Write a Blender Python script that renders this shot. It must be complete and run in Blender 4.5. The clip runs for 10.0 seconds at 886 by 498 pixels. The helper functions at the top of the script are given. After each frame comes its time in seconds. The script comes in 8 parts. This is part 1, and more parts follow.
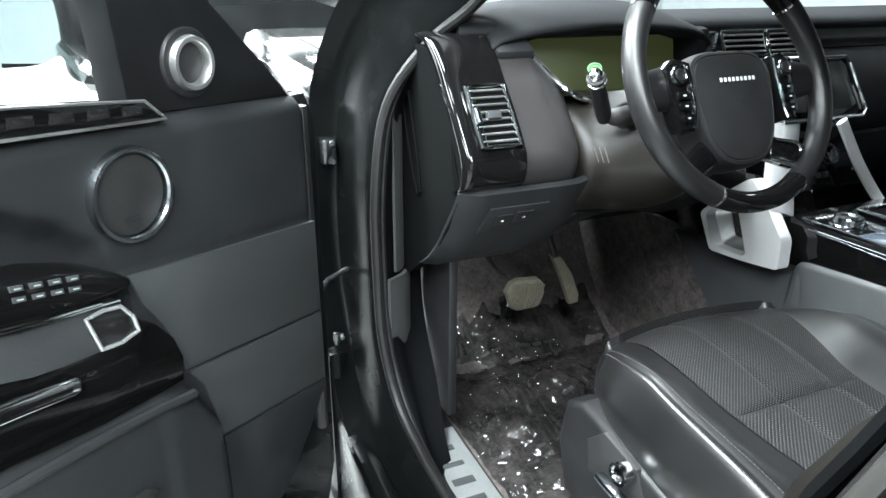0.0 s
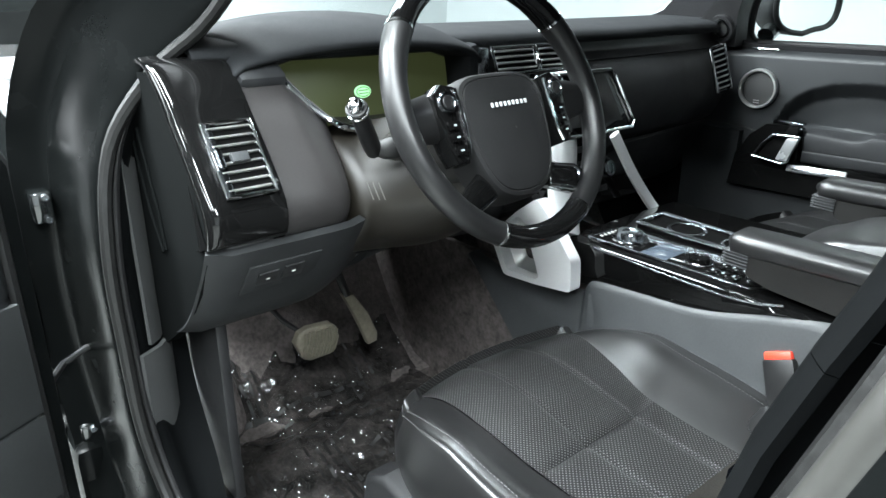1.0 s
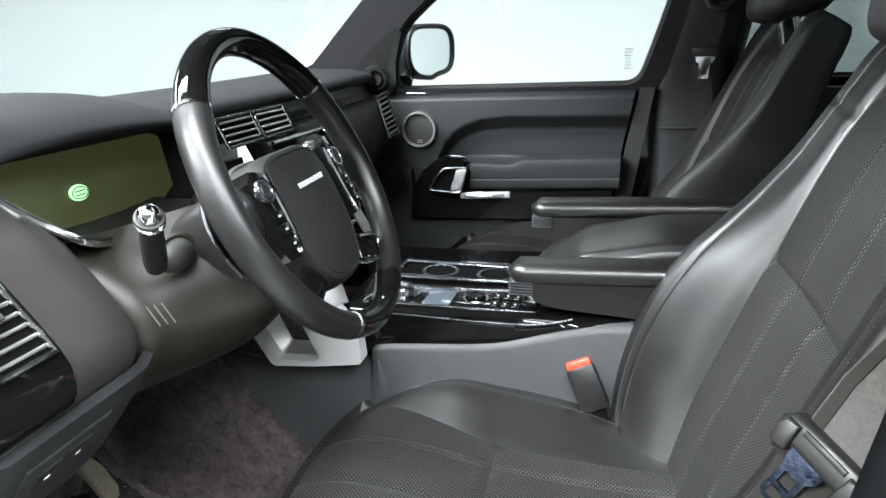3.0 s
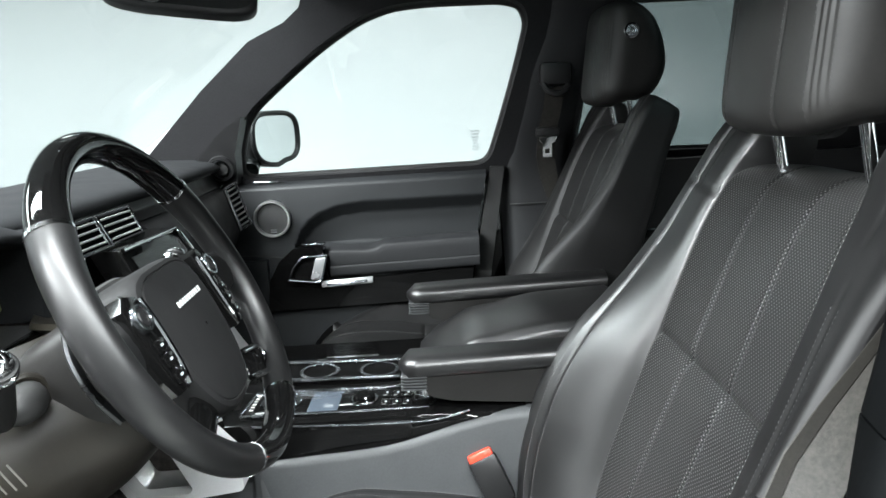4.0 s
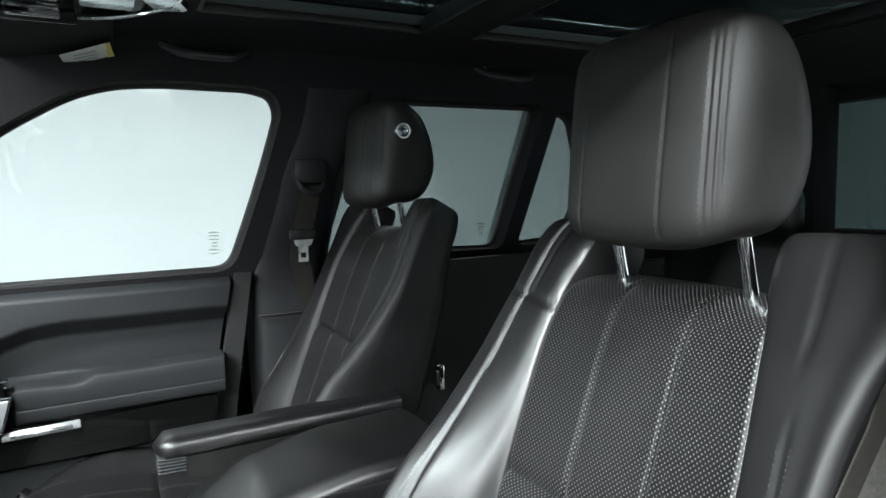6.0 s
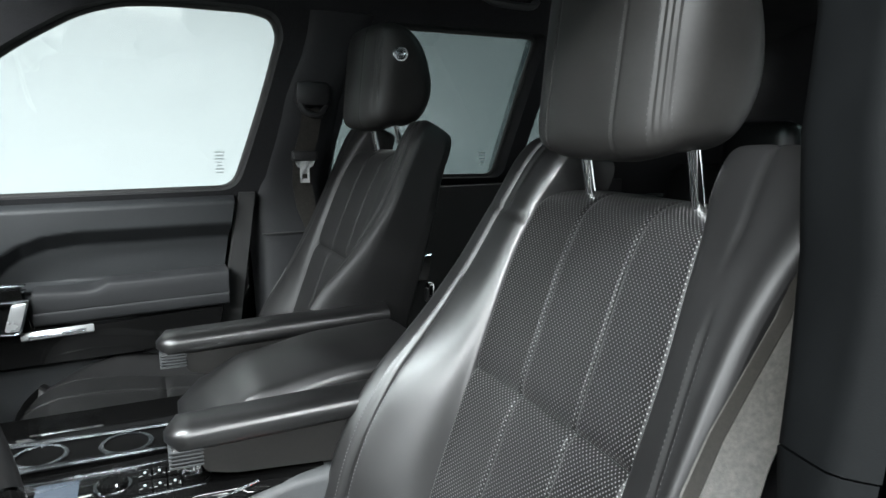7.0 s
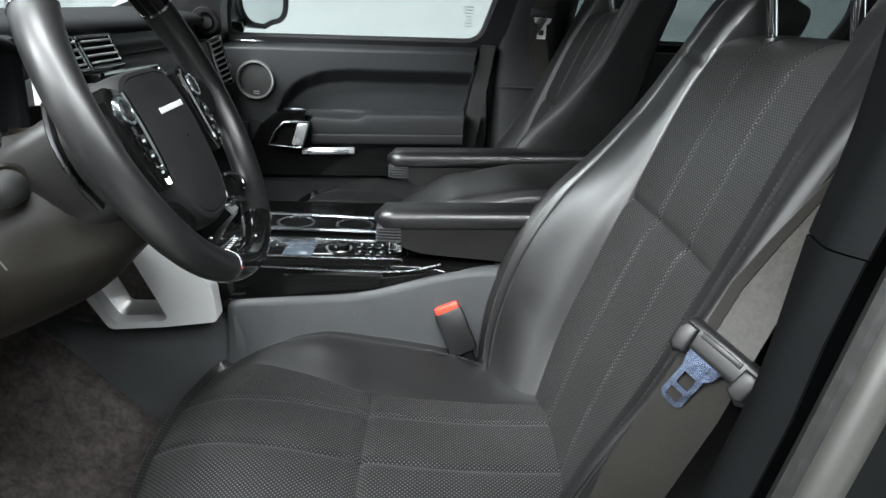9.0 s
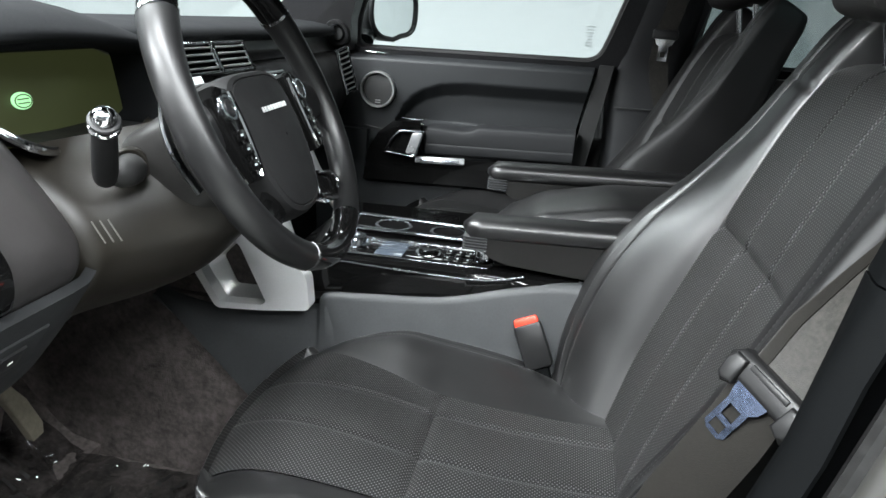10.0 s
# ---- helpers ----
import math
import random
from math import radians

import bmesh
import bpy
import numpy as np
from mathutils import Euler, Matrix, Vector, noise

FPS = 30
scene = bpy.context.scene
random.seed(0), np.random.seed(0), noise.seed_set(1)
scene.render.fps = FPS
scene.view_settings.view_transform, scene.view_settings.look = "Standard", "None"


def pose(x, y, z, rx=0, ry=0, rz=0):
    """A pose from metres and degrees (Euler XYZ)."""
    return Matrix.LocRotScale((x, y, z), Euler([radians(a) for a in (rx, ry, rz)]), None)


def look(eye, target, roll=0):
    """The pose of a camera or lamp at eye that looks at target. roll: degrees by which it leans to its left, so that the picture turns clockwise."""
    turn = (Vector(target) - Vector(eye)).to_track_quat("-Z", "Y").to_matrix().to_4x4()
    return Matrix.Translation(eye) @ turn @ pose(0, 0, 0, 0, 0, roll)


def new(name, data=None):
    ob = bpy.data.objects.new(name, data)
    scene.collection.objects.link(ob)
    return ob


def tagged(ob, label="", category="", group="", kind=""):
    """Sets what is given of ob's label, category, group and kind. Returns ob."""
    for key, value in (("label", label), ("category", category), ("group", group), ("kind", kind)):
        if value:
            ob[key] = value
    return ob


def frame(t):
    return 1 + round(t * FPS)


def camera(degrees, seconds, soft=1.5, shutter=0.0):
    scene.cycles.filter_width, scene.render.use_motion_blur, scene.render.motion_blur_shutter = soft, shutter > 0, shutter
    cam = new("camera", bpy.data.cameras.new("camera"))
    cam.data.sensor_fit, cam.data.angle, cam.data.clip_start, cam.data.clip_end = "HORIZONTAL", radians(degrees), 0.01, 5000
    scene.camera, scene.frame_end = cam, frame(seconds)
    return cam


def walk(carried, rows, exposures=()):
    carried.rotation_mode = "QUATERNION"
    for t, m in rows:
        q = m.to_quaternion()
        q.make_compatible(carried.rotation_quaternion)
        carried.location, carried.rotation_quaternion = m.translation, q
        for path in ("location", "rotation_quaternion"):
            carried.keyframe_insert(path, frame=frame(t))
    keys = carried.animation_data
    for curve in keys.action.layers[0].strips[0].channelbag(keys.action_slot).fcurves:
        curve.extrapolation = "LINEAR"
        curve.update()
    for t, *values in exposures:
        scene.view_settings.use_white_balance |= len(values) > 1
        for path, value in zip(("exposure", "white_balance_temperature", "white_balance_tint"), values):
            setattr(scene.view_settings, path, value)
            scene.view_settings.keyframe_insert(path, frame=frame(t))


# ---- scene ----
cam = camera(66.6, 10.0)
PATH = [
    (0, (0.326, -1.234, 1.358), (-1.375, -0.504, 0.6), 0.4),
    (0.5, (0.26, -1.156, 1.366), (-1.315, -0.187, 0.604), 0.6),
    (1, (0.211, -1.09, 1.369), (-1.214, 0.103, 0.63), 0.9),
    (1.5, (0.146, -1.082, 1.373), (-1.116, 0.282, 0.632), 1.2),
    (2, (0.048, -1.139, 1.383), (-0.937, 0.432, 0.634), 1.1),
    (2.2, (0.012, -1.171, 1.384), (-0.852, 0.477, 0.65), 1.0),
    (3.5, (-0.139, -1.158, 1.389), (-0.405, 0.75, 0.853), -2.2),
    (4, (-0.178, -1.127, 1.408), (-0.188, 0.829, 0.989), -2.2),
    (4.5, (-0.232, -1.065, 1.424), (0.037, 0.898, 1.152), -2.0),
    (5, (-0.271, -0.992, 1.431), (0.291, 0.918, 1.246), -2.1),
    (5.5, (-0.29, -0.924, 1.425), (0.476, 0.918, 1.294), -2.0),
    (5.7, (-0.296, -0.907, 1.423), (0.537, 0.906, 1.286), -1.6),
    (6.8, (-0.286, -0.962, 1.394), (0.595, 0.81, 1.102), 0.8),
    (7, (-0.272, -0.982, 1.388), (0.539, 0.815, 1.048), 0.9),
    (7.5, (-0.255, -1.033, 1.374), (0.376, 0.806, 0.903), 0.8),
    (8, (-0.235, -1.074, 1.353), (0.219, 0.791, 0.791), 1.3),
    (8.5, (-0.211, -1.126, 1.337), (0.043, 0.758, 0.713), 2.4),
    (9, (-0.178, -1.165, 1.332), (-0.123, 0.715, 0.653), 3.2),
    (9.5, (-0.148, -1.181, 1.329), (-0.272, 0.691, 0.635), 3.8),
    (10, (-0.114, -1.185, 1.333), (-0.424, 0.679, 0.676), 4.7),
]
walk(cam, [(t, look(eye, target, roll)) for t, eye, target, roll in PATH], [(0, 0.36, 6400, 10.5), (1, 0.36, 6400, 10.5), (2, 0.28, 6450, 11.5), (3.4, 0.36, 6680, 13.6), (4.1, 0.26, 6620, 12.4), (4.8, 0.15, 6560, 11.5), (5.6, 0.18, 6550, 11), (7, 0.21, 6590, 12.4), (8, 0.10, 6620, 13.6), (9, -0.12, 6640, 13.5), (10, 0.0, 6630, 14)])


# ---- world and light: a closed white showroom with lamps on its ceiling ----
world = bpy.data.worlds.new("showroom_world")
scene.world = world
world.use_nodes = True
world.node_tree.nodes["Background"].inputs[0].default_value = (0.75, 0.82, 0.85, 1)
world.node_tree.nodes["Background"].inputs[1].default_value = 0.03

LAMP_POWER = 145
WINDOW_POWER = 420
FLOOR_Z = -0.15
CEIL_Z = 3.6


# ---- materials ----
MATS = {}


def node_mat(name):
    m = bpy.data.materials.new(name)
    m.use_nodes = True
    MATS[name] = m
    nt = m.node_tree
    return m, nt, nt.nodes["Principled BSDF"]


def rgb(c):
    return (c[0], c[1], c[2], 1) if isinstance(c, (tuple, list)) else (c, c, c, 1)


def mat(name, col, rough, metal=0.0, var=0.25, grain=0.0, grain_size=0.0012, cell=False, wear=0.06, wear_size=0.05, coat=0.0, spec=0.5):
    """A surface with colour varied at two scales, a fine relief and uneven gloss. Sizes in metres."""
    m, nt, p = node_mat(name)
    n, l = nt.nodes, nt.links
    tc = n.new("ShaderNodeTexCoord")
    big = n.new("ShaderNodeTexNoise")
    big.inputs["Scale"].default_value, big.inputs["Detail"].default_value = 1 / wear_size, 4
    small = n.new("ShaderNodeTexNoise")
    small.inputs["Scale"].default_value, small.inputs["Detail"].default_value = 1 / (grain_size * 3), 2
    l.new(tc.outputs["Object"], big.inputs["Vector"])
    l.new(tc.outputs["Object"], small.inputs["Vector"])
    mix = n.new("ShaderNodeMath")
    mix.operation = "ADD"
    l.new(big.outputs["Fac"], mix.inputs[0])
    l.new(small.outputs["Fac"], mix.inputs[1])
    ramp = n.new("ShaderNodeMapRange")
    ramp.inputs["From Min"].default_value, ramp.inputs["From Max"].default_value = 0.6, 1.4
    ramp.inputs["To Min"].default_value, ramp.inputs["To Max"].default_value = 1 - var, 1 + var
    l.new(mix.outputs[0], ramp.inputs["Value"])
    tint = n.new("ShaderNodeVectorMath")
    tint.operation = "SCALE"
    tint.inputs[0].default_value = rgb(col)[:3]
    l.new(ramp.outputs["Result"], tint.inputs["Scale"])
    l.new(tint.outputs["Vector"], p.inputs["Base Color"])
    rr = n.new("ShaderNodeMapRange")
    rr.inputs["From Min"].default_value, rr.inputs["From Max"].default_value = 0.3, 0.7
    rr.inputs["To Min"].default_value, rr.inputs["To Max"].default_value = max(0.01, rough - wear), min(1, rough + wear)
    l.new(big.outputs["Fac"], rr.inputs["Value"])
    l.new(rr.outputs["Result"], p.inputs["Roughness"])
    p.inputs["Metallic"].default_value = metal
    p.inputs["Coat Weight"].default_value = coat
    p.inputs["Specular IOR Level"].default_value = spec
    if grain:
        if cell:
            tex = n.new("ShaderNodeTexVoronoi")
            tex.feature = "DISTANCE_TO_EDGE"
            tex.inputs["Scale"].default_value = 1 / grain_size
            out = tex.outputs["Distance"]
        else:
            tex = n.new("ShaderNodeTexNoise")
            tex.inputs["Scale"].default_value, tex.inputs["Detail"].default_value = 1 / grain_size, 3
            out = tex.outputs["Fac"]
        l.new(tc.outputs["Object"], tex.inputs["Vector"])
        b = n.new("ShaderNodeBump")
        b.inputs["Strength"].default_value, b.inputs["Distance"].default_value = grain, grain_size * 0.4
        l.new(out, b.inputs["Height"])
        l.new(b.outputs["Normal"], p.inputs["Normal"])
    return m


def dotted(name, col, dot, step, size, rough):
    """Perforated hide: dots in diagonal rows along the UV, which is in metres."""
    m, nt, p = node_mat(name)
    n, l = nt.nodes, nt.links
    uv = n.new("ShaderNodeUVMap")
    rot = n.new("ShaderNodeVectorRotate")
    rot.rotation_type = "Z_AXIS"
    rot.inputs["Angle"].default_value = radians(45)
    l.new(uv.outputs["UV"], rot.inputs["Vector"])
    sc = n.new("ShaderNodeVectorMath")
    sc.operation = "SCALE"
    sc.inputs["Scale"].default_value = 1 / step
    l.new(rot.outputs["Vector"], sc.inputs[0])
    fr = n.new("ShaderNodeVectorMath")
    fr.operation = "FRACTION"
    l.new(sc.outputs["Vector"], fr.inputs[0])
    sub = n.new("ShaderNodeVectorMath")
    sub.operation = "SUBTRACT"
    sub.inputs[1].default_value = (0.5, 0.5, 0)
    l.new(fr.outputs["Vector"], sub.inputs[0])
    ln = n.new("ShaderNodeVectorMath")
    ln.operation = "LENGTH"
    l.new(sub.outputs["Vector"], ln.inputs[0])
    hole = n.new("ShaderNodeMapRange")
    hole.interpolation_type = "SMOOTHSTEP"
    hole.inputs["From Min"].default_value, hole.inputs["From Max"].default_value = size - 0.07, size + 0.07
    l.new(ln.outputs["Value"], hole.inputs["Value"])
    tc = n.new("ShaderNodeTexCoord")
    big = n.new("ShaderNodeTexNoise")
    big.inputs["Scale"].default_value = 14
    l.new(tc.outputs["Object"], big.inputs["Vector"])
    mix = n.new("ShaderNodeMix")
    mix.data_type = "RGBA"
    mix.inputs[6].default_value, mix.inputs[7].default_value = rgb(dot), rgb(col)
    l.new(hole.outputs["Result"], mix.inputs[0])
    var = n.new("ShaderNodeMapRange")
    var.inputs["To Min"].default_value, var.inputs["To Max"].default_value = 0.75, 1.25
    l.new(big.outputs["Fac"], var.inputs["Value"])
    tint = n.new("ShaderNodeVectorMath")
    tint.operation = "SCALE"
    l.new(mix.outputs[2], tint.inputs[0])
    l.new(var.outputs["Result"], tint.inputs["Scale"])
    l.new(tint.outputs["Vector"], p.inputs["Base Color"])
    p.inputs["Roughness"].default_value = rough
    p.inputs["Specular IOR Level"].default_value = 0.34
    b = n.new("ShaderNodeBump")
    b.inputs["Strength"].default_value, b.inputs["Distance"].default_value = 0.2, 0.0004
    l.new(hole.outputs["Result"], b.inputs["Height"])
    l.new(b.outputs["Normal"], p.inputs["Normal"])
    return m


def glass(name, tint, gloss=0.02, most=0.6):
    """A thin pane: clear with a tint, glossier at a grazing view."""
    m, nt, p = node_mat(name)
    n, l = nt.nodes, nt.links
    tr, gl, lw, mx = n.new("ShaderNodeBsdfTransparent"), n.new("ShaderNodeBsdfGlossy"), n.new("ShaderNodeLayerWeight"), n.new("ShaderNodeMixShader")
    tr.inputs[0].default_value = rgb(tint)
    gl.inputs["Roughness"].default_value = gloss
    lw.inputs["Blend"].default_value = 0.5
    pw = n.new("ShaderNodeMath")
    pw.operation = "POWER"
    pw.inputs[1].default_value = 5
    l.new(lw.outputs["Facing"], pw.inputs[0])
    mr = n.new("ShaderNodeMapRange")
    mr.inputs["To Min"].default_value, mr.inputs["To Max"].default_value = 0.045, most
    l.new(pw.outputs[0], mr.inputs["Value"])
    l.new(mr.outputs["Result"], mx.inputs[0])
    l.new(tr.outputs[0], mx.inputs[1])
    l.new(gl.outputs[0], mx.inputs[2])
    l.new(mx.outputs[0], n["Material Output"].inputs["Surface"])
    return m


def film(name, col, cover):
    """Cloudy plastic film: partly see-through, with a glossy face."""
    m, nt, p = node_mat(name)
    n, l = nt.nodes, nt.links
    p.inputs["Base Color"].default_value = rgb(col)
    p.inputs["Roughness"].default_value = 0.05
    p.inputs["Specular IOR Level"].default_value = 1.0
    tr, mx = n.new("ShaderNodeBsdfTransparent"), n.new("ShaderNodeMixShader")
    cr, bp = n.new("ShaderNodeTexNoise"), n.new("ShaderNodeBump")
    cr.inputs["Scale"].default_value, cr.inputs["Detail"].default_value, cr.inputs["Distortion"].default_value = 22, 1.5, 1.8
    bp.inputs["Strength"].default_value, bp.inputs["Distance"].default_value = 1.0, 0.015
    l.new(cr.outputs["Fac"], bp.inputs["Height"])
    l.new(bp.outputs["Normal"], p.inputs["Normal"])
    tc, nz, mr = n.new("ShaderNodeTexCoord"), n.new("ShaderNodeTexNoise"), n.new("ShaderNodeMapRange")
    nz.inputs["Scale"].default_value, nz.inputs["Detail"].default_value = 18, 5
    l.new(tc.outputs["Object"], nz.inputs["Vector"])
    l.new(tc.outputs["Object"], cr.inputs["Vector"])
    mr.inputs["From Min"].default_value, mr.inputs["From Max"].default_value = 0.3, 0.7
    mr.inputs["To Min"].default_value, mr.inputs["To Max"].default_value = cover - 0.25, cover + 0.25
    l.new(nz.outputs["Fac"], mr.inputs["Value"])
    l.new(mr.outputs["Result"], mx.inputs[0])
    l.new(tr.outputs[0], mx.inputs[1])
    l.new(p.outputs[0], mx.inputs[2])
    l.new(mx.outputs[0], n["Material Output"].inputs["Surface"])
    return m


def glow(name, col, strength):
    m, nt, p = node_mat(name)
    p.inputs["Base Color"].default_value = rgb(col)
    p.inputs["Emission Color"].default_value = rgb(col)
    p.inputs["Emission Strength"].default_value = strength
    return m


leather = mat("black_leather", (0.0040, 0.0039, 0.0040), 0.37, grain=0.06, grain_size=0.0016, cell=True, var=0.2, spec=0.9, wear=0.02)
# same hide as black_leather with its gloss cut, to hold down glare
glare_cut_leather = mat("dull_black_leather", (0.0048, 0.0047, 0.0048), 0.5, grain=0.06, grain_size=0.0016, cell=True, var=0.2, spec=0.30, wear=0.03)
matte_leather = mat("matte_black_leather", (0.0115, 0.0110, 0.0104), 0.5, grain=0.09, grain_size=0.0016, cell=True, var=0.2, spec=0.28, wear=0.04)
leather_soft = mat("soft_black_leather", (0.0066, 0.0066, 0.0068), 0.38, grain=0.06, grain_size=0.0014, cell=True, var=0.25, spec=0.46, wear=0.03)
perforated = dotted("perforated_leather", 0.0019, 0.115, 0.0043, 0.20, 0.42)
perforated_dim = dotted("fine_perforated_leather", 0.0035, 0.035, 0.0036, 0.20, 0.50)
thread = mat("grey_thread", 0.032, 0.7, var=0.1)
pale_thread = mat("pale_grey_thread", 0.10, 0.7, var=0.1)
dark_thread = mat("dark_thread", 0.012, 0.7, var=0.1)
dash_skin = mat("dark_dash_skin", (0.0115, 0.012, 0.013), 0.62, grain=0.2, grain_size=0.0011, var=0.18, spec=0.3)
deck_skin = mat("dull_deck_skin", (0.013, 0.0138, 0.0148), 0.85, grain=0.25, grain_size=0.0011, var=0.18, spec=0.08)
dash_grey = mat("grey_dash_leather", (0.021, 0.0195, 0.0193), 0.46, grain=0.2, grain_size=0.0013, cell=True, var=0.15, spec=0.4)
door_pale = mat("pale_grey_door_leather", (0.031, 0.033, 0.0335), 0.55, grain=0.2, grain_size=0.0013, cell=True, var=0.12, spec=0.3)
door_skin = mat("grey_door_skin", (0.0145, 0.0157, 0.0168), 0.54, grain=0.2, grain_size=0.0012, var=0.15, spec=0.3)
plastic = mat("black_plastic", (0.010, 0.010, 0.0105), 0.45, grain=0.3, grain_size=0.0009, var=0.2, spec=0.35)
plastic_grey = mat("grey_plastic", (0.036, 0.038, 0.0395), 0.46, grain=0.4, grain_size=0.001, var=0.15, spec=0.3)
kick_grey = mat("pale_grey_kick_plastic", (0.036, 0.037, 0.037), 0.6, grain=0.4, grain_size=0.001, var=0.15, spec=0.3)
column_grey = mat("grey_taupe_neck_plastic", (0.013, 0.0123, 0.0118), 0.45, grain=0.4, grain_size=0.001, var=0.15, spec=0.3)
column_skin = mat("taupe_column_plastic", (0.0118, 0.0102, 0.0079), 0.42, grain=0.3, grain_size=0.001, var=0.15, spec=0.3)
piano = mat("piano_black_lacquer", 0.0035, 0.05, wear=0.02, var=0.1, spec=0.35)
rubber = mat("black_rubber", 0.012, 0.6, grain=0.3, var=0.2)
body_paint = mat("black_car_paint", (0.006, 0.007, 0.007), 0.12, wear=0.04, coat=1.0, var=0.1)
white_car_paint = mat("white_car_paint", (0.52, 0.53, 0.53), 0.15, wear=0.03, coat=0.8, var=0.03)
chrome = mat("bright_chrome", (0.78, 0.79, 0.80), 0.09, metal=1.0, wear=0.05, var=0.03)
silver = mat("silver_painted_metal", (0.80, 0.805, 0.81), 0.34, metal=0.35, var=0.05, grain=0.15, grain_size=0.0007)
satin = mat("satin_aluminium", (0.80, 0.80, 0.79), 0.36, metal=1.0, wear=0.06, var=0.05, grain=0.15, grain_size=0.0006)
steel = mat("brushed_steel", (0.34, 0.36, 0.38), 0.22, metal=1.0, wear=0.08, var=0.08)
end_skin = mat("dull_black_end_plastic", (0.0030, 0.0034, 0.0034), 0.9, grain=0.2, grain_size=0.001, var=0.2, spec=0.02)
holder_plastic = mat("soft_black_holder_plastic", (0.007, 0.007, 0.0072), 0.38, grain=0.15, grain_size=0.001, var=0.12, spec=0.3)
end_plastic = mat("satin_black_plastic", (0.0055, 0.0057, 0.006), 0.36, grain=0.2, grain_size=0.001, var=0.15, spec=0.3)
pillar_plastic = mat("dark_pillar_plastic", (0.0022, 0.0025, 0.0027), 0.7, grain=0.3, grain_size=0.001, var=0.2, spec=0.04)
jamb_paint = mat("black_jamb_paint", (0.003, 0.0034, 0.0034), 0.24, wear=0.05, var=0.15, spec=0.07)
tongue_steel = mat("bluish_belt_steel", (0.038, 0.048, 0.070), 0.2, metal=1.0, wear=0.08, var=0.3, wear_size=0.008, grain=0.08, grain_size=0.006)
strip_satin = mat("grey_satin_seal", (0.026, 0.0255, 0.0235), 0.36, var=0.1, wear=0.02, spec=0.6)
slot_pale = mat("pale_slot_edge", (0.10, 0.096, 0.088), 0.4, var=0.1)
# near-black for flat plates that stand in for shaded depth
recess_shade = mat("recess_shade_black", 0.002, 0.9, var=0.1, spec=0.05)
handle_silver = mat("soft_silver_handle", (0.42, 0.425, 0.43), 0.28, metal=0.6, wear=0.06, var=0.05)
handle_metal = mat("satin_handle_metal", (0.10, 0.103, 0.107), 0.30, metal=1.0, wear=0.06, var=0.05)
carpet = mat("brown_grey_carpet", (0.086, 0.075, 0.072), 0.95, grain=1.0, grain_size=0.0032, var=0.5, wear_size=0.03, spec=0.1)
headliner = mat("black_headliner_cloth", (0.014, 0.014, 0.015), 0.95, grain=0.5, grain_size=0.0015, var=0.2, spec=0.15)
seal_rubber = mat("satin_seal_rubber", (0.008, 0.008, 0.0078), 0.42, grain=0.2, grain_size=0.002, var=0.3, wear_size=0.012, spec=0.3)
webbing = mat("grey_belt_webbing", (0.018, 0.0168, 0.0148), 0.55, grain=0.5, grain_size=0.0012, var=0.55, wear_size=0.010, spec=0.22)
webbing_dark = mat("dark_belt_webbing", (0.0072, 0.0066, 0.0056), 0.65, grain=0.4, grain_size=0.0011, var=0.3, spec=0.08)
red_plastic = mat("red_plastic", (0.65, 0.045, 0.02), 0.4, var=0.06)
pedal_rubber = mat("worn_pedal_rubber", (0.16, 0.145, 0.11), 0.7, grain=0.5, grain_size=0.003, var=0.25)
grille = mat("speaker_grille", (0.012, 0.012, 0.012), 0.6, grain=1.0, grain_size=0.0018, cell=True, var=0.2)
white_paint = mat("white_wall_paint", (0.56, 0.583, 0.588), 0.7, grain=0.2, grain_size=0.004, var=0.02, wear_size=0.8)
# ceiling is out of view; dark only to cut bounce into the cabin
unseen_ceiling_dark = mat("unseen_ceiling_dark", (0.08, 0.082, 0.083), 0.8, var=0.03, wear_size=0.7)
concrete = mat("grey_concrete_floor", (0.30, 0.305, 0.29), 0.35, grain=0.3, grain_size=0.01, var=0.12, wear_size=0.3)
# for the unseen south wall, darkened so gloss parts reflect less white
unseen_wall_dark = mat("darkened_unseen_wall", (0.06, 0.064, 0.066), 0.7, grain=0.2, grain_size=0.004, var=0.04, wear_size=0.8)
paper = mat("white_paper", (0.62, 0.62, 0.58), 0.8, var=0.06)
yellow_paper = mat("yellow_paper", (0.62, 0.55, 0.10), 0.8, var=0.05)
print_ink = mat("dark_print", (0.008, 0.0075, 0.007), 0.6, var=0.2)
print_grey = mat("grey_print", (0.30, 0.34, 0.34), 0.6, var=0.1)
tread = mat("grey_sill_plate", (0.24, 0.25, 0.25), 0.42, metal=0.5, grain=0.3, var=0.15)
mirror = mat("mirror_glass", (0.85, 0.88, 0.88), 0.01, metal=1.0, wear=0.0, var=0.0)
clear_glass = glass("clear_window", (0.78, 0.812, 0.81))
dark_glass = glass("tinted_window", (0.36, 0.40, 0.40))
roof_glass = glass("tinted_roof_glass", (0.16, 0.19, 0.19))
hub_skin = mat("soft_hub_skin", (0.013, 0.013, 0.0133), 0.6, grain=0.15, grain_size=0.0012, cell=True, var=0.12, spec=0.15)
film_mat = film("clear_film", (0.008, 0.0079, 0.0077), 0.74)
knee_skin = mat("dark_knee_panel_skin", (0.016, 0.0168, 0.0176), 0.58, grain=0.2, grain_size=0.0011, var=0.18, spec=0.25)
screen_mat = glow("cluster_screen", (0.028, 0.034, 0.013), 0.7)
green_glow = glow("green_emblem", (0.35, 0.75, 0.38), 1.0)
red_glow = glow("red_indicator", (0.8, 0.05, 0.03), 1.0)
lamp_glow = glow("lamp_panel", (1.0, 0.98, 0.95), 7.0)
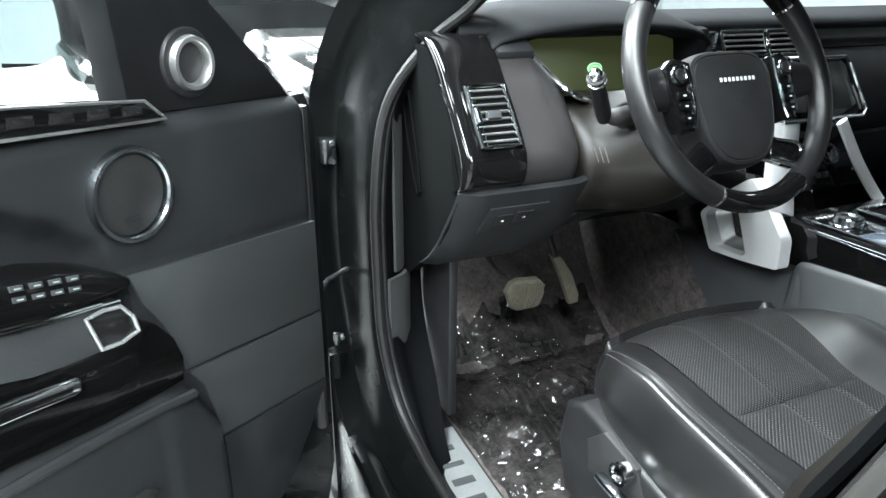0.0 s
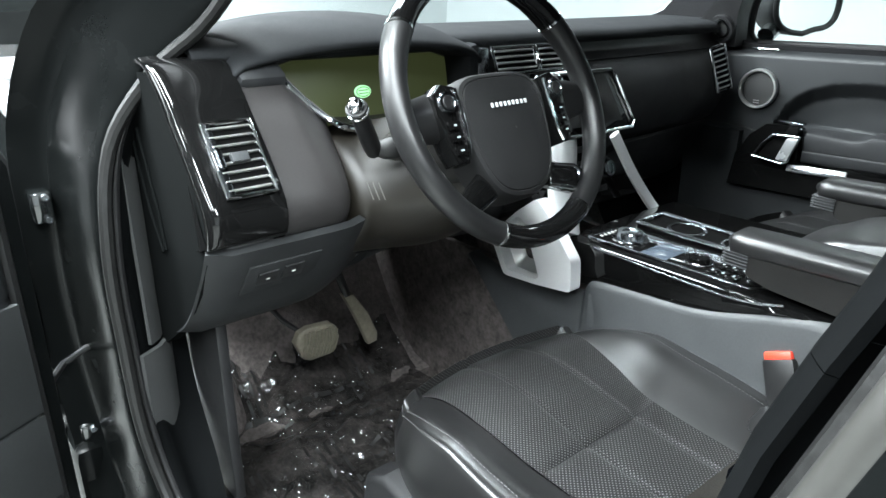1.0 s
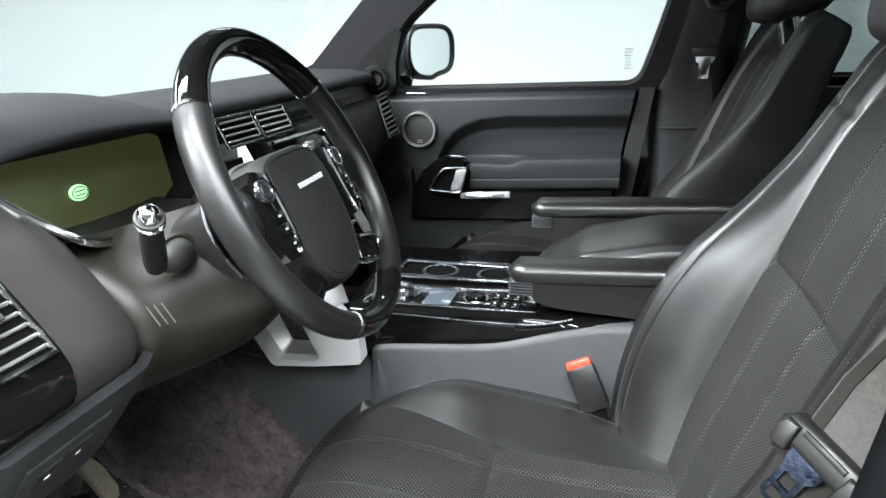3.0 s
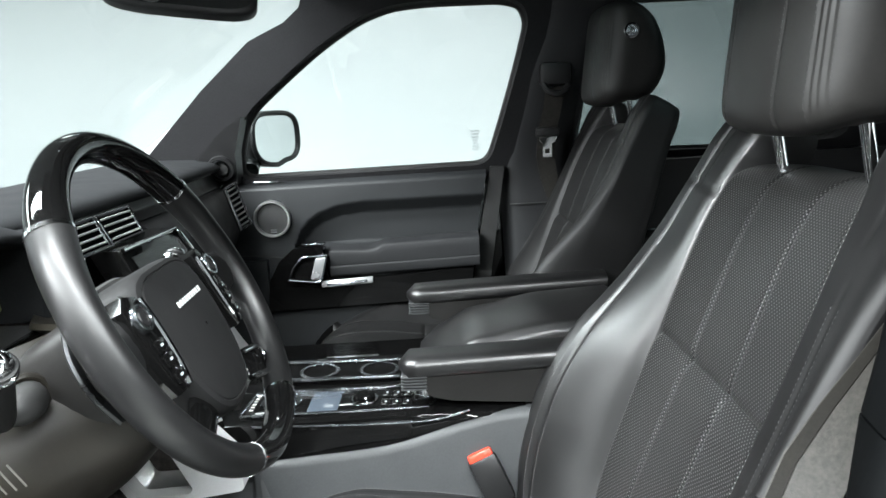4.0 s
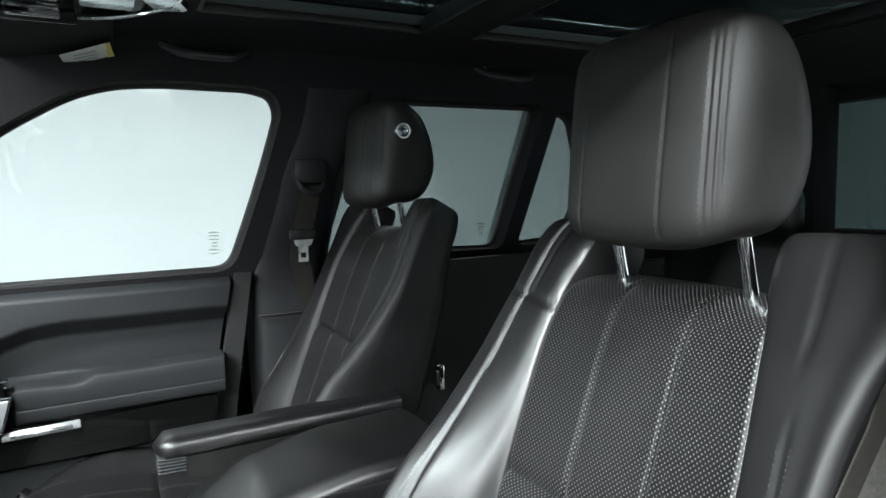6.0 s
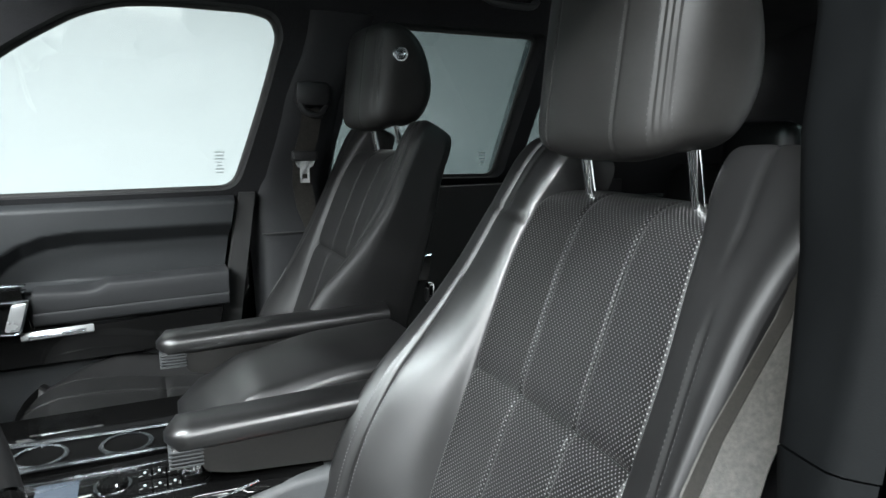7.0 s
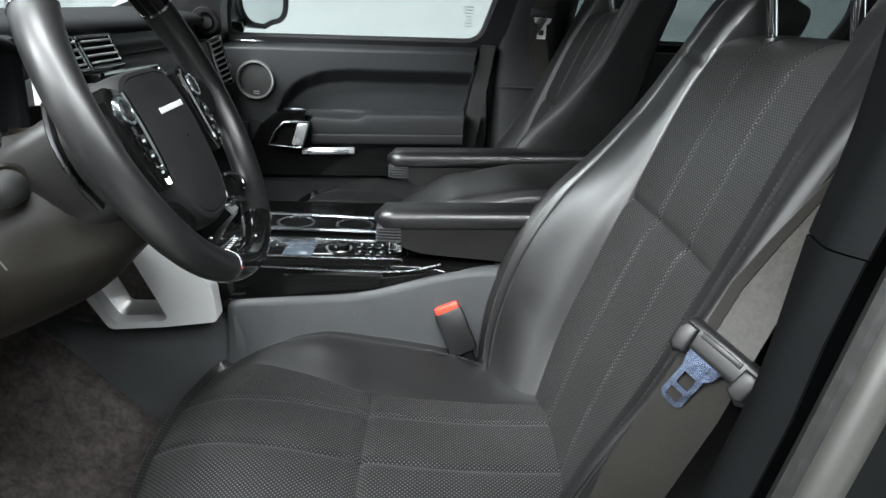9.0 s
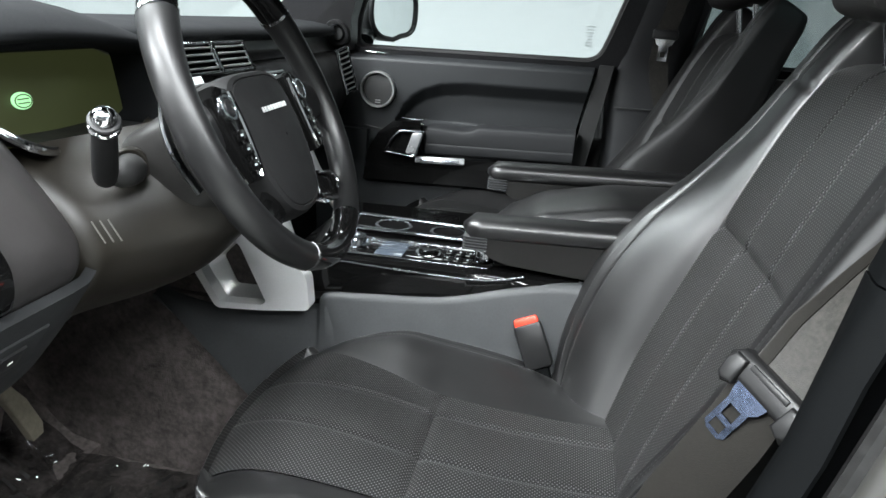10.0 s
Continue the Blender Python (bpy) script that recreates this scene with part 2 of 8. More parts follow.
blue_display = mat("bluish_display", (0.05, 0.062, 0.078), 0.15, var=0.1)
car_glass = mat("dark_car_glass", (0.006, 0.0065, 0.0065), 0.12, var=0.3, wear_size=0.2, spec=0.12)
dark_glow_off = mat("dark_display", 0.012, 0.12, var=0.1)

# ---- mesh helpers ----


def finish(bm, material, sharp=35, smooth=True):
    me = bpy.data.meshes.new("mesh")
    bm.to_mesh(me)
    bm.free()
    me.materials.append(material)
    if smooth:
        me.polygons.foreach_set("use_smooth", [True] * len(me.polygons))
        me.set_sharp_from_angle(angle=radians(sharp))
    return me


def thing(name, at=(0, 0, 0), label="", category="", group="", kind=""):
    ob = new(name)
    ob.location = at
    ob.empty_display_size = 0.05
    return tagged(ob, label, category, group, kind)


def origin(ob):
    p = Vector((0, 0, 0))
    while ob is not None:
        p = p + ob.location
        ob = ob.parent
    return p


def part(name, bm, material, parent, label="", sharp=35):
    """One mesh, given in the world's coordinates, under a thing or a part."""
    me = finish(bm, material, sharp)
    me.transform(Matrix.Translation(-origin(parent)))
    ob = new(name, me)
    ob.parent = parent
    if label:
        ob["label"] = label
    return ob


def solo(name, bm, material, label="", category="", kind="", group="", sharp=35):
    """A thing that is one mesh."""
    c = sum((v.co for v in bm.verts), Vector()) / max(1, len(bm.verts))
    c.z = min(v.co.z for v in bm.verts)
    me = finish(bm, material, sharp)
    me.transform(Matrix.Translation(-c))
    ob = new(name, me)
    ob.location = c
    return tagged(ob, label, category, group, kind)


def spline(pts, n):
    """A smooth line of n points through the given ones."""
    pts = [Vector(p) for p in pts]
    q = [pts[0] * 2 - pts[1]] + pts + [pts[-1] * 2 - pts[-2]]
    out = []
    for i in range(n):
        s = i / (n - 1) * (len(pts) - 1)
        k = min(int(s), len(pts) - 2)
        f = s - k
        a, b, c, d = q[k], q[k + 1], q[k + 2], q[k + 3]
        out.append(0.5 * ((2 * b) + (c - a) * f + (2 * a - 5 * b + 4 * c - d) * f * f + (3 * b - a - 3 * c + d) * f ** 3))
    return out


def ease(pairs, v):
    """A smooth value at v from pairs (v, value)."""
    if v <= pairs[0][0]:
        return pairs[0][1]
    for (a, x), (b, y) in zip(pairs, pairs[1:]):
        if v <= b:
            s = (v - a) / (b - a)
            s = s * s * (3 - 2 * s) * 0.5 + s * 0.5
            return x + (y - x) * s
    return pairs[-1][1]


def flow(pairs, v):
    """Like ease, but running on through the pairs with an even slope."""
    if v <= pairs[0][0]:
        return pairs[0][1]
    if v >= pairs[-1][0]:
        return pairs[-1][1]
    n = len(pairs)
    for i in range(n - 1):
        (a, x), (b, y) = pairs[i], pairs[i + 1]
        if v <= b:
            p, q = pairs[max(0, i - 1)], pairs[min(n - 1, i + 2)]
            h = b - a
            m0, m1 = (y - p[1]) / (b - p[0]) * h, (q[1] - x) / (q[0] - a) * h
            s = (v - a) / h
            return (2 * s ** 3 - 3 * s * s + 1) * x + (s ** 3 - 2 * s * s + s) * m0 + (3 * s * s - 2 * s ** 3) * y + (s ** 3 - s * s) * m1


def sheet(rows, closed=False, caps=False, flip=False, uv=True):
    """A surface through rows of points; closed joins each row's ends."""
    bm = bmesh.new()
    lay = bm.loops.layers.uv.new("UVMap") if uv else None
    rows = [[Vector(p) for p in r] for r in rows]
    vs = [[bm.verts.new(p) for p in r] for r in rows]
    n, k = len(rows), len(rows[0])
    mid = rows[n // 2]
    us = [0.0]
    for i in range(1, k + 1):
        us.append(us[-1] + (mid[i % k] - mid[i - 1]).length)
    col = [r[k // 2] for r in rows]
    ws = [0.0]
    for i in range(1, n):
        ws.append(ws[-1] + (col[i] - col[i - 1]).length)
    for j in range(n - 1):
        for i in range(k if closed else k - 1):
            a, b = (j, i), (j, (i + 1) % k)
            quad = [vs[j][i], vs[j][(i + 1) % k], vs[j + 1][(i + 1) % k], vs[j + 1][i]]
            co = [(us[i], ws[j]), (us[i + 1], ws[j]), (us[i + 1], ws[j + 1]), (us[i], ws[j + 1])]
            if flip:
                quad.reverse(), co.reverse()
            try:
                f = bm.faces.new(quad)
            except ValueError:
                continue
            if lay:
                for lp, c in zip(f.loops, co):
                    lp[lay].uv = c
    if caps:
        for r in (vs[0], vs[-1]):
            try:
                bm.faces.new(r)
            except ValueError:
                pass
    return bm


def solid(rows, depth, flip=False):
    """A sheet with thickness."""
    bm = sheet(rows, flip=flip)
    bmesh.ops.recalc_face_normals(bm, faces=bm.faces)
    bmesh.ops.solidify(bm, geom=bm.faces[:], thickness=depth)
    return bm


def tube(pts, r, seg=10, closed=False, flat=1.0, up=(0, 0, 1)):
    """A round bar along points; r may be a list; flat squeezes it along up."""
    pts = [Vector(p) for p in pts]
    n = len(pts)
    rows = []
    for i, p in enumerate(pts):
        a = pts[i - 1] if (i or closed) else pts[i]
        b = pts[(i + 1) % n] if (i < n - 1 or closed) else pts[i]
        t = (b - a).normalized()
        u = Vector(up)
        s = t.cross(u)
        if s.length < 1e-3:
            s = t.cross(Vector((1, 0, 0)))
        s.normalize()
        w = s.cross(t).normalized()
        rr = r[i] if isinstance(r, (list, tuple)) else r
        rows.append([p + s * (rr * math.cos(k)) + w * (rr * flat * math.sin(k)) for k in [2 * math.pi * q / seg for q in range(seg)]])
    if closed:
        rows.append(rows[0])
    bm = sheet(rows, closed=True, caps=not closed)
    if closed:
        bmesh.ops.remove_doubles(bm, verts=bm.verts, dist=1e-6)
    bmesh.ops.recalc_face_normals(bm, faces=bm.faces)
    return bm


def box(c, size, bevel=0.004, m=None, seg=2):
    """A box with rounded edges, at c, turned by m."""
    bm = bmesh.new()
    bmesh.ops.create_cube(bm, size=1)
    bmesh.ops.scale(bm, vec=size, verts=bm.verts)
    if bevel:
        bmesh.ops.bevel(bm, geom=bm.edges[:], offset=min(bevel, min(size) * 0.45), segments=seg, profile=0.5, affect="EDGES")
    bm.transform(Matrix.Translation(c) @ (m.to_4x4() if m else Matrix.Identity(4)))
    return bm


def slab(outline, place, depth, bevel=0.003, seg=2, holes=()):
    """A flat piece: outline of (a, b), put into the world by place(a, b, c); c runs from 0 (face) to -depth."""
    bm = bmesh.new()
    vs = [bm.verts.new((a, b, 0)) for a, b in outline]
    f = bm.faces.new(vs)
    if holes:
        edges = list(f.edges)
        bm.faces.remove(f)
        for h in holes:
            hv = [bm.verts.new((a, b, 0)) for a, b in h]
            edges += [bm.edges.new((hv[i - 1], hv[i])) for i in range(len(hv))]
        bmesh.ops.triangle_fill(bm, use_beauty=True, use_dissolve=False, edges=edges)
        for fc in bm.faces:
            if fc.normal.z < 0:
                fc.normal_flip()
    rim = [e for e in bm.edges if len(e.link_faces) == 1]
    ext = bmesh.ops.extrude_face_region(bm, geom=bm.faces[:])
    moved = [g for g in ext["geom"] if isinstance(g, bmesh.types.BMVert)]
    bmesh.ops.translate(bm, verts=moved, vec=(0, 0, -depth))
    if bevel and not holes:
        top = [e for e in bm.edges if all(abs(v.co.z) < 1e-7 for v in e.verts) and len(e.link_faces) == 2 and any(abs(fc.normal.z) < 0.5 or True for fc in e.link_faces)]
        bmesh.ops.bevel(bm, geom=[e for e in top if e.calc_face_angle(0) > 0.5], offset=bevel, segments=seg, profile=0.5, affect="EDGES")
    for v in bm.verts:
        v.co = place(*v.co)
    bmesh.ops.recalc_face_normals(bm, faces=bm.faces)
    return bm


def disc_ring(place, r0, r1, h0, h1, n=40):
    """A turned ring: place(a, b, c); from radius r0 to r1, rounded, heights h0 (inner) to h1 (outer)."""
    rows = []
    mid = (r0 + r1) / 2
    for i in range(n):
        k = 2 * math.pi * i / n
        c, s = math.cos(k), math.sin(k)
        prof = [(r0, -0.004), (r0, h0), (r0 + (mid - r0) * 0.5, max(h0, h1) * 1.0), (mid, max(h0, h1)), (r1 - (r1 - mid) * 0.4, h1), (r1, h1 * 0.4), (r1, -0.004)]
        rows.append([place(c * r, s * r, h) for r, h in prof])
    rows.append(rows[0])
    bm = sheet(rows)
    bmesh.ops.remove_doubles(bm, verts=bm.verts, dist=1e-6)
    bmesh.ops.recalc_face_normals(bm, faces=bm.faces)
    return bm


def disc(place, r, dome=0.0, n=36):
    rows = []
    for j in range(5):
        q = j / 4
        rows.append([place(r * q * math.cos(2 * math.pi * i / n), r * q * math.sin(2 * math.pi * i / n), dome * (1 - q * q)) for i in range(n)])
    bm = sheet(rows, closed=True)
    bmesh.ops.remove_doubles(bm, verts=bm.verts, dist=1e-6)
    bmesh.ops.recalc_face_normals(bm, faces=bm.faces)
    return bm


def knob(place, r, h, n=28, taper=0.9):
    """A turned knob that stands h proud."""
    prof = [(r * 1.0, -0.003), (r, h * 0.75), (r * taper, h), (r * 0.6, h), (r * 0.55, h * 0.85), (0.0001, h * 0.85)]
    rows = [[place(a * math.cos(2 * math.pi * i / n), a * math.sin(2 * math.pi * i / n), c) for i in range(n)] for a, c in prof]
    bm = sheet(rows, closed=True)
    bmesh.ops.recalc_face_normals(bm, faces=bm.faces)
    return bm


def merge(*bms):
    out = bmesh.new()
    for b in bms:
        me = bpy.data.meshes.new("tmp")
        b.to_mesh(me)
        b.free()
        out.from_mesh(me)
        bpy.data.meshes.remove(me)
    return out


def stitches(line, lift, length=0.0046, gap=0.0014, r=0.00055):
    """Thread along a line of (point, normal): short raised stitches, one mesh."""
    bm = bmesh.new()
    dist, nxt = 0.0, 0.0
    for (a, na), (b, nb) in zip(line, line[1:]):
        d = (b - a).length
        if d < 1e-7:
            continue
        t = (b - a) / d
        while nxt <= dist + d:
            f = (nxt - dist) / d
            c = a.lerp(b, f) + na.lerp(nb, f) * lift
            nn = na.lerp(nb, f).normalized()
            s = t.cross(nn)
            e0, e1 = c - t * length / 2, c + t * length / 2
            q = [bm.verts.new(p) for p in (e0 - nn * r, c - s * r * 1.2, e1 - nn * r, c + s * r * 1.2, c + nn * r * 1.2)]
            for i in range(4):
                bm.faces.new((q[i], q[(i + 1) % 4], q[4]))
            nxt += length + gap
        dist += d
    return bm


def grid_normals(rows):
    """Normals at each point of a grid of points."""
    out = []
    n, k = len(rows), len(rows[0])
    for j in range(n):
        line = []
        for i in range(k):
            a = rows[j][min(i + 1, k - 1)] - rows[j][max(i - 1, 0)]
            b = rows[min(j + 1, n - 1)][i] - rows[max(j - 1, 0)][i]
            v = a.cross(b)
            line.append(v.normalized() if v.length > 1e-12 else Vector((0, 0, 1)))
        out.append(line)
    return out

# ---- showroom ----


def room():
    x0, x1, y0, y1 = -8.5, 6.5, -6.0, 6.2
    solo("ground", box(((x0 + x1) / 2, (y0 + y1) / 2, FLOOR_Z - 0.05), (x1 - x0 + 0.4, y1 - y0 + 0.4, 0.1), 0), concrete, "smooth pale grey concrete showroom floor", "floor", "structure")
    h = CEIL_Z - FLOOR_Z
    zc = (CEIL_Z + FLOOR_Z) / 2
    for name, c, s in (("wall_north", ((x0 + x1) / 2, y1 + 0.1, zc), (x1 - x0 + 0.4, 0.2, h)),):
        solo(name, box(c, s, 0), white_paint, "plain white painted showroom wall", "wall", "structure")
    # out of view; white as a bounce surface for door mirror and trim
    solo("wall_east", box((x1 + 0.1, (y0 + y1) / 2, zc), (0.2, y1 - y0, h), 0), white_paint, "plain white painted showroom wall", "wall", "structure")
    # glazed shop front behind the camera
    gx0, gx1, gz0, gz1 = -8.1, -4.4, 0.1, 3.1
    for c, s in ((((x0 + gx0) / 2, y0 - 0.1, zc), (gx0 - x0 + 0.2, 0.2, h)), (((gx1 + x1) / 2, y0 - 0.1, zc), (x1 - gx1 + 0.2, 0.2, h)),
                 (((gx0 + gx1) / 2, y0 - 0.1, (gz1 + CEIL_Z) / 2), (gx1 - gx0, 0.2, CEIL_Z - gz1)), (((gx0 + gx1) / 2, y0 - 0.1, (FLOOR_Z + gz0) / 2), (gx1 - gx0, 0.2, gz0 - FLOOR_Z))):
        solo("wall_south", box(c, s, 0), unseen_wall_dark, "unseen wall round the shop front, darkened to cut pale reflections", "wall", "structure")
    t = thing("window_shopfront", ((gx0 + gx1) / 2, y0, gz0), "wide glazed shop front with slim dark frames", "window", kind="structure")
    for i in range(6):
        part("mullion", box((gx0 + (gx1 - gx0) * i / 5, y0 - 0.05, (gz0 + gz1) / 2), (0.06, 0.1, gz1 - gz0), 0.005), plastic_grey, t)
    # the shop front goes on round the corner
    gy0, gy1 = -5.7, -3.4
    for c, s in (((x0 - 0.1, (gy1 + y1) / 2, zc), (0.2, y1 - gy1, h)), ((x0 - 0.1, (y0 + gy0) / 2, zc), (0.2, gy0 - y0, h)),
                 ((x0 - 0.1, (gy0 + gy1) / 2, (gz1 + CEIL_Z) / 2), (0.2, gy1 - gy0, CEIL_Z - gz1)), ((x0 - 0.1, (gy0 + gy1) / 2, (FLOOR_Z + gz0) / 2), (0.2, gy1 - gy0, gz0 - FLOOR_Z))):
        solo("wall_west", box(c, s, 0), white_paint, "plain white painted showroom wall", "wall", "structure")
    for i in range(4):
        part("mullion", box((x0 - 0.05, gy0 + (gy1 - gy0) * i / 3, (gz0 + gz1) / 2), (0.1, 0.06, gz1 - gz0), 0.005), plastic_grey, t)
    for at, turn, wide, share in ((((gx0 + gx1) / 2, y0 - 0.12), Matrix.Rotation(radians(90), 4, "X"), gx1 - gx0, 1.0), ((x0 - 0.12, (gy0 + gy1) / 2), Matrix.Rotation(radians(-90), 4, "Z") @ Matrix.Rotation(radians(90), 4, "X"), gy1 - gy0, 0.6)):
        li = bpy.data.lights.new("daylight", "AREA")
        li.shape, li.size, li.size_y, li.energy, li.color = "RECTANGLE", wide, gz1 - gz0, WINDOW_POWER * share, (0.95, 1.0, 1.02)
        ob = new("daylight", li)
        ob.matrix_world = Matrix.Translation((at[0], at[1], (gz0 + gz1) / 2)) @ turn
    # unseen ceiling, its tone chosen to keep the blacks deep
    solo("ceiling", box(((x0 + x1) / 2, (y0 + y1) / 2, CEIL_Z + 0.06), (x1 - x0 + 0.4, y1 - y0 + 0.4, 0.12), 0), unseen_ceiling_dark, "unseen showroom ceiling, darkened to deepen the cabin's blacks", "ceiling", "structure")
    # joints of the wall panels in front of the car
    for y in (-2.2, -0.9, 0.4, 1.7):
        solo("trim", box((x0 + 0.008, y, zc), (0.016, 0.05, h), 0.002), plastic_grey, "thin grey joint strip on the white wall", "trim", "structure")


room()


def ceiling_lamp(x, y, lx, ly, power):
    t = thing("ceiling_lamp", (x, y, CEIL_Z - 0.06), "long white ceiling lamp with a bright diffuser", "lamp", "ceiling lamps")
    part("housing", box((x, y, CEIL_Z - 0.035), (lx + 0.06, ly + 0.06, 0.07), 0.006), white_paint, t)
    part("diffuser", box((x, y, CEIL_Z - 0.078), (lx, ly, 0.012), 0.003), lamp_glow, t, "glowing white diffuser")
    li = bpy.data.lights.new("lamp_light", "AREA")
    li.shape, li.size, li.size_y, li.energy, li.color = "RECTANGLE", lx, ly, power, (0.91, 1.0, 1.02)
    ob = new("lamp_light", li)
    ob.location = (x, y, CEIL_Z - 0.095)


for lx_, ly_, wx_, wy_, pw_ in ((-4.0, -3.5, 2.2, 1.0, 7.6), (-2.6, -0.5, 2.2, 0.5, 3.4), (-1.8, -3.9, 2.2, 0.4, 2.3), (-1.1, -1.9, 2.2, 0.4, 2.4), (1.3, -2.3, 2.2, 0.3, 2.0), (1.0, -3.9, 2.2, 0.3, 1.4),
                                (3.4, -1.5, 2.2, 0.3, 2.6), (3.8, 0.3, 2.2, 0.3, 1.8), (-6.4, -2.9, 1.4, 2.6, 3.5), (-6.2, 0.9, 1.4, 2.6, 2.4), (1.5, 3.6, 2.2, 0.3, 0.22), (-1.8, 3.6, 2.2, 0.3, 0.24)):
    ceiling_lamp(lx_, ly_, wx_, wy_, LAMP_POWER * pw_)

# ---- car shell ----


def side_y(z):
    """The passenger side's glass plane."""
    return 0.86 - 0.37 * (z - 1.22)


W_FRONT = [(-0.755, 1.222), (-0.742, 1.31), (-0.70, 1.40), (-0.603, 1.476), (-0.488, 1.56), (-0.374, 1.625), (-0.293, 1.650), (-0.2, 1.657), (-0.02, 1.657), (0.03, 1.645), (0.048, 1.604), (0.02, 1.48), (-0.022, 1.33), (-0.050, 1.240)]
W_REAR = [(0.17, 1.26), (0.21, 1.45), (0.26, 1.62), (0.29, 1.648), (0.742, 1.650), (0.694, 1.262)]
W_QUARTER = [(0.741, 1.267), (0.79, 1.646), (0.86, 1.63), (0.93, 1.50), (0.95, 1.36), (0.92, 1.28)]


def rounded(pts, r, n=6):
    """An outline with its corners rounded."""
    out = []
    for i in range(len(pts)):
        a, b, c = Vector(pts[i - 1]), Vector(pts[i]), Vector(pts[(i + 1) % len(pts)])
        k = min(r, (a - b).length * 0.45, (c - b).length * 0.45)
        p, q = b + (a - b).normalized() * k, b + (c - b).normalized() * k
        for j in range(n + 1):
            f = j / n
            v = p.lerp(b, f).lerp(b.lerp(q, f), f)
            out.append((v.x, v.y))
    return out


W_FRONT, W_REAR, W_QUARTER = rounded(W_FRONT, 0.07), rounded(W_REAR, 0.03), rounded(W_QUARTER, 0.03)


def shell():
    # side of the cabin beyond the passenger, with its three windows
    outline = [(-1.2, 1.215), (-0.985, 1.30), (-0.80, 1.466), (-0.655, 1.58), (-0.56, 1.62), (-0.517, 1.652), (-0.504, 1.685), (-0.51, 1.73), (1.5, 1.73), (1.6, 1.2), (0.06, 1.2)]
    side = lambda a, b, c: Vector((a, side_y(b) - 0.035 - c, b))
    solo("wall_right", slab(outline, side, -0.06, holes=(W_FRONT, W_REAR, W_QUARTER)), headliner, "black cloth covered pillars and roof side of the car", "car interior", "structure")
    for k, (w, g) in enumerate(((W_FRONT, clear_glass), (W_REAR, dark_glass), (W_QUARTER, dark_glass))):
        cx = sum(a for a, _ in w) / len(w)
        cz = sum(b for _, b in w) / len(w)
        big = [(a + (0.05 if a > cx else -0.05), b + (0.03 if b > cz else -0.03)) for a, b in w]
        t = thing("window_%d" % (k + 1), (cx, side_y(1.3), 1.22), ("clear side window glass in a black rubber frame", "dark tinted rear side window glass", "dark tinted rear quarter window glass")[k], "window", kind="structure")
        pane = part("pane", slab(big, lambda a, b, c: Vector((a, side_y(b) - c - 0.002, b)), 0.005, 0), g, t)
        pane.visible_shadow = False
        rim = [Vector((a, side_y(b) - 0.036, b)) for a, b in w]
        fine = []
        for i in range(len(rim)):
            for q in range(2):
                fine.append(rim[i].lerp(rim[(i + 1) % len(rim)], q / 2))
        part("rubber_seal", tube(fine, 0.009, 8, closed=True, up=(0, 1, 0.3)), rubber, t, "black rubber window seal")
    # warning print on the panes
    for px, pz, n, s in ((-0.084, 1.305, 7, 1.0), (0.662, 1.305, 5, 0.9), (0.765, 1.31, 5, 0.9)):
        bms = []
        for i in range(n):
            wd = (0.026, 0.02, 0.024, 0.012, 0.012, 0.022, 0.018)[i] * s
            bms.append(box((px, side_y(pz) - 0.012, pz + 0.026 - i * 0.0085), (wd, 0.001, 0.003), 0))
        t = solo("window_marking", merge(*bms), print_grey, "small grey printed marking on the window glass", "marking")
    # sail panel of the mirror with its tweeter
    sail = [(-0.90, 1.215), (-0.745, 1.215), (-0.735, 1.30), (-0.70, 1.395), (-0.76, 1.36), (-0.88, 1.25)]
    t = thing("tweeter_panel", (-0.8, 0.78, 1.21), "black triangular door corner panel with a round tweeter", "speaker")
    tw = lambda a, b, c: Vector((-0.778 + a, 0.709 - c - 0.37 * b, 1.260 + b))
    part("panel", slab(sail, lambda a, b, c: Vector((a, side_y(b) - 0.075 - c, b)), -0.06, 0.0), plastic, t)
    part("ring", disc_ring(tw, 0.023, 0.036, 0.006, 0.012), plastic, t)
    part("trim_ring", disc_ring(tw, 0.018, 0.025, 0.010, 0.014), chrome, t, "thin chrome ring")
    part("grille", disc(tw, 0.019, 0.004), grille, t)
    # roof lining with the opening of the glass roof
    def roof_z(x, y):
        e = max(0.0, abs(y - 0.03) - 0.42) / 0.27
        return 1.752 - 0.085 * e ** 1.8 - 0.02 * max(0, x - 0.6) ** 2 - 0.30 * max(0, -0.30 - x) ** 1.6
    bms = []
    def roof_patch(x0, x1, y0, y1, nx, ny):
        rows = []
        for j in range(ny + 1):
            y = y0 + (y1 - y0) * j / ny
            xs = -0.60 + 0.36 * (y - 0.03) ** 2 if x0 < -0.5 else x0
            rows.append([Vector((xs + (x1 - xs) * i / nx, y, roof_z(xs + (x1 - xs) * i / nx, y))) for i in range(nx + 1)])
        return sheet(rows)
    for y0, y1 in ((-0.66, -0.36), (0.41, 0.72)):
        bms.append(roof_patch(-0.62, 1.7, y0, y1, 24, 8))
    bms.append(roof_patch(-0.62, -0.15, -0.36, 0.41, 8, 8))
    bms.append(roof_patch(0.30, 0.41, -0.36, 0.41, 2, 8))
    bms.append(roof_patch(1.05, 1.7, -0.36, 0.41, 6, 8))
    bm = merge(*bms)
    bmesh.ops.remove_doubles(bm, verts=bm.verts, dist=1e-4)
    bmesh.ops.recalc_face_normals(bm, faces=bm.faces)
    bmesh.ops.solidify(bm, geom=bm.faces[:], thickness=-0.02)
    solo("ceiling_lining", bm, headliner, "black cloth roof lining of the car", "headliner", "structure")
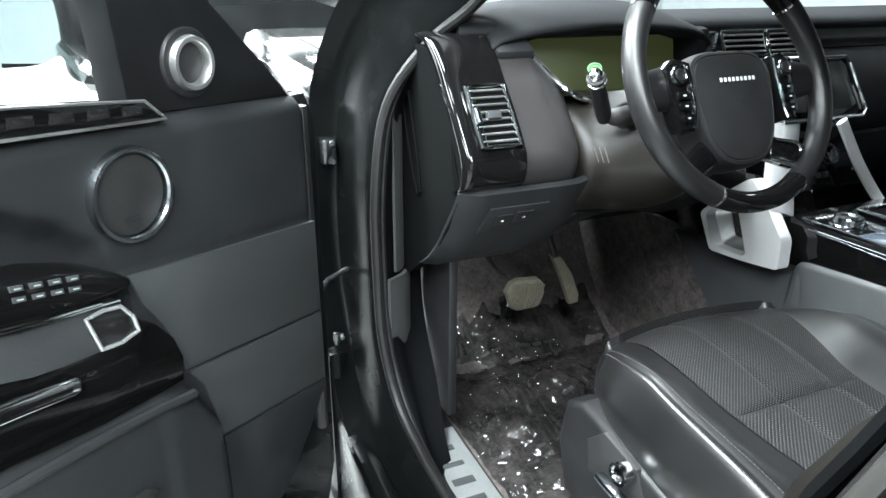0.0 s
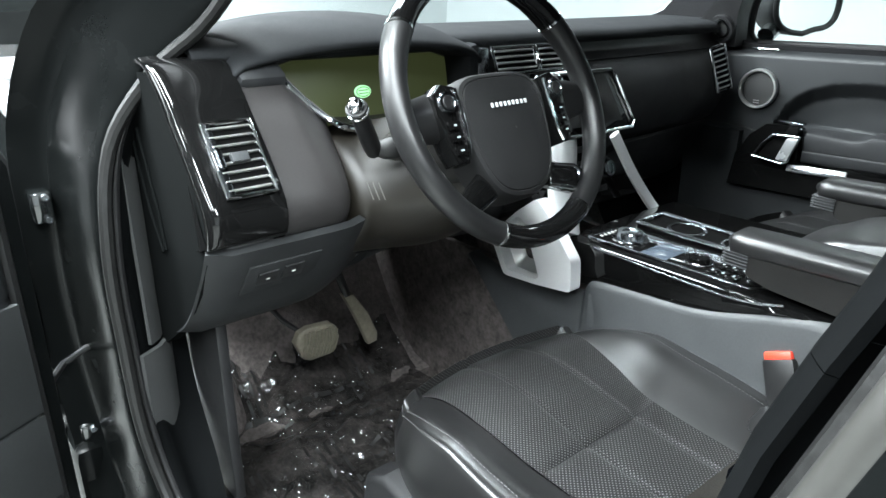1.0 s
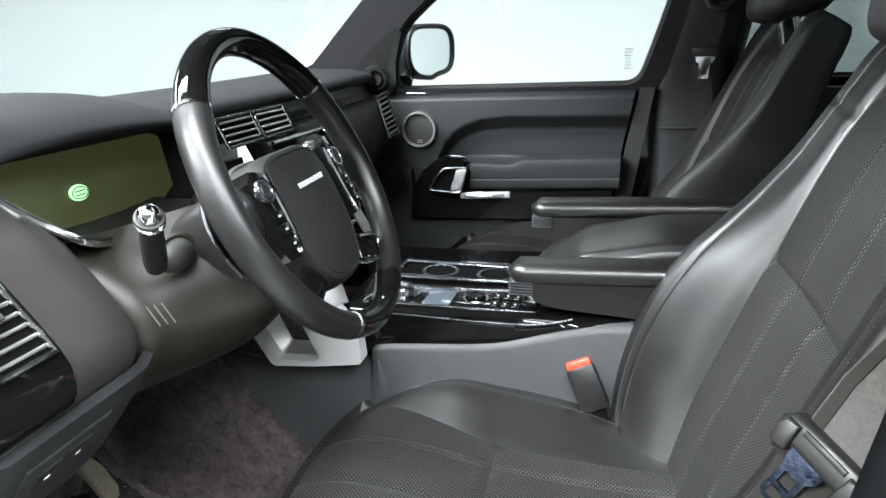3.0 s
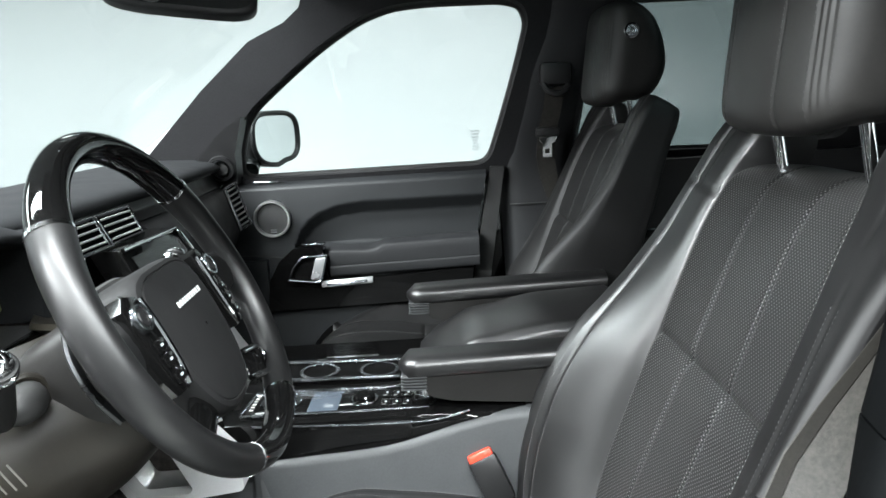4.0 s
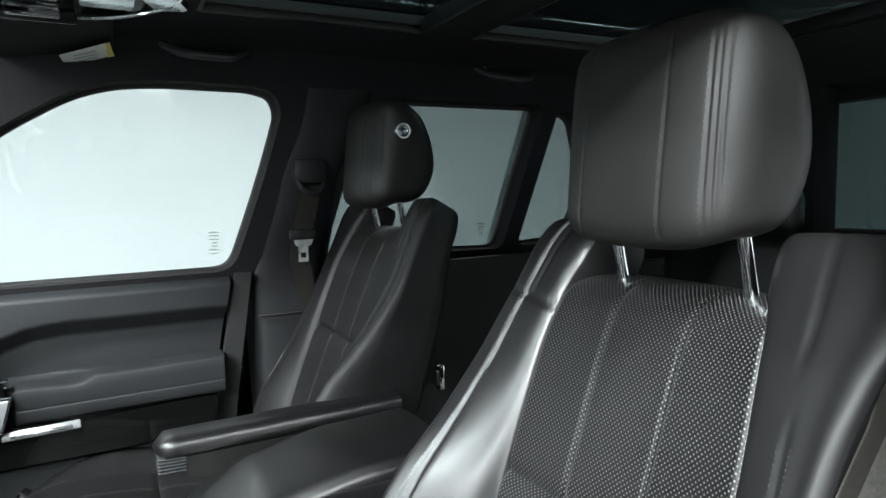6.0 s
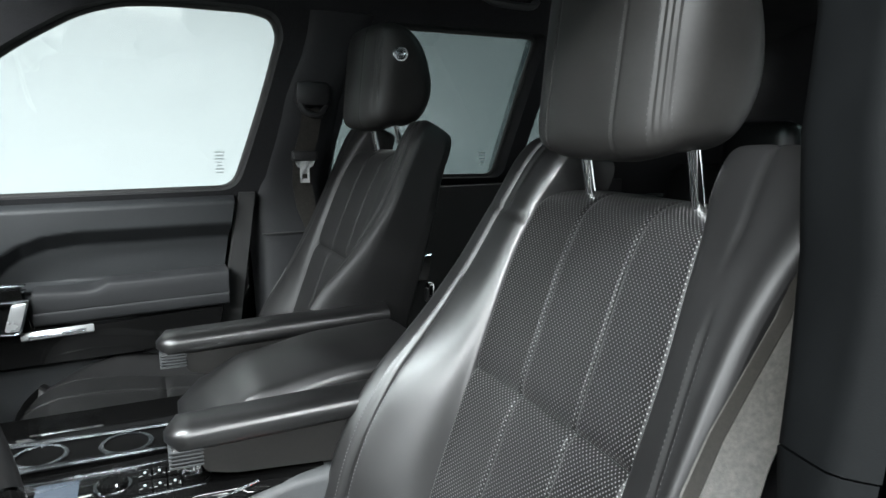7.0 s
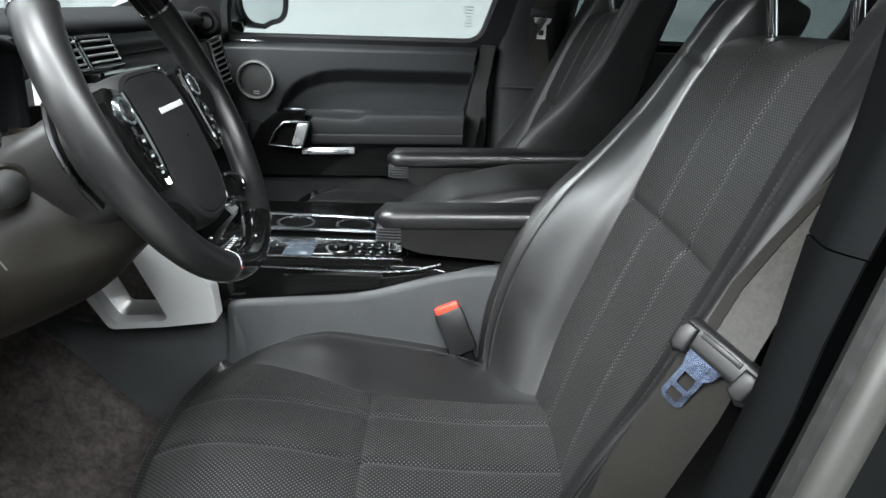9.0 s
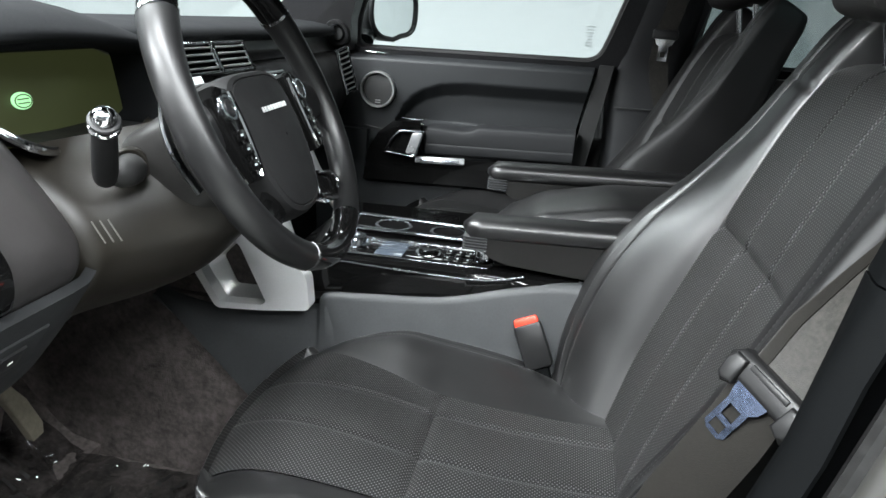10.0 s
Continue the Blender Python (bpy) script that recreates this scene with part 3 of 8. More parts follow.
    solo("roof_skin", box((0.55, 0.03, 1.83), (2.5, 0.26, 0.03), 0.01), body_paint, "black painted roof skin", "car roof", "structure")
    for y in (-0.52, 0.58):
        solo("roof_skin", box((0.55, y, 1.81), (2.5, 0.35, 0.03), 0.01), body_paint, "black painted roof skin", "car roof", "structure")
    t = thing("glass_roof", (0.4, 0.03, 1.77), "dark tinted panoramic glass roof in black frames", "sunroof", kind="structure")
    for x0, x1 in ((-0.15, 0.30), (0.41, 1.05)):
        g = part("pane", box(((x0 + x1) / 2, 0.025, 1.79), (x1 - x0 + 0.04, 0.80, 0.006), 0), roof_glass, t)
        for y in (-0.36, 0.41):
            part("frame", box(((x0 + x1) / 2, y, 1.768), (x1 - x0, 0.022, 0.03), 0.004), plastic, t)
            part("frame", box(((x0 + x1) / 2, y * 0.96, 1.776), (x1 - x0, 0.012, 0.02), 0.003), rubber, t)
        for x in (x0, x1):
            part("frame", box((x, 0.025, 1.768), (0.02, 0.77, 0.03), 0.004), plastic, t)
    # windscreen
    rows = []
    for j in range(9):
        s = j / 8
        s *= 1.14
        z = 1.20 + 0.52 * s
        x = -1.28 + 0.74 * s
        hw = 0.78 - 0.12 * s
        rows.append([Vector((x - 0.10 * (1 - (2 * i / 12 - 1) ** 2), 0.03 + hw * (2 * i / 12 - 1), z)) for i in range(13)])
        rows[-1] = [Vector((x + 0.10, 0.03 - hw - 0.012, z))] + rows[-1] + [Vector((x + 0.10, 0.03 + hw + 0.012, z))]
    t = thing("window_windscreen", (-1.2, 0.03, 1.2), "large clear windscreen of the car", "windscreen", kind="structure")
    g = part("pane", solid(rows, 0.006), clear_glass, t)
    g.visible_shadow = False
    # floor, toe board, tunnel side, bulkheads
    solo("floor", box((0.25, 0.04, 0.385), (3.0, 1.62, 0.05), 0.004), carpet, "brown-grey carpeted car floor", "car floor", "structure")
    toe = spline([(-0.98, 0.405, 0), (-1.08, 0.44, 0), (-1.22, 0.62, 0), (-1.29, 0.80, 0), (-1.32, 1.0, 0)], 12)
    rows = [[Vector((p.x, -0.76 + 1.56 * i / 10, p.y)) for i in range(11)] for p in toe]
    solo("toe_board", solid(rows, 0.03), carpet, "brown-grey carpeted toe board under the dashboard", "car floor", "structure")
    solo("bulkhead_front", box((-1.38, 0.03, 0.75), (0.06, 1.7, 0.95), 0.01), plastic, "black front bulkhead of the car", "bulkhead", "structure")
    solo("bonnet", box((-2.1, 0.03, 1.05), (1.45, 1.75, 0.16), 0.06), body_paint, "black painted bonnet of the car", "bonnet", "structure")
    solo("body_side_right", box((0.3, 0.93, 0.75), (3.2, 0.06, 0.94), 0.02), body_paint, "black painted body side of the car", "car body", "structure")
    solo("body_side_rear", box((1.02, -0.89, 0.80), (1.40, 0.06, 0.8), 0.02), body_paint, "black painted rear side of the car", "car body", "structure")
    solo("rear_wall", box((1.72, 0.03, 0.85), (0.06, 1.6, 0.9), 0.02), headliner, "black lining at the rear of the car", "bulkhead", "structure")
    t = thing("window_tailgate", (1.72, 0.03, 1.3), "dark tinted rear window glass in a black frame", "window", kind="structure")
    part("pane", box((1.74, 0.03, 1.50), (0.006, 1.0, 0.5), 0), roof_glass, t)
    part("frame", box((1.72, 0.03, 1.72), (0.06, 1.2, 0.07), 0.01), headliner, t)
    for y in (-0.55, 0.61):
        solo("rear_pillar", box((1.66, y, 1.5), (0.12, 0.35, 0.5), 0.03), headliner, "black rear roof pillar", "pillar", "structure")


shell()


# ---- seats ----


def seat(name, yc, dx, dz, out, label, lean=0.0, rise=0.0):
    """out: -1 or 1, the side towards the door; lean: how far the upper panel and headrest sit inwards; rise: of the cushion."""
    t = thing(name, (-0.2 + dx, yc, 0.42), label, "car seat", "front seats")
    seam_thread = thread if out < 0 else dark_thread
    # passenger seat takes toned-down copies: glare-cut hide, dimmer dots
    hide = leather if out < 0 else glare_cut_leather
    holed = perforated if out < 0 else perforated_dim
    spine = spline([(0.0, 0.735, 0), (0.042, 0.86, 0), (0.082, 0.97, 0), (0.122, 1.09, 0), (0.172, 1.22, 0), (0.212, 1.30, 0), (0.258, 1.385, 0)], 61)

    def at(v):
        k = max(0.0, min(1.15, v)) * 60
        i = min(int(k), 59)
        p = spine[i].lerp(spine[i + 1], k - i)
        d = (spine[i + 1] - spine[i]).normalized()
        return p, d

    def place(v, l, f):
        p, d = at(v)
        return Vector((p.x - d.y * f + dx, yc + l, p.y + d.x * f + dz))

    B = lambda v: flow([(0, 0.085), (0.1, 0.106), (0.22, 0.115), (0.33, 0.111), (0.43, 0.092), (0.5, 0.067), (0.57, 0.044), (0.66, 0.025), (0.8, 0.023), (1, 0.027)], v)
    WW = lambda v: flow([(0, 0.215), (0.12, 0.245), (0.3, 0.268), (0.5, 0.276), (0.64, 0.272), (0.8, 0.255), (1, 0.240)], v)
    PP = lambda v: flow([(0, 0.118), (0.2, 0.146), (0.55, 0.156), (0.8, 0.146), (0.88, 0.134), (0.95, 0.112), (1, 0.10)], v)

    T = lambda v: flow([(0, 0.115), (0.4, 0.105), (0.7, 0.085), (0.9, 0.066), (1, 0.058)], v)

    def groove(dist, width=0.004, depth=0.003):
        return -depth * math.exp(-(dist / width) ** 2)

    vj = 0.495
    CS = lambda v: -out * flow([(0.42, 0.0), (0.58, lean * 0.22), (0.72, lean * 0.75), (0.85, lean), (1, lean)], v)
    # centre panel of the backrest, folding over at its top
    vt, vtop = 0.80, 0.925

    def panel(u, v, extra=0.0):
        """u from -1 to 1 across, v up; past vt it folds backwards."""
        w = PP(min(v, vtop)) + 0.001
        l = u * w
        f = 0.010 * abs(u) ** 2.6 + groove((1 - abs(u)) * w, 0.004, 0.005)
        f += groove(abs(abs(l) - 0.054 - 0.012 * max(0, v - 0.75)), 0.003, 0.0022)
        f += groove((v - vj) * 0.66, 0.010, 0.0045) + groove((v - vj) * 0.66, 0.0025, 0.003)
        f += 0.008 * math.sin(max(0, min(1, (v - 0.02) / 0.5)) * math.pi)
        if v > vt:
            q = min(1.0, (v - vt) / 0.1)
            f -= 0.080 * (1 - math.cos(q * math.pi / 2))
            v2 = vt + (vtop - vt) * math.sin(q * math.pi / 2)
            return place(v2 - 0.030 * u ** 4 * q, l + CS(v2), f)
        return place(v, l + CS(v), f + extra)

    def span(fn, u0, u1, v0, v1, nu, nv):
        return [[fn(u0 + (u1 - u0) * i / nu, v0 + (v1 - v0) * j / nv) for i in range(nu + 1)] for j in range(nv + 1)]

    low = part("backrest_panel", sheet(span(panel, -1, 1, 0, vj, 120, 60), flip=False), holed, t, "lower perforated black leather backrest panel", 80)
    up = part("backrest_panel", sheet(span(panel, -1, 1, vj, vt + 0.1, 120, 60), flip=False), holed, t, "upper perforated black leather backrest panel", 80)

    # side bolsters, which run up into the shoulders
    def bolster_section(v, sg):
        b, w, p, e = B(v), WW(v), PP(v) + sg * CS(v), T(v)
        w += flow([(0, 0.018), (0.12, 0.013), (0.3, 0.007), (0.5, 0.0), (1, 0.0)], v) if sg != out else -flow([(0, 0.0), (0.2, 0.010), (0.36, 0.032), (0.5, 0.048), (0.64, 0.048), (0.76, 0.028), (0.87, 0.004), (0.92, 0.0), (1, 0.0)], v)
        if sg == out:
            b = 0.020 + (b - 0.020) * (0.58 - flow([(0, 0.0), (0.2, 0.06), (0.36, 0.26), (0.5, 0.34), (0.66, 0.3), (0.85, 0.0), (1, 0.0)], v))
        d = w - p
        pts = [(p - 0.012, -e), (p - 0.008, -0.03), (p - 0.002, 0.003), (p + 0.003, 0.012), (p + 0.14 * d, 0.012 + b * 0.24), (p + 0.34 * d, 0.008 + b * 0.54), (p + 0.55 * d, 0.004 + b * 0.78), (p + 0.74 * d, b * 0.95), (p + 0.88 * d, b * 1.0), (w - 0.003, b * 0.86), (w + 0.002, b * 0.58), (w + 0.003, b * 0.2), (w, -e * 0.4), (w - 0.008, -e * 0.75), (w - 0.03, -e * 0.98), (p - 0.01, -e)]
        return [(l * sg, f) for l, f in pts]

    def ridge_at(v, sg):
        """The column of the section on which the ridge seam runs."""
        return 36.0 if sg != out else 42 - 9 * ease([(0.3, 0.0), (0.66, 1.0)], v)

    def bolster(sg):
        rows = []
        stop = 0.9 if sg != out else 0.66
        for j in range(94):
            v = vv = min(j / 84, 74 / 84)
            q = max(0, j - 74) / 18
            sec = spline([(l, f, 0) for l, f in bolster_section(v + 0.08 * min(1, q), sg)], 85)
            if q > 0:
                # the flat top of the shoulder with its rounded rim
                k = min(1.0, q) * math.pi / 2
                c = 0.66 + 0.34 * math.cos(k) ** 0.8 if q <= 1 else 0.02
                cl, cf = sg * (PP(0.92) + 0.055), -0.020
                sec = [Vector((cl + (p.x - cl) * c, cf + (p.y - cf) * c, 0)) for p in sec]
                vv = v + 0.105 * math.sin(k)
            pts = []
            for i, p in enumerate(sec):
                g = groove((v - 0.775 - 0.0006 * (i - 20)) * 0.66, 0.004, 0.003) if 14 < i < 48 and sg != out else 0
                g += groove((i - ridge_at(v, sg)) * 0.0042, 0.004, 0.0052 if sg != out else 0.0018) * ease([(0.0, 1.0), (stop, 1.0), (stop + 0.05, 0.0)], v)
                g += groove((i - 31) * 0.0042, 0.0035, 0.0025) * ease([(0.74, 0.0), (0.82, 1.0), (1.0, 1.0)], v)
                pts.append(place(vv, p.x, p.y + g))
            rows.append(pts)
        return rows

    for sg in (-1, 1):
        rows = bolster(sg)
        # door-side bolster in the glare-cut copy, which keeps a lamp streak off it
        b = part("backrest_bolster", sheet(rows, flip=sg < 0, caps=False), hide if sg != out else glare_cut_leather, t, "smooth black leather side bolster", 80)
        nn = grid_normals(rows)
        sgn = 1 if sg > 0 else -1
        last = 76 if sg != out else 57
        for o in (-2, 2):
            line = []
            for j in range(3, last):
                k = ridge_at(j / 84, sg) + o
                i = int(k)
                line.append((rows[j][i].lerp(rows[j][i + 1], k - i), nn[j][i] if nn[j][i].x < 0 else -nn[j][i]))
            part("stitching", stitches(line, 0.0002, 0.0040, 0.0012, 0.00058 if sg != out else 0.00036), (pale_thread if out < 0 else dark_thread) if sg != out else dark_thread, b)
        if sg == out:
            for row_i, r0, r1 in ((47, 4, 33), (48.4, 4, 33)):
                k = int(row_i)
                part("piping", tube([r[k].lerp(r[k + 1], row_i - k) + (n[k] if n[k].x < 0 else -n[k]) * 0.0003 for r, n in zip(rows[r0:r1], nn[r0:r1])], 0.0013, 6), leather, b)
        for row_i in (30, 33):
            part("stitching", stitches([(r[row_i], n[row_i] * sgn) for r, n in zip(rows[66:82], nn[66:82])], 0.0003, r=0.0004), dark_thread, b)
        for o in (-0.008, 0.008) if sg != out else ():
            line = []
            for i in range(16, 47):
                j = (0.775 + 0.0006 * (i - 20) + o) * 84
                k = int(j)
                line.append((rows[k][i].lerp(rows[k + 1][i], j - k), nn[k][i] * sgn))
            part("stitching", stitches(line, 0.0003, r=0.0004), seam_thread, b)
    # stitching along the panel's long seams
    for holder, v0, v1 in ((low, 0.03, vj - 0.01), (up, vj + 0.01, vt)):
        for sg in (-1, 1):
            for o in (-0.0042, 0.0042):
                pts = []
                for j in range(61):
                    v = v0 + (v1 - v0) * j / 60
                    l = sg * (0.054 + 0.012 * max(0, v - 0.75)) + o
                    u = l / (PP(v) - 0.002)
                    p = panel(u, v)
                    n = (panel(u, v, 0.001) - p).normalized()
                    pts.append((p, n))
                part("stitching", stitches(pts, 0.0004, 0.0040, 0.0014, 0.0004), seam_thread, holder)
    # rear shell
    rows = []
    for j in range(13):
        v = 0.02 + 0.86 * j / 12
        w = WW(v) - 0.02
        rows.append([place(v, w * (2 * i / 12 - 1), -T(v) + 0.012 - 0.02 * (1 - (2 * i / 12 - 1) ** 2)) for i in range(13)])
    part("rear_shell", solid(rows, 0.012), plastic, t, "black plastic rear shell")
    # headrest on two chrome posts
    hy, hz0, hh = yc - out * lean * 0.8, 1.372 + dz, 0.211
    hx = 0.215 + dx
    rows = []
    for j in range(37):
        s = 0.5 - 0.5 * math.cos(math.pi * j / 36)
        a = 2 * s - 1
        env = max(0.0, 1 - abs(a) ** 9) ** (1 / 2.6)
        deep = flow([(0, 0.066), (0.3, 0.077), (0.55, 0.073), (0.8, 0.060), (1, 0.040)], s)
        wx = deep * (0.25 + 0.75 * env)
        wy = (0.121 + 0.009 * math.sin(s * math.pi)) * (0.55 + 0.45 * env)
        z = hz0 + hh * s
        mid = deep - 0.060 + 0.022 * s
        ring = []
        for i in range(480):
            k = 2 * math.pi * (i + 0.5) / 480
            c, sn = math.cos(k), math.sin(k)
            ex = 2 / (3.2 if c < 0 else 2.5)
            px = abs(c) ** ex * (1 if c > 0 else -1) * wx
            py = abs(sn) ** (2 / 3.2) * (1 if sn > 0 else -1) * wy
            if c < 0:
                px += -0.008 * (1 - (py / wy) ** 2) * env
                px -= (groove(abs(py) - 0.058, 0.002, 0.0014) + groove(abs(py) - 0.098, 0.0018, 0.0013) + groove(abs(py) - 0.1035, 0.0018, 0.0013) + groove(abs(py) - 0.109, 0.0018, 0.0013)) * env
            ring.append(Vector((hx + mid + px, hy + py, z - 0.012 * (c < 0) * abs(c) * (1 - s))))
        rows.append(ring)
    bm = sheet(rows, closed=True, caps=True, flip=True)
    bmesh.ops.recalc_face_normals(bm, faces=bm.faces)
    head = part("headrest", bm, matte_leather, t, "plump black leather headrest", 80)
    for yy in (-0.1035, -0.058, 0.058, 0.1035):
        offs = (-0.009, 0.009) if abs(yy) > 0.08 else (0.003,)
        for o in offs:
            line = []
            for j in range(6, 31):
                r = rows[j]
                best = min(r[120:360], key=lambda p: abs(p.y - hy - yy - o))
                line.append((Vector((best.x, hy + yy + o, best.z)), Vector((-1, 0, 0))))
            part("stitching", stitches(line, 0.0002), dark_thread, head)
    for l in (-0.080, 0.100) if out < 0 else (-0.081, 0.081):
        top, bot = Vector((hx + 0.012, yc + l, hz0 + 0.02)), Vector((0.250 + dx, yc + l, 1.287 + dz))
        part("headrest_post", tube([bot, bot.lerp(top, 0.5), top], 0.0068, 14), chrome, t, "bright chrome headrest post")
        up_ = (top - bot).normalized()
        rows2 = [[bot + up_ * h + Vector((rr * 1.5 * math.cos(k), rr * 1.7 * math.sin(k), 0)) for k in [2 * math.pi * q / 20 for q in range(20)]] for rr, h in ((0.014, 0.006), (0.0135, 0.019), (0.011, 0.0225), (0.006, 0.023))]
        part("post_bezel", sheet(rows2, closed=True), plastic, t)
    # cushion
    def cz(x):
        return rise + flow([(-0.53, 0.762), (-0.47, 0.778), (-0.40, 0.783), (-0.33, 0.780), (-0.25, 0.770), (-0.1, 0.764), (0.06, 0.770)], x)

    CPI = lambda x: flow([(-0.56, 0.186), (-0.50, 0.176), (-0.42, 0.157), (-0.34, 0.130), (-0.26, 0.108), (-0.1, 0.10), (0.06, 0.092)], x)
    CPO = lambda x: flow([(-0.56, 0.168), (-0.46, 0.152), (-0.30, 0.150), (-0.1, 0.138), (0.06, 0.125)], x)
    CC = lambda x: -out * flow([(-0.54, 0.014), (-0.40, 0.010), (-0.25, 0.0), (0.06, -0.006)], x)

    def edge_at(x, sg):
        return CPO(x) if sg == out else CPI(x)

    CW = lambda x: flow([(-0.52, 0.205), (-0.47, 0.232), (-0.40, 0.248), (-0.2, 0.258), (0.06, 0.24)], x)

    def nose(v):
        """v in 0..1 from under the front lip to the back; returns x and the drop."""
        if v < 0.22:
            q = v / 0.22
            k = q * math.pi / 2
            return -0.49 - 0.012 * math.sin(q * math.pi) + 0.02 * (1 - q), -0.115 * (1 - math.sin(k)) ** 1.2
        return -0.49 + (v - 0.22) / 0.78 * 0.53, 0.0

    def cush(u, v):
        x, drop = nose(v)
        if v >= 0.22:
            q = min(1.0, (v - 0.22) / 0.12)
            drop = -0.018 * (1 - q) ** 2
        l = u * (edge_at(x, 1 if u > 0 else -1) - 0.002)
        z = cz(x) + drop + (0.009 if u * out < 0 else 0.004) * u * u + 0.008 * (1 - u * u)
        z += groove(abs(abs(l - CC(x)) - 0.052)) if drop > -0.06 else 0
        z += groove(x + 0.248, 0.006, 0.006) * (1 - u ** 8)
        bow = -0.03 * (1 - (l / 0.19) ** 2) * max(0.0, min(1.0, (-0.36 - x) / 0.14))
        return Vector((x + bow + dx, yc + l, z + dz))

    vj2 = 0.22 + 0.78 * (0.49 - 0.248) / 0.53
    f1 = part("cushion_panel", sheet(span(cush, -1, 1, 0, vj2, 60, 60)), holed, t, "perforated black leather front seat panel", 80)
    f2 = part("cushion_panel", sheet(span(cush, -1, 1, vj2, 1.0, 60, 30)), holed, t, "perforated black leather rear seat panel", 80)
    for holder, v0, v1 in ((f1, 0.1, vj2 - 0.01), (f2, vj2 + 0.01, 0.97)):
        for sg in (-1, 1):
            for o in (-0.0042, 0.0042):
                pts = []
                for j in range(61):
                    v = v0 + (v1 - v0) * j / 60
                    x = nose(v)[0]
                    l = CC(x) + sg * 0.052 + o
                    pts.append((cush(l / (edge_at(x, 1 if l > 0 else -1) - 0.002), v), Vector((-0.2, 0, 1)).normalized()))
                part("stitching", stitches(pts, 0.0004, 0.0040, 0.0014, 0.0004), seam_thread, holder)
    for sg in (-1, 1):
        rows = []
        for j in range(61):
            v = j / 60
            x, drop = nose(v)
            if v >= 0.22:
                drop = -0.018 * (1 - min(1.0, (v - 0.22) / 0.12)) ** 2
            fk = ease([(0.0, 0.0), (0.20, 0.12), (0.46, 1.0), (1.0, 1.0)], v)
            p = edge_at(x, sg)
            w = max(p + 0.022, CW(x) - 0.03 * (1 - fk) ** 2)
            d = w - p
            hb = flow([(-0.54, 0.0), (-0.46, 0.012), (-0.37, 0.024), (-0.28, 0.029), (-0.20, 0.027), (-0.12, 0.017), (-0.04, -0.008), (0.05, -0.04)], x)
            e = cz(x) + drop
            pts = [(p - 0.014, e - 0.016), (p - 0.003, e + 0.001), (p + 0.006, e + 0.006), (p + 0.28 * d, e + 0.004 + fk * (0.006 + hb * 0.30)), (p + 0.55 * d, e + 0.001 + fk * (0.011 + hb * 0.72)), (p + 0.80 * d, e - 0.006 + fk * (0.014 + hb)), (w - 0.010, e - 0.012 + fk * (0.012 + hb * 0.82)), (w + 0.002, e - 0.030 + 0.010 * fk), (w + 0.008, e - 0.05), (w + 0.004, e - 0.085), (w - 0.012, e - 0.12)]
            sec = spline([(l, z, 0) for l, z in pts], 34)
            rows.append([Vector((x + dx - 0.03 * (1 - min(1, (q.x / 0.19) ** 2)) * max(0.0, min(1.0, (-0.36 - x) / 0.14)) + 0.022 * max(0, (q.x - 0.17) / 0.09) ** 2 * max(0.0, min(1.0, (-0.38 - x) / 0.12)), yc + q.x * sg, q.y + dz + groove((i - 16.5) * 0.006, 0.006, 0.005))) for i, q in enumerate(sec)])
        b = part("cushion_bolster", sheet(rows, flip=sg > 0), hide, t, "smooth black leather cushion side", 80)
        nn = grid_normals(rows)
        for i in (15, 18):
            part("stitching", stitches([(r[i], n[i] if n[i].z > 0 else -n[i]) for r, n in zip(rows[12:58], nn[12:58])], 0.0004, 0.0048, 0.0015, 0.0005), pale_thread if out < 0 else dark_thread, b)
    # plastic valance with the adjuster, and the base
    ov = lambda a, b, c: Vector((a + dx, yc + out * (0.268 + c), b + dz))
    val = [(-0.47, 0.50), (-0.50, 0.60), (-0.485, 0.68), (-0.44, 0.705), (-0.30, 0.685), (-0.1, 0.66), (0.10, 0.68), (0.16, 0.62), (0.14, 0.50)]
    part("valance", slab(val, ov, 0.05, 0.012, 3), plastic, t, "black plastic seat side trim")
    part("recess", slab([(-0.40, 0.60), (-0.41, 0.655), (-0.37, 0.695), (-0.29, 0.685), (-0.24, 0.60)], lambda a, b, c: ov(a, b, c + 0.004), 0.01, 0.003), rubber, t)
    part("lumbar_knob", disc_ring(lambda a, b, c: ov(-0.305 + a, 0.692 + b - 0.02, c + 0.012), 0.011, 0.02, 0.010, 0.013), chrome, t, "chrome adjuster ring")
    part("seat_switch", box((-0.32 + dx, yc + out * 0.285, 0.628 + dz), (0.075, 0.018, 0.014), 0.005), steel, t, "metal seat switch")
    part("seat_switch", box((-0.24 + dx, yc + out * 0.285, 0.645 + dz), (0.016, 0.018, 0.05), 0.005, Matrix.Rotation(radians(25), 3, "Y")), steel, t, "metal seat switch")
    part("base", box((-0.18 + dx, yc, 0.53 + dz), (0.56, 0.46, 0.24), 0.03), plastic, t)
    for l in (-0.2, 0.2):
        part("rail", box((-0.18 + dx, yc + l, 0.425), (0.62, 0.05, 0.03), 0.006), steel, t)
    return t, hx, hy, hz0


seat("car_seat", -0.388, 0.0, 0.0, -1, "black leather driver seat with perforated panels and tall headrest", 0.015)
_, HX, HY, HZ = seat("car_seat", 0.478, 0.005, 0.028, 1, "black leather front passenger seat with perforated panels", 0.0, 0.026)
t = thing("headrest_button", (0.225, 0.36, 1.53), "round chrome button on the side of the passenger headrest", "button")
pb = lambda a, b, c: Vector((0.226 + a, 0.350 - c, 1.545 + b))
part("ring", disc_ring(pb, 0.011, 0.0165, 0.004, 0.006), chrome, t)
part("cap", disc(pb, 0.0115, 0.004), steel, t)


# ---- steering wheel and column ----
WC = Vector((-0.471, -0.408, 1.208))
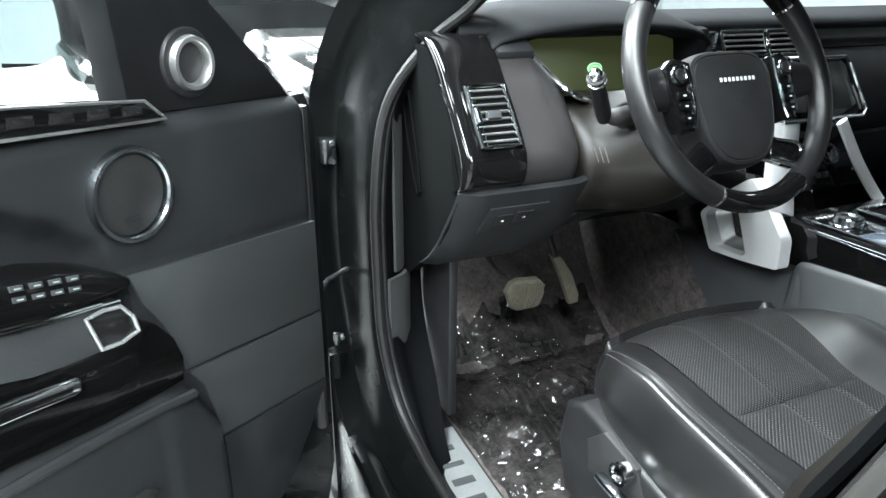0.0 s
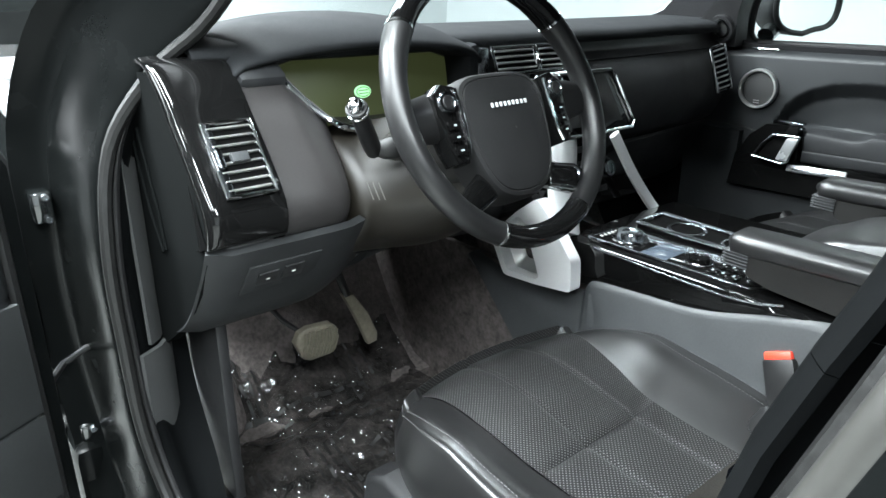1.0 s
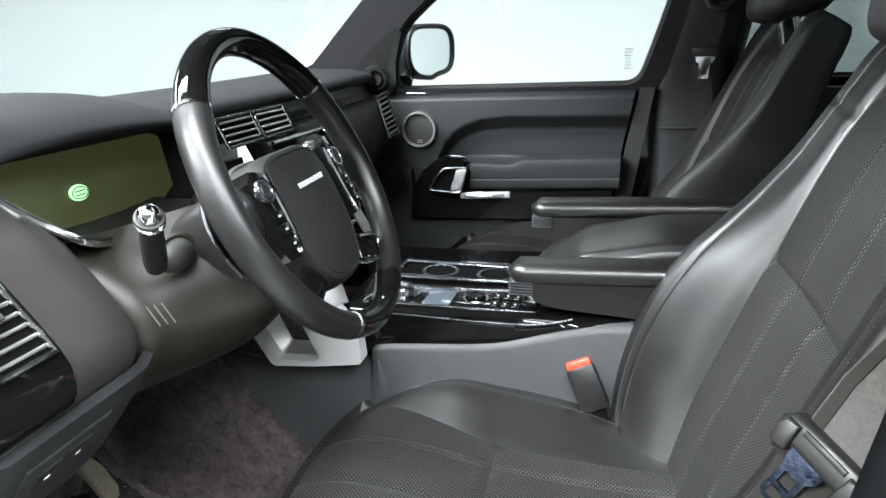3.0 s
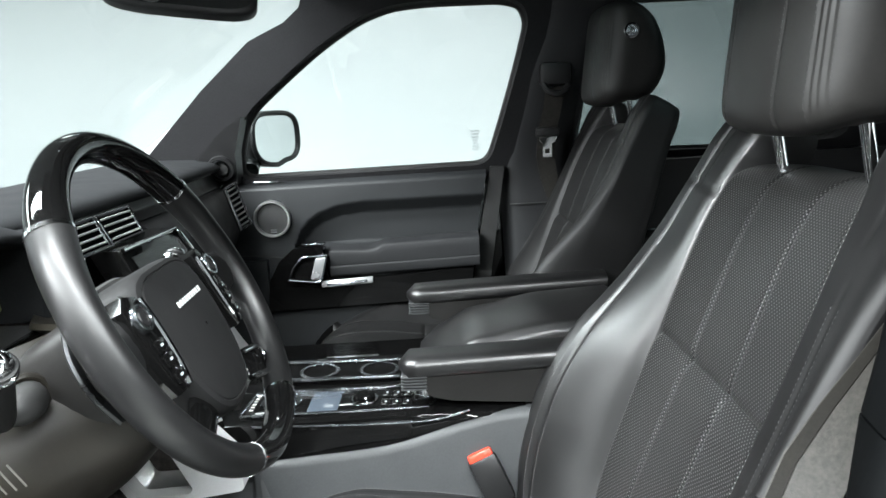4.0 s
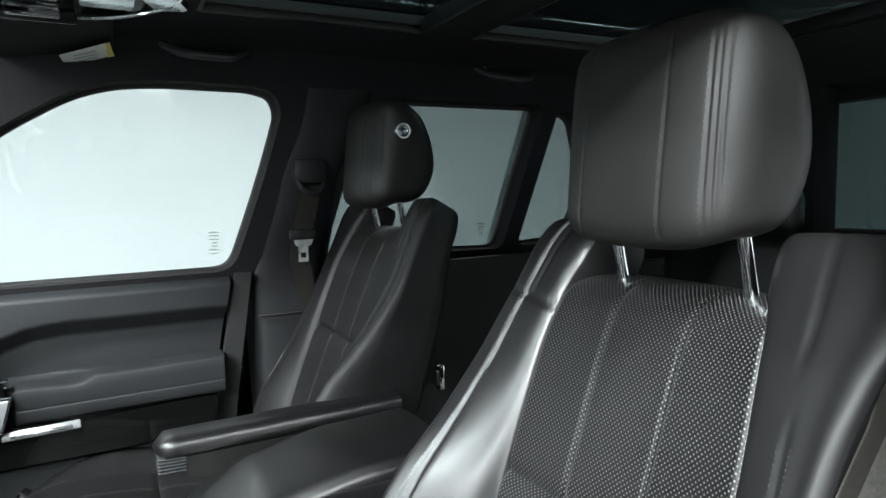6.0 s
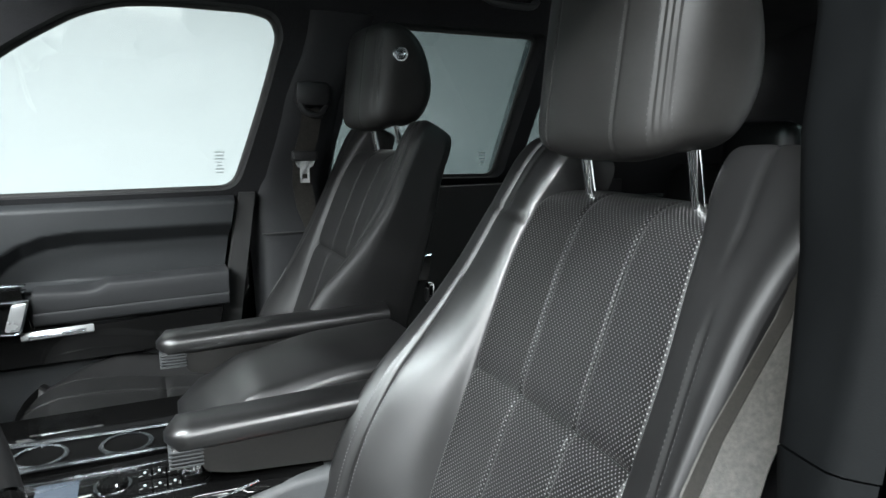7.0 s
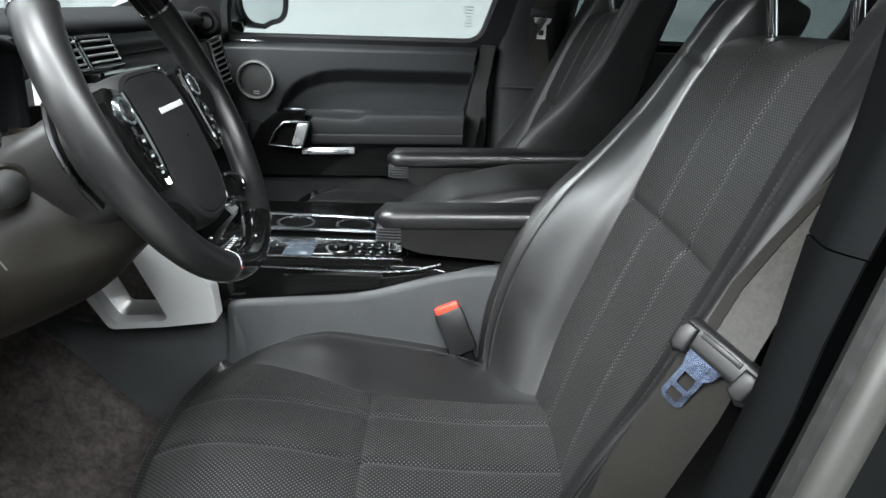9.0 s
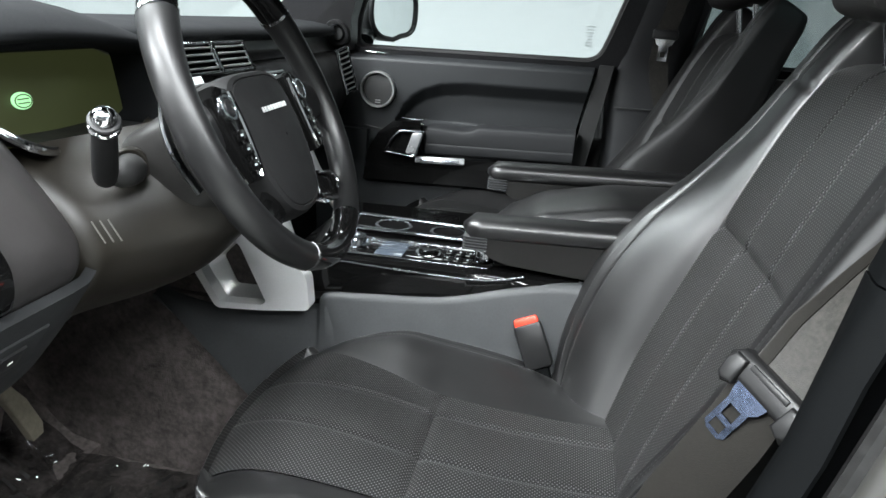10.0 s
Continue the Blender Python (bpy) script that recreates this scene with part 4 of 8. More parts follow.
WN = Vector((math.cos(0.466) * math.cos(0.053), math.cos(0.466) * math.sin(0.053), math.sin(0.466)))
WS = Vector((0, 0, 1)).cross(WN).normalized()
WU = WN.cross(WS).normalized()


def wh(a, b, c=0.0):
    """Wheel coordinates: a to the passenger, b up, c towards the driver."""
    return WC + WS * a + WU * b + WN * c


def steering_wheel():
    t = thing("steering_wheel", wh(0, 0, -0.06), "black leather steering wheel with gloss black rim sections and chrome trim", "steering wheel")
    R, r = 0.190, 0.0165

    def rim(a0, a1, rr, material, name, label, n):
        rows = []
        for i in range(n + 1):
            k = radians(a0 + (a1 - a0) * i / n)
            d = WS * math.cos(k) + WU * math.sin(k)
            thick = rr * (1 + 0.10 * math.exp(-((math.degrees(k) % 360 - 35) / 14) ** 2) + 0.10 * math.exp(-((math.degrees(k) % 360 - 145) / 14) ** 2))
            rows.append([WC + d * (R + thick * math.cos(q)) + WN * (thick * 1.15 * math.sin(q)) for q in [2 * math.pi * m / 22 for m in range(22)]])
        bm = sheet(rows, closed=True, caps=True)
        bmesh.ops.recalc_face_normals(bm, faces=bm.faces)
        return part(name, bm, material, t, label)

    rim(38, 142, r, piano, "rim_section", "gloss black lacquered rim top", 40)
    rim(143, 243, r, leather_soft, "rim_grip", "black leather rim grip", 40)
    rim(244, 296, r, piano, "rim_section", "gloss black lacquered rim bottom", 24)
    rim(297, 397, r, leather_soft, "rim_grip", "black leather rim grip", 40)
    for a in (37.5, 142.5, 243.5, 296.5):
        rim(a - 0.6, a + 0.6, r * 1.04, chrome, "rim_band", "thin chrome band", 2)
    # hub cover
    half = [(0.0, 0.052), (0.05, 0.050), (0.078, 0.036), (0.088, 0.0), (0.086, -0.04), (0.075, -0.085), (0.055, -0.118), (0.028, -0.132), (0.0, -0.135)]
    edge = spline([(a, b, 0) for a, b in half], 30)
    loop = [(p.x, p.y) for p in edge] + [(-p.x, p.y) for p in edge[-2:0:-1]]
    rows = []
    for k, h in ((1.0, -0.05), (1.0, -0.018), (0.985, -0.006), (0.95, 0.001), (0.9, 0.0035), (0.885, 0.0022), (0.87, 0.004), (0.7, 0.008), (0.4, 0.012), (0.02, 0.0135)):
        rows.append([wh(a * k, -0.035 + (b + 0.035) * k, h - 0.006) for a, b in loop])
    bm = sheet(rows, closed=True)
    bmesh.ops.recalc_face_normals(bm, faces=bm.faces)
    part("hub_cover", bm, hub_skin, t, "dark soft airbag cover")
    return t


T_WHEEL = steering_wheel()


def on_wheel(name, bm, material, label=""):
    """Part given in wheel coordinates."""
    bm.transform(Matrix.Translation(WC) @ Matrix((WS, WU, WN)).transposed().to_4x4())
    return part(name, bm, material, T_WHEEL, label)


for i in range(9):
    on_wheel("badge", box((-0.034 + 0.0085 * i, 0.0, 0.0075), (0.0046, 0.0065, 0.002), 0.0008), silver, "small silver badge bar")

for sg in (-1, 1):
    # arms from the hub to the rim
    on_wheel("spoke", tube([(sg * 0.07, 0.005, -0.022), (sg * 0.12, 0.0, -0.02), (sg * 0.16, -0.004, -0.012), (sg * 0.188, -0.006, -0.004)], [0.036, 0.034, 0.03, 0.022], 14, flat=0.42, up=(0, 0, 1)), leather_soft)
    on_wheel("lower_spoke", tube([(sg * 0.05, -0.098, -0.02), (sg * 0.095, -0.118, -0.02), (sg * 0.13, -0.135, -0.008)], [0.024, 0.02, 0.016], 12, flat=0.4, up=(0, 0, 1)), piano if sg < 0 else satin)
    # button pod with its keys
    pod = [(0.088, 0.034), (0.112, 0.040), (0.128, 0.028), (0.132, 0.0), (0.126, -0.045), (0.118, -0.068), (0.098, -0.070), (0.09, -0.03)]
    pod = [(sg * a, b) for a, b in (pod if sg > 0 else pod[::-1])]
    on_wheel("button_pod", slab(pod, lambda a, b, c: Vector((a, b, c + 0.002)), 0.03, 0.004), piano, "gloss black switch pod")
    on_wheel("pod_trim", tube(spline([(sg * 0.092, 0.03, 0.004), (sg * 0.091, -0.005, 0.004), (sg * 0.094, -0.045, 0.003), (sg * 0.10, -0.066, 0.002)], 12), 0.0032, 8), chrome, "chrome pod edge")
    on_wheel("switch_ring", disc_ring(lambda a, b, c: Vector((sg * 0.111 + a, 0.013 + b, c + 0.003)), 0.010, 0.015, 0.003, 0.0045, 28), steel, "metal switch ring")
    on_wheel("switch_key", knob(lambda a, b, c: Vector((sg * 0.111 + a, 0.013 + b, c + 0.003)), 0.0095, 0.005), plastic)
    for bz in (-0.018, -0.034, -0.052):
        on_wheel("switch_key", box((sg * 0.110, bz, 0.004), (0.022, 0.012, 0.003), 0.001), piano)
        on_wheel("key_mark", box((sg * 0.110, bz, 0.0058), (0.0055, 0.0024, 0.0006), 0), print_grey)
    # shift paddles behind the rim
    on_wheel("paddle", tube(spline([(sg * 0.135, 0.045, -0.045), (sg * 0.158, 0.015, -0.045), (sg * 0.163, -0.02, -0.045), (sg * 0.152, -0.055, -0.045)], 16), 0.0065, 8, flat=0.5, up=(0, 0, 1)), handle_metal, "dark satin metal shift paddle")

# boxy lower spoke with a chrome outline and a satin lower edge
blk = [(0.060, -0.092), (0.118, -0.104), (0.136, -0.118), (0.136, -0.142), (0.110, -0.146), (0.050, -0.124)]
on_wheel("spoke_box", slab(blk[::-1], lambda a, b, c: Vector((a, b, c - 0.004)), 0.024, 0.004, 3), piano, "gloss black spoke block")
on_wheel("spoke_trim", tube(spline([(0.062, -0.098, 0.0005), (0.100, -0.107, 0.0005), (0.113, -0.115, 0.0005), (0.112, -0.124, 0.0005), (0.104, -0.130, 0.0)], 18), 0.0022, 8), chrome, "chrome outline of the spoke block")
on_wheel("spoke_edge", tube(spline([(0.046, -0.126, -0.004), (0.085, -0.138, -0.004), (0.125, -0.149, -0.006)], 10), [0.003, 0.004, 0.0045, 0.0045, 0.0045, 0.0045, 0.0045, 0.0045, 0.004, 0.003], 10), chrome, "chrome lower edge of the spoke")


def column():
    t = thing("steering_column", wh(0, -0.02, -0.2), "taupe plastic steering column shroud behind the wheel", "steering column")
    # grey neck that comes out behind the wheel
    rows = []
    for d, hw, top, bot in ((0.03, 0.045, 0.045, -0.05), (0.035, 0.058, 0.056, -0.066), (0.07, 0.062, 0.058, -0.074), (0.11, 0.066, 0.056, -0.08), (0.16, 0.07, 0.05, -0.085), (0.22, 0.07, 0.04, -0.085)):
        ring = []
        for i in range(40):
            k = 2 * math.pi * i / 40
            c, q = math.cos(k), math.sin(k)
            a = abs(c) ** 0.62 * (1 if c > 0 else -1) * hw
            h = abs(q) ** 0.62 * (top if q > 0 else -bot) * (1 if q > 0 else -1)
            ring.append(wh(a, h - 0.012, -d))
        rows.append(ring)
    bm = sheet(rows, closed=True, caps=True)
    bmesh.ops.recalc_face_normals(bm, faces=bm.faces)
    part("neck", bm, column_grey, t, "grey-taupe column neck")
    # broad taupe bolster panel that swells out round the neck
    rows = []
    for j in range(41):
        y = -0.576 + 0.421 * j / 40
        b = math.exp(-((y + 0.415) / 0.088) ** 2)
        r = max(0.0, (y + 0.30) / 0.145)
        back = 0.075 * r * r + 0.05 * max(0.0, (-0.562 - y) / 0.014)
        prof = [(-0.735 + 0.12 * b, 1.150 + 0.030 * b), (-0.690 + 0.150 * b, 1.128 + 0.026 * b), (-0.652 + 0.155 * b, 1.098 + 0.014 * b), (-0.628 + 0.135 * b, 1.062 + 0.004 * b), (-0.622 + 0.105 * b, 1.034), (-0.640 + 0.080 * b, 0.992), (-0.672 + 0.058 * b, 0.960), (-0.692 + 0.040 * b, 0.946), (-0.735, 0.936), (-0.80, 0.934)]
        rows.append([Vector((p.x - back, y, p.y)) for p in spline([(x, z, 0) for x, z in prof], 34)])
    bm = sheet(rows)
    bmesh.ops.recalc_face_normals(bm, faces=bm.faces)
    bmesh.ops.solidify(bm, geom=bm.faces[:], thickness=0.008)
    part("shroud", bm, column_skin, t, "taupe grained column shroud", 60)
    # dark tube laid round the neck to stand in for the shaded gap
    gap = []
    for i in range(48):
        k = 2 * math.pi * i / 48
        c, q = math.cos(k), math.sin(k)
        gap.append(wh(abs(c) ** 0.62 * (1 if c > 0 else -1) * 0.066, abs(q) ** 0.62 * (0.062 if q > 0 else 0.080) * (1 if q > 0 else -1) - 0.012, -0.066))
    part("gap_shade", tube(gap, 0.008, 8, closed=True, up=WN), rubber, t, "dark tube in place of the shaded gap")
    # stalks on both sides
    for sg in (-1, 1):
        kn = wh(0.198, 0.038, -0.062) if sg > 0 else Vector((-0.549, -0.606, 1.211))
        root = wh(0.08, -0.005, -0.10) if sg > 0 else Vector((-0.597, -0.548, 1.136))
        d = (kn - root).normalized()
        st = part("stalk", tube(spline([root, root.lerp(kn, 0.4), root.lerp(kn, 0.75), kn - d * 0.012], 10), [0.012, 0.0132, 0.0132, 0.013, 0.0128, 0.0124, 0.0122, 0.0122, 0.0125, 0.0125], 14), plastic, t, "black control stalk")
        ref = d.cross(Vector((0, 0, 1))).normalized()
        up = ref.cross(d)
        pl = lambda a, b, c: kn + ref * a + up * b + d * c
        for r0, r1, h, m_, nm in ((0.0125, 0.0145, -0.008, chrome, "ring"), (0.0125, 0.0150, 0.0, plastic, "ring")):
            part(nm, tube([pl(r0 * math.cos(k), r0 * math.sin(k), h) for k in [2 * math.pi * i / 20 for i in range(20)]], 0.0032, 8, closed=True, up=d), m_, st)
        bm = bmesh.new()
        bmesh.ops.create_uvsphere(bm, u_segments=24, v_segments=14, radius=0.0125)
        bm.transform(Matrix.Translation(kn + d * 0.004))
        part("knob", bm, chrome, st, "rounded chrome stalk end")
        if sg > 0:
            lo = wh(0.135, -0.035, -0.11)
            part("stalk", tube([wh(0.06, -0.03, -0.12), lo.lerp(wh(0.06, -0.03, -0.12), 0.35), lo], [0.009, 0.010, 0.011], 14), end_plastic, t, "short black adjuster stalk")
        else:
            # rubber boot with its taupe collar, from which the stalk turns up
            part("boot", tube(spline([(-0.628, -0.478, 1.131), (-0.602, -0.497, 1.136), (-0.588, -0.520, 1.139), (-0.592, -0.545, 1.138)], 10), [0.0185, 0.0185, 0.018, 0.018, 0.0175, 0.017, 0.0165, 0.016, 0.0145, 0.010], 16), rubber, st, "black rubber stalk boot")
            cd = Vector((0.022, -0.020, 0.004)).normalized()
            cu = cd.cross(Vector((0, 0, 1))).normalized()
            cv = cu.cross(cd)
            cc = Vector((-0.605, -0.495, 1.136))
            part("boot_collar", tube([cc + (cu * math.cos(k) + cv * math.sin(k)) * 0.021 for k in [2 * math.pi * i / 28 for i in range(28)]], 0.0045, 8, closed=True, up=cd), column_skin, t, "taupe collar round the stalk boot")
    for i in range(3):
        y0 = -0.5455 + 0.0068 * i
        line = []
        for j in range(9):
            z, y = 1.083 - 0.025 * j / 8, y0 + 0.003 * j / 8
            line.append(Vector((-0.6215 + 0.0055 * i + 0.0133 * j / 8, y, z)))
        part("slot", tube(line, 0.0009, 6), slot_pale, t, "thin pale slot")


column()

# ---- dashboard ----


def dashboard():
    t = thing("dashboard", (-0.95, 0.0, 0.85), "dark grey soft-skinned car dashboard with gloss black ends", "dashboard")

    def run(profile, y0, y1, n, material, name, label="", bend=None):
        rows = []
        prof = spline([(x, z, 0) for x, z in profile], 40)
        for i in range(n + 1):
            y = y0 + (y1 - y0) * i / n
            k = bend(y) if bend else 0.0
            rows.append([Vector((p.x + k, y, p.y)) for p in prof])
        bm = sheet(rows)
        bmesh.ops.recalc_face_normals(bm, faces=bm.faces)
        bmesh.ops.solidify(bm, geom=bm.faces[:], thickness=0.012)
        return part(name, bm, material, t, label, 50)

    sweep = lambda y: -0.10 * max(0.0, y - 0.25) ** 1.5 - 0.03 * max(0, -y - 0.5)
    # top deck
    run([(-1.34, 1.20), (-1.2, 1.255), (-1.0, 1.283), (-0.86, 1.285), (-0.775, 1.279), (-0.752, 1.266), (-0.758, 1.253), (-0.79, 1.248)], -0.74, 0.80, 44, deck_skin, "top_deck", "dark soft top deck", sweep)
    # recess band and the padded face before the passenger
    run([(-0.79, 1.252), (-0.785, 1.225), (-0.765, 1.205)], -0.24, 0.73, 20, plastic, "recess_band", "", sweep)
    run([(-0.765, 1.212), (-0.735, 1.20), (-0.715, 1.16), (-0.712, 1.10), (-0.735, 1.04), (-0.765, 1.015)], 0.12, 0.70, 24, dash_skin, "passenger_pad", "dark padded face before the passenger", sweep)
    run([(-0.765, 1.013), (-0.775, 0.99), (-0.80, 0.93), (-0.85, 0.86), (-0.92, 0.83)], 0.10, 0.72, 20, dash_skin, "glovebox_lid", "dark glovebox lid", sweep)
    run([(-0.92, 0.832), (-1.05, 0.82), (-1.2, 0.86)], -0.70, 0.72, 12, plastic, "under_panel")
    # instrument hood
    rows = []
    for j in range(25):
        s = j / 24
        y = -0.70 + 0.475 * s
        h = math.sin(math.pi * min(1, max(0, (s * 1.0)))) ** 0.45
        top = 1.262 + 0.052 * h
        lip = 1.245 + 0.038 * h
        pr = spline([(-1.10, 1.275, 0), (-0.98, top - 0.004, 0), (-0.86, top + 0.003, 0), (-0.77, top - 0.012, 0), (-0.725, lip - 0.002, 0), (-0.722, lip - 0.014, 0), (-0.745, lip - 0.02, 0), (-0.80, lip - 0.022, 0)], 30)
        rows.append([Vector((p.x, y, p.y)) for p in pr])
    bm = sheet(rows)
    bmesh.ops.recalc_face_normals(bm, faces=bm.faces)
    bmesh.ops.solidify(bm, geom=bm.faces[:], thickness=0.01)
    part("instrument_hood", bm, deck_skin, t, "dark soft instrument hood", 50)
    # instrument screen with its emblem and surround
    sc = part("instrument_screen", slab([(-0.605, 1.205), (-0.595, 1.238), (-0.56, 1.246), (-0.28, 1.246), (-0.25, 1.236), (-0.245, 1.16), (-0.30, 1.133), (-0.50, 1.133), (-0.545, 1.15)], lambda a, b, c: Vector((-0.788 + 0.18 * (1.19 - b) + c, a, b)), 0.012, 0.002), screen_mat, t, "olive green glowing instrument screen")
    oval = [(-0.443 + 0.0165 * math.cos(2 * math.pi * i / 28), 1.19 + 0.0105 * math.sin(2 * math.pi * i / 28)) for i in range(28)]
    part("emblem", slab(oval, lambda a, b, c: Vector((-0.783 + 0.18 * (1.19 - b) + c, a, b)), 0.002, 0), green_glow, sc, "pale green glowing oval emblem")
    ring = [Vector((-0.7815 + 0.18 * (1.19 - b), a, b)) for a, b in [(-0.443 + 0.0135 * math.cos(2 * math.pi * i / 28), 1.19 + 0.0078 * math.sin(2 * math.pi * i / 28)) for i in range(28)]]
    part("emblem_line", tube(ring, 0.0007, 6, closed=True, up=(1, 0, 0)), screen_mat, sc)
    for z in (1.1875, 1.1925):
        part("emblem_line", box((-0.7812 + 0.18 * (1.19 - z), -0.443, z), (0.001, 0.018, 0.0013), 0), screen_mat, sc)
    for i, w in enumerate((0.05, 0.03)):
        part("screen_mark", box((-0.775, -0.40 + 0.09 * i, 1.146), (0.001, w, 0.003), 0), yellow_paper, sc)
    frame_pts = spline([(-0.755, -0.628, 1.25), (-0.73, -0.615, 1.225), (-0.695, -0.585, 1.185), (-0.675, -0.552, 1.160), (-0.685, -0.50, 1.147), (-0.70, -0.40, 1.142), (-0.70, -0.30, 1.145)], 40)
    part("screen_trim", tube(frame_pts, 0.0045, 8), chrome, t, "thin chrome trim under the instrument screen")
    part("screen_surround", solid([[Vector((-0.79, p.y, p.z)), p] for p in frame_pts], 0.006), plastic, t)
    rows = [[Vector((x, y, z)) for x, z in ((-0.80, 1.25), (-0.795, 1.13))] for y in (-0.25, -0.215)]
    part("screen_cheek", box((-0.765, -0.235, 1.20), (0.08, 0.03, 0.13), 0.012), deck_skin, t)
    # pad between screen and vent, running down beside the column
    rows = []
    for j in range(17):
        s = j / 16
        y = -0.693 + 0.130 * s
        back = 0.07 * s ** 8
        pr = spline([(-0.742, 1.236, 0), (-0.712, 1.222, 0), (-0.676 - back * 0.3, 1.19, 0), (-0.636 - back * 0.5, 1.145, 0), (-0.600 - back * 0.8, 1.097, 0), (-0.593 - back, 1.068, 0), (-0.600 - back, 1.045, 0), (-0.612 - back, 1.030, 0), (-0.64 - back, 1.01, 0)], 30)
        rows.append([Vector((p.x, y, p.y + (0.0 if s < 0.5 else -0.08 * (s - 0.5) * (p.y - 1.0) / 0.2))) for p in pr])
    bm = sheet(rows)
    bmesh.ops.recalc_face_normals(bm, faces=bm.faces)
    bmesh.ops.solidify(bm, geom=bm.faces[:], thickness=0.012)
    part("driver_pad", bm, dash_grey, t, "grey leather pad beside the steering column", 50)
    part("pad_inlay", box((-0.737, -0.655, 1.236), (0.05, 0.075, 0.03), 0.01, Matrix.Rotation(0.5, 3, "Y")), dash_skin, t)
    # gloss black end with the air vent
    prof = spline([(-0.79, 1.266, 0), (-0.745, 1.258, 0), (-0.705, 1.228, 0), (-0.672, 1.19, 0), (-0.632, 1.145, 0), (-0.595, 1.097, 0), (-0.588, 1.07, 0), (-0.593, 1.047, 0), (-0.602, 1.038, 0), (-0.612, 1.0345, 0), (-0.622, 1.0335, 0)], 60)
    rows = [[Vector((p.x - k, y, p.y - k * 0.3)) for p in prof] for y, k in ((-0.803, 0.022), (-0.803, 0.014), (-0.802, 0.008), (-0.799, 0.004), (-0.794, 0.001), (-0.786, 0.0), (-0.76, 0.0), (-0.73, 0.0), (-0.70, 0.0), (-0.695, 0.001), (-0.693, 0.005))]
    bm = sheet(rows)
    bmesh.ops.recalc_face_normals(bm, faces=bm.faces)
    bmesh.ops.solidify(bm, geom=bm.faces[:], thickness=0.003)
    part("gloss_end", bm, piano, t, "gloss black dashboard end", 50)
    # lower knee panel with its two buttons
    rows = []
    for j in range(13):
        y = -0.798 + 0.313 * j / 12
        pr = spline([(-0.606, 1.034, 0), (-0.622, 1.008, 0), (-0.642, 0.98, 0), (-0.665, 0.95, 0), (-0.70, 0.908, 0), (-0.75, 0.865, 0), (-0.81, 0.838, 0), (-0.92, 0.83, 0)], 28)
        rows.append([Vector((p.x - 0.10 * max(0, y + 0.60) - 1.6 * max(0, y + 0.60) ** 1.5 - (0.02 if j == 0 else 0.0), y, p.y)) for p in pr])
    bm = sheet(rows)
    bmesh.ops.recalc_face_normals(bm, faces=bm.faces)
    bmesh.ops.solidify(bm, geom=bm.faces[:], thickness=0.012)
    part("knee_panel", bm, knee_skin, t, "dark lower panel before the driver", 50)
    kp = lambda a, b, c: Vector((-0.6478 + (b - 0.955) * 0.72 + c * 0.8, a, b - 0.0085 - c * 0.58))
    b0 = part("button_panel", slab([(-0.750, 0.949), (-0.746, 1.004), (-0.632, 1.004), (-0.632, 0.966), (-0.648, 0.952)], kp, 0.006, 0.002), knee_skin, t)
    for y, z in ((-0.714, 0.977), (-0.674, 0.980)):
        part("button", slab([(y - 0.016, z - 0.012), (y - 0.016, z + 0.012), (y + 0.016, z + 0.012), (y + 0.016, z - 0.012)], lambda a, b, c: kp(a, b, c + 0.003), 0.004, 0.0015), plastic, b0)
        part("button_mark", slab([(y - 0.0028, z - 0.0016), (y - 0.0028, z + 0.0012), (y + 0.0028, z + 0.0016), (y + 0.0028, z - 0.0012)], lambda a, b, c: kp(a, b, c + 0.0036), 0.0005, 0), paper, b0)
    rows = []
    for j in range(13):
        y = -0.49 + 0.32 * j / 12
        pr = spline([(-0.70, 0.98, 0), (-0.72, 0.935, 0), (-0.76, 0.90, 0), (-0.86, 0.85, 0), (-0.95, 0.83, 0)], 16)
        rows.append([Vector((p.x, y, p.y + 0.02 * math.sin(math.pi * j / 12))) for p in pr])
    bm = sheet(rows)
    bmesh.ops.recalc_face_normals(bm, faces=bm.faces)
    bmesh.ops.solidify(bm, geom=bm.faces[:], thickness=0.012)
    part("knee_panel", bm, knee_skin, t, "dark panel under the steering column", 50)
    part("slot_trim", tube(spline([(-0.712, -0.525, 0.934), (-0.71, -0.46, 0.928), (-0.70, -0.40, 0.945), (-0.69, -0.36, 0.975)], 16), 0.004, 8), plastic, t)
    # side end of the dashboard in the door opening
    end = [(-0.625, 1.03), (-0.610, 1.055), (-0.612, 1.09), (-0.652, 1.145), (-0.692, 1.195), (-0.73, 1.235), (-0.79, 1.245), (-0.86, 1.24), (-0.99, 1.18), (-1.02, 0.95), (-0.99, 0.74), (-0.86, 0.79), (-0.80, 0.832), (-0.75, 0.866), (-0.70, 0.91), (-0.665, 0.952), (-0.625, 1.01)]
    part("end_cap", slab(end, lambda a, b, c: Vector((a, -0.780 - c, b)), -0.021, 0.0), end_skin, t, "black plastic dashboard end cap")
    part("end_recess", tube([Vector((x, -0.803, z)) for x, z in ((-0.845, 1.16), (-0.80, 1.05), (-0.785, 0.985), (-0.80, 0.975), (-0.835, 1.03), (-0.88, 1.15))], 0.0025, 8), end_skin, t)

    # air vents: frame, slats and a thumb wheel
    def vent(center, ax, ay, w, h, nslat, tilt_slats, name="air_vent", label="air vent with chrome-edged slats"):
        nrm = ax.cross(ay).normalized()
        pl = lambda a, b, c: center + ax * a + ay * b + nrm * c
        # no opening here: a blackened plate paints the shade behind the slats
        v = part(name, slab([(-w / 2, -h / 2), (w / 2, -h / 2), (w / 2, h / 2), (-w / 2, h / 2)], lambda a, b, c: pl(a, b, c + 0.0015), 0.002, 0), recess_shade, t, label)
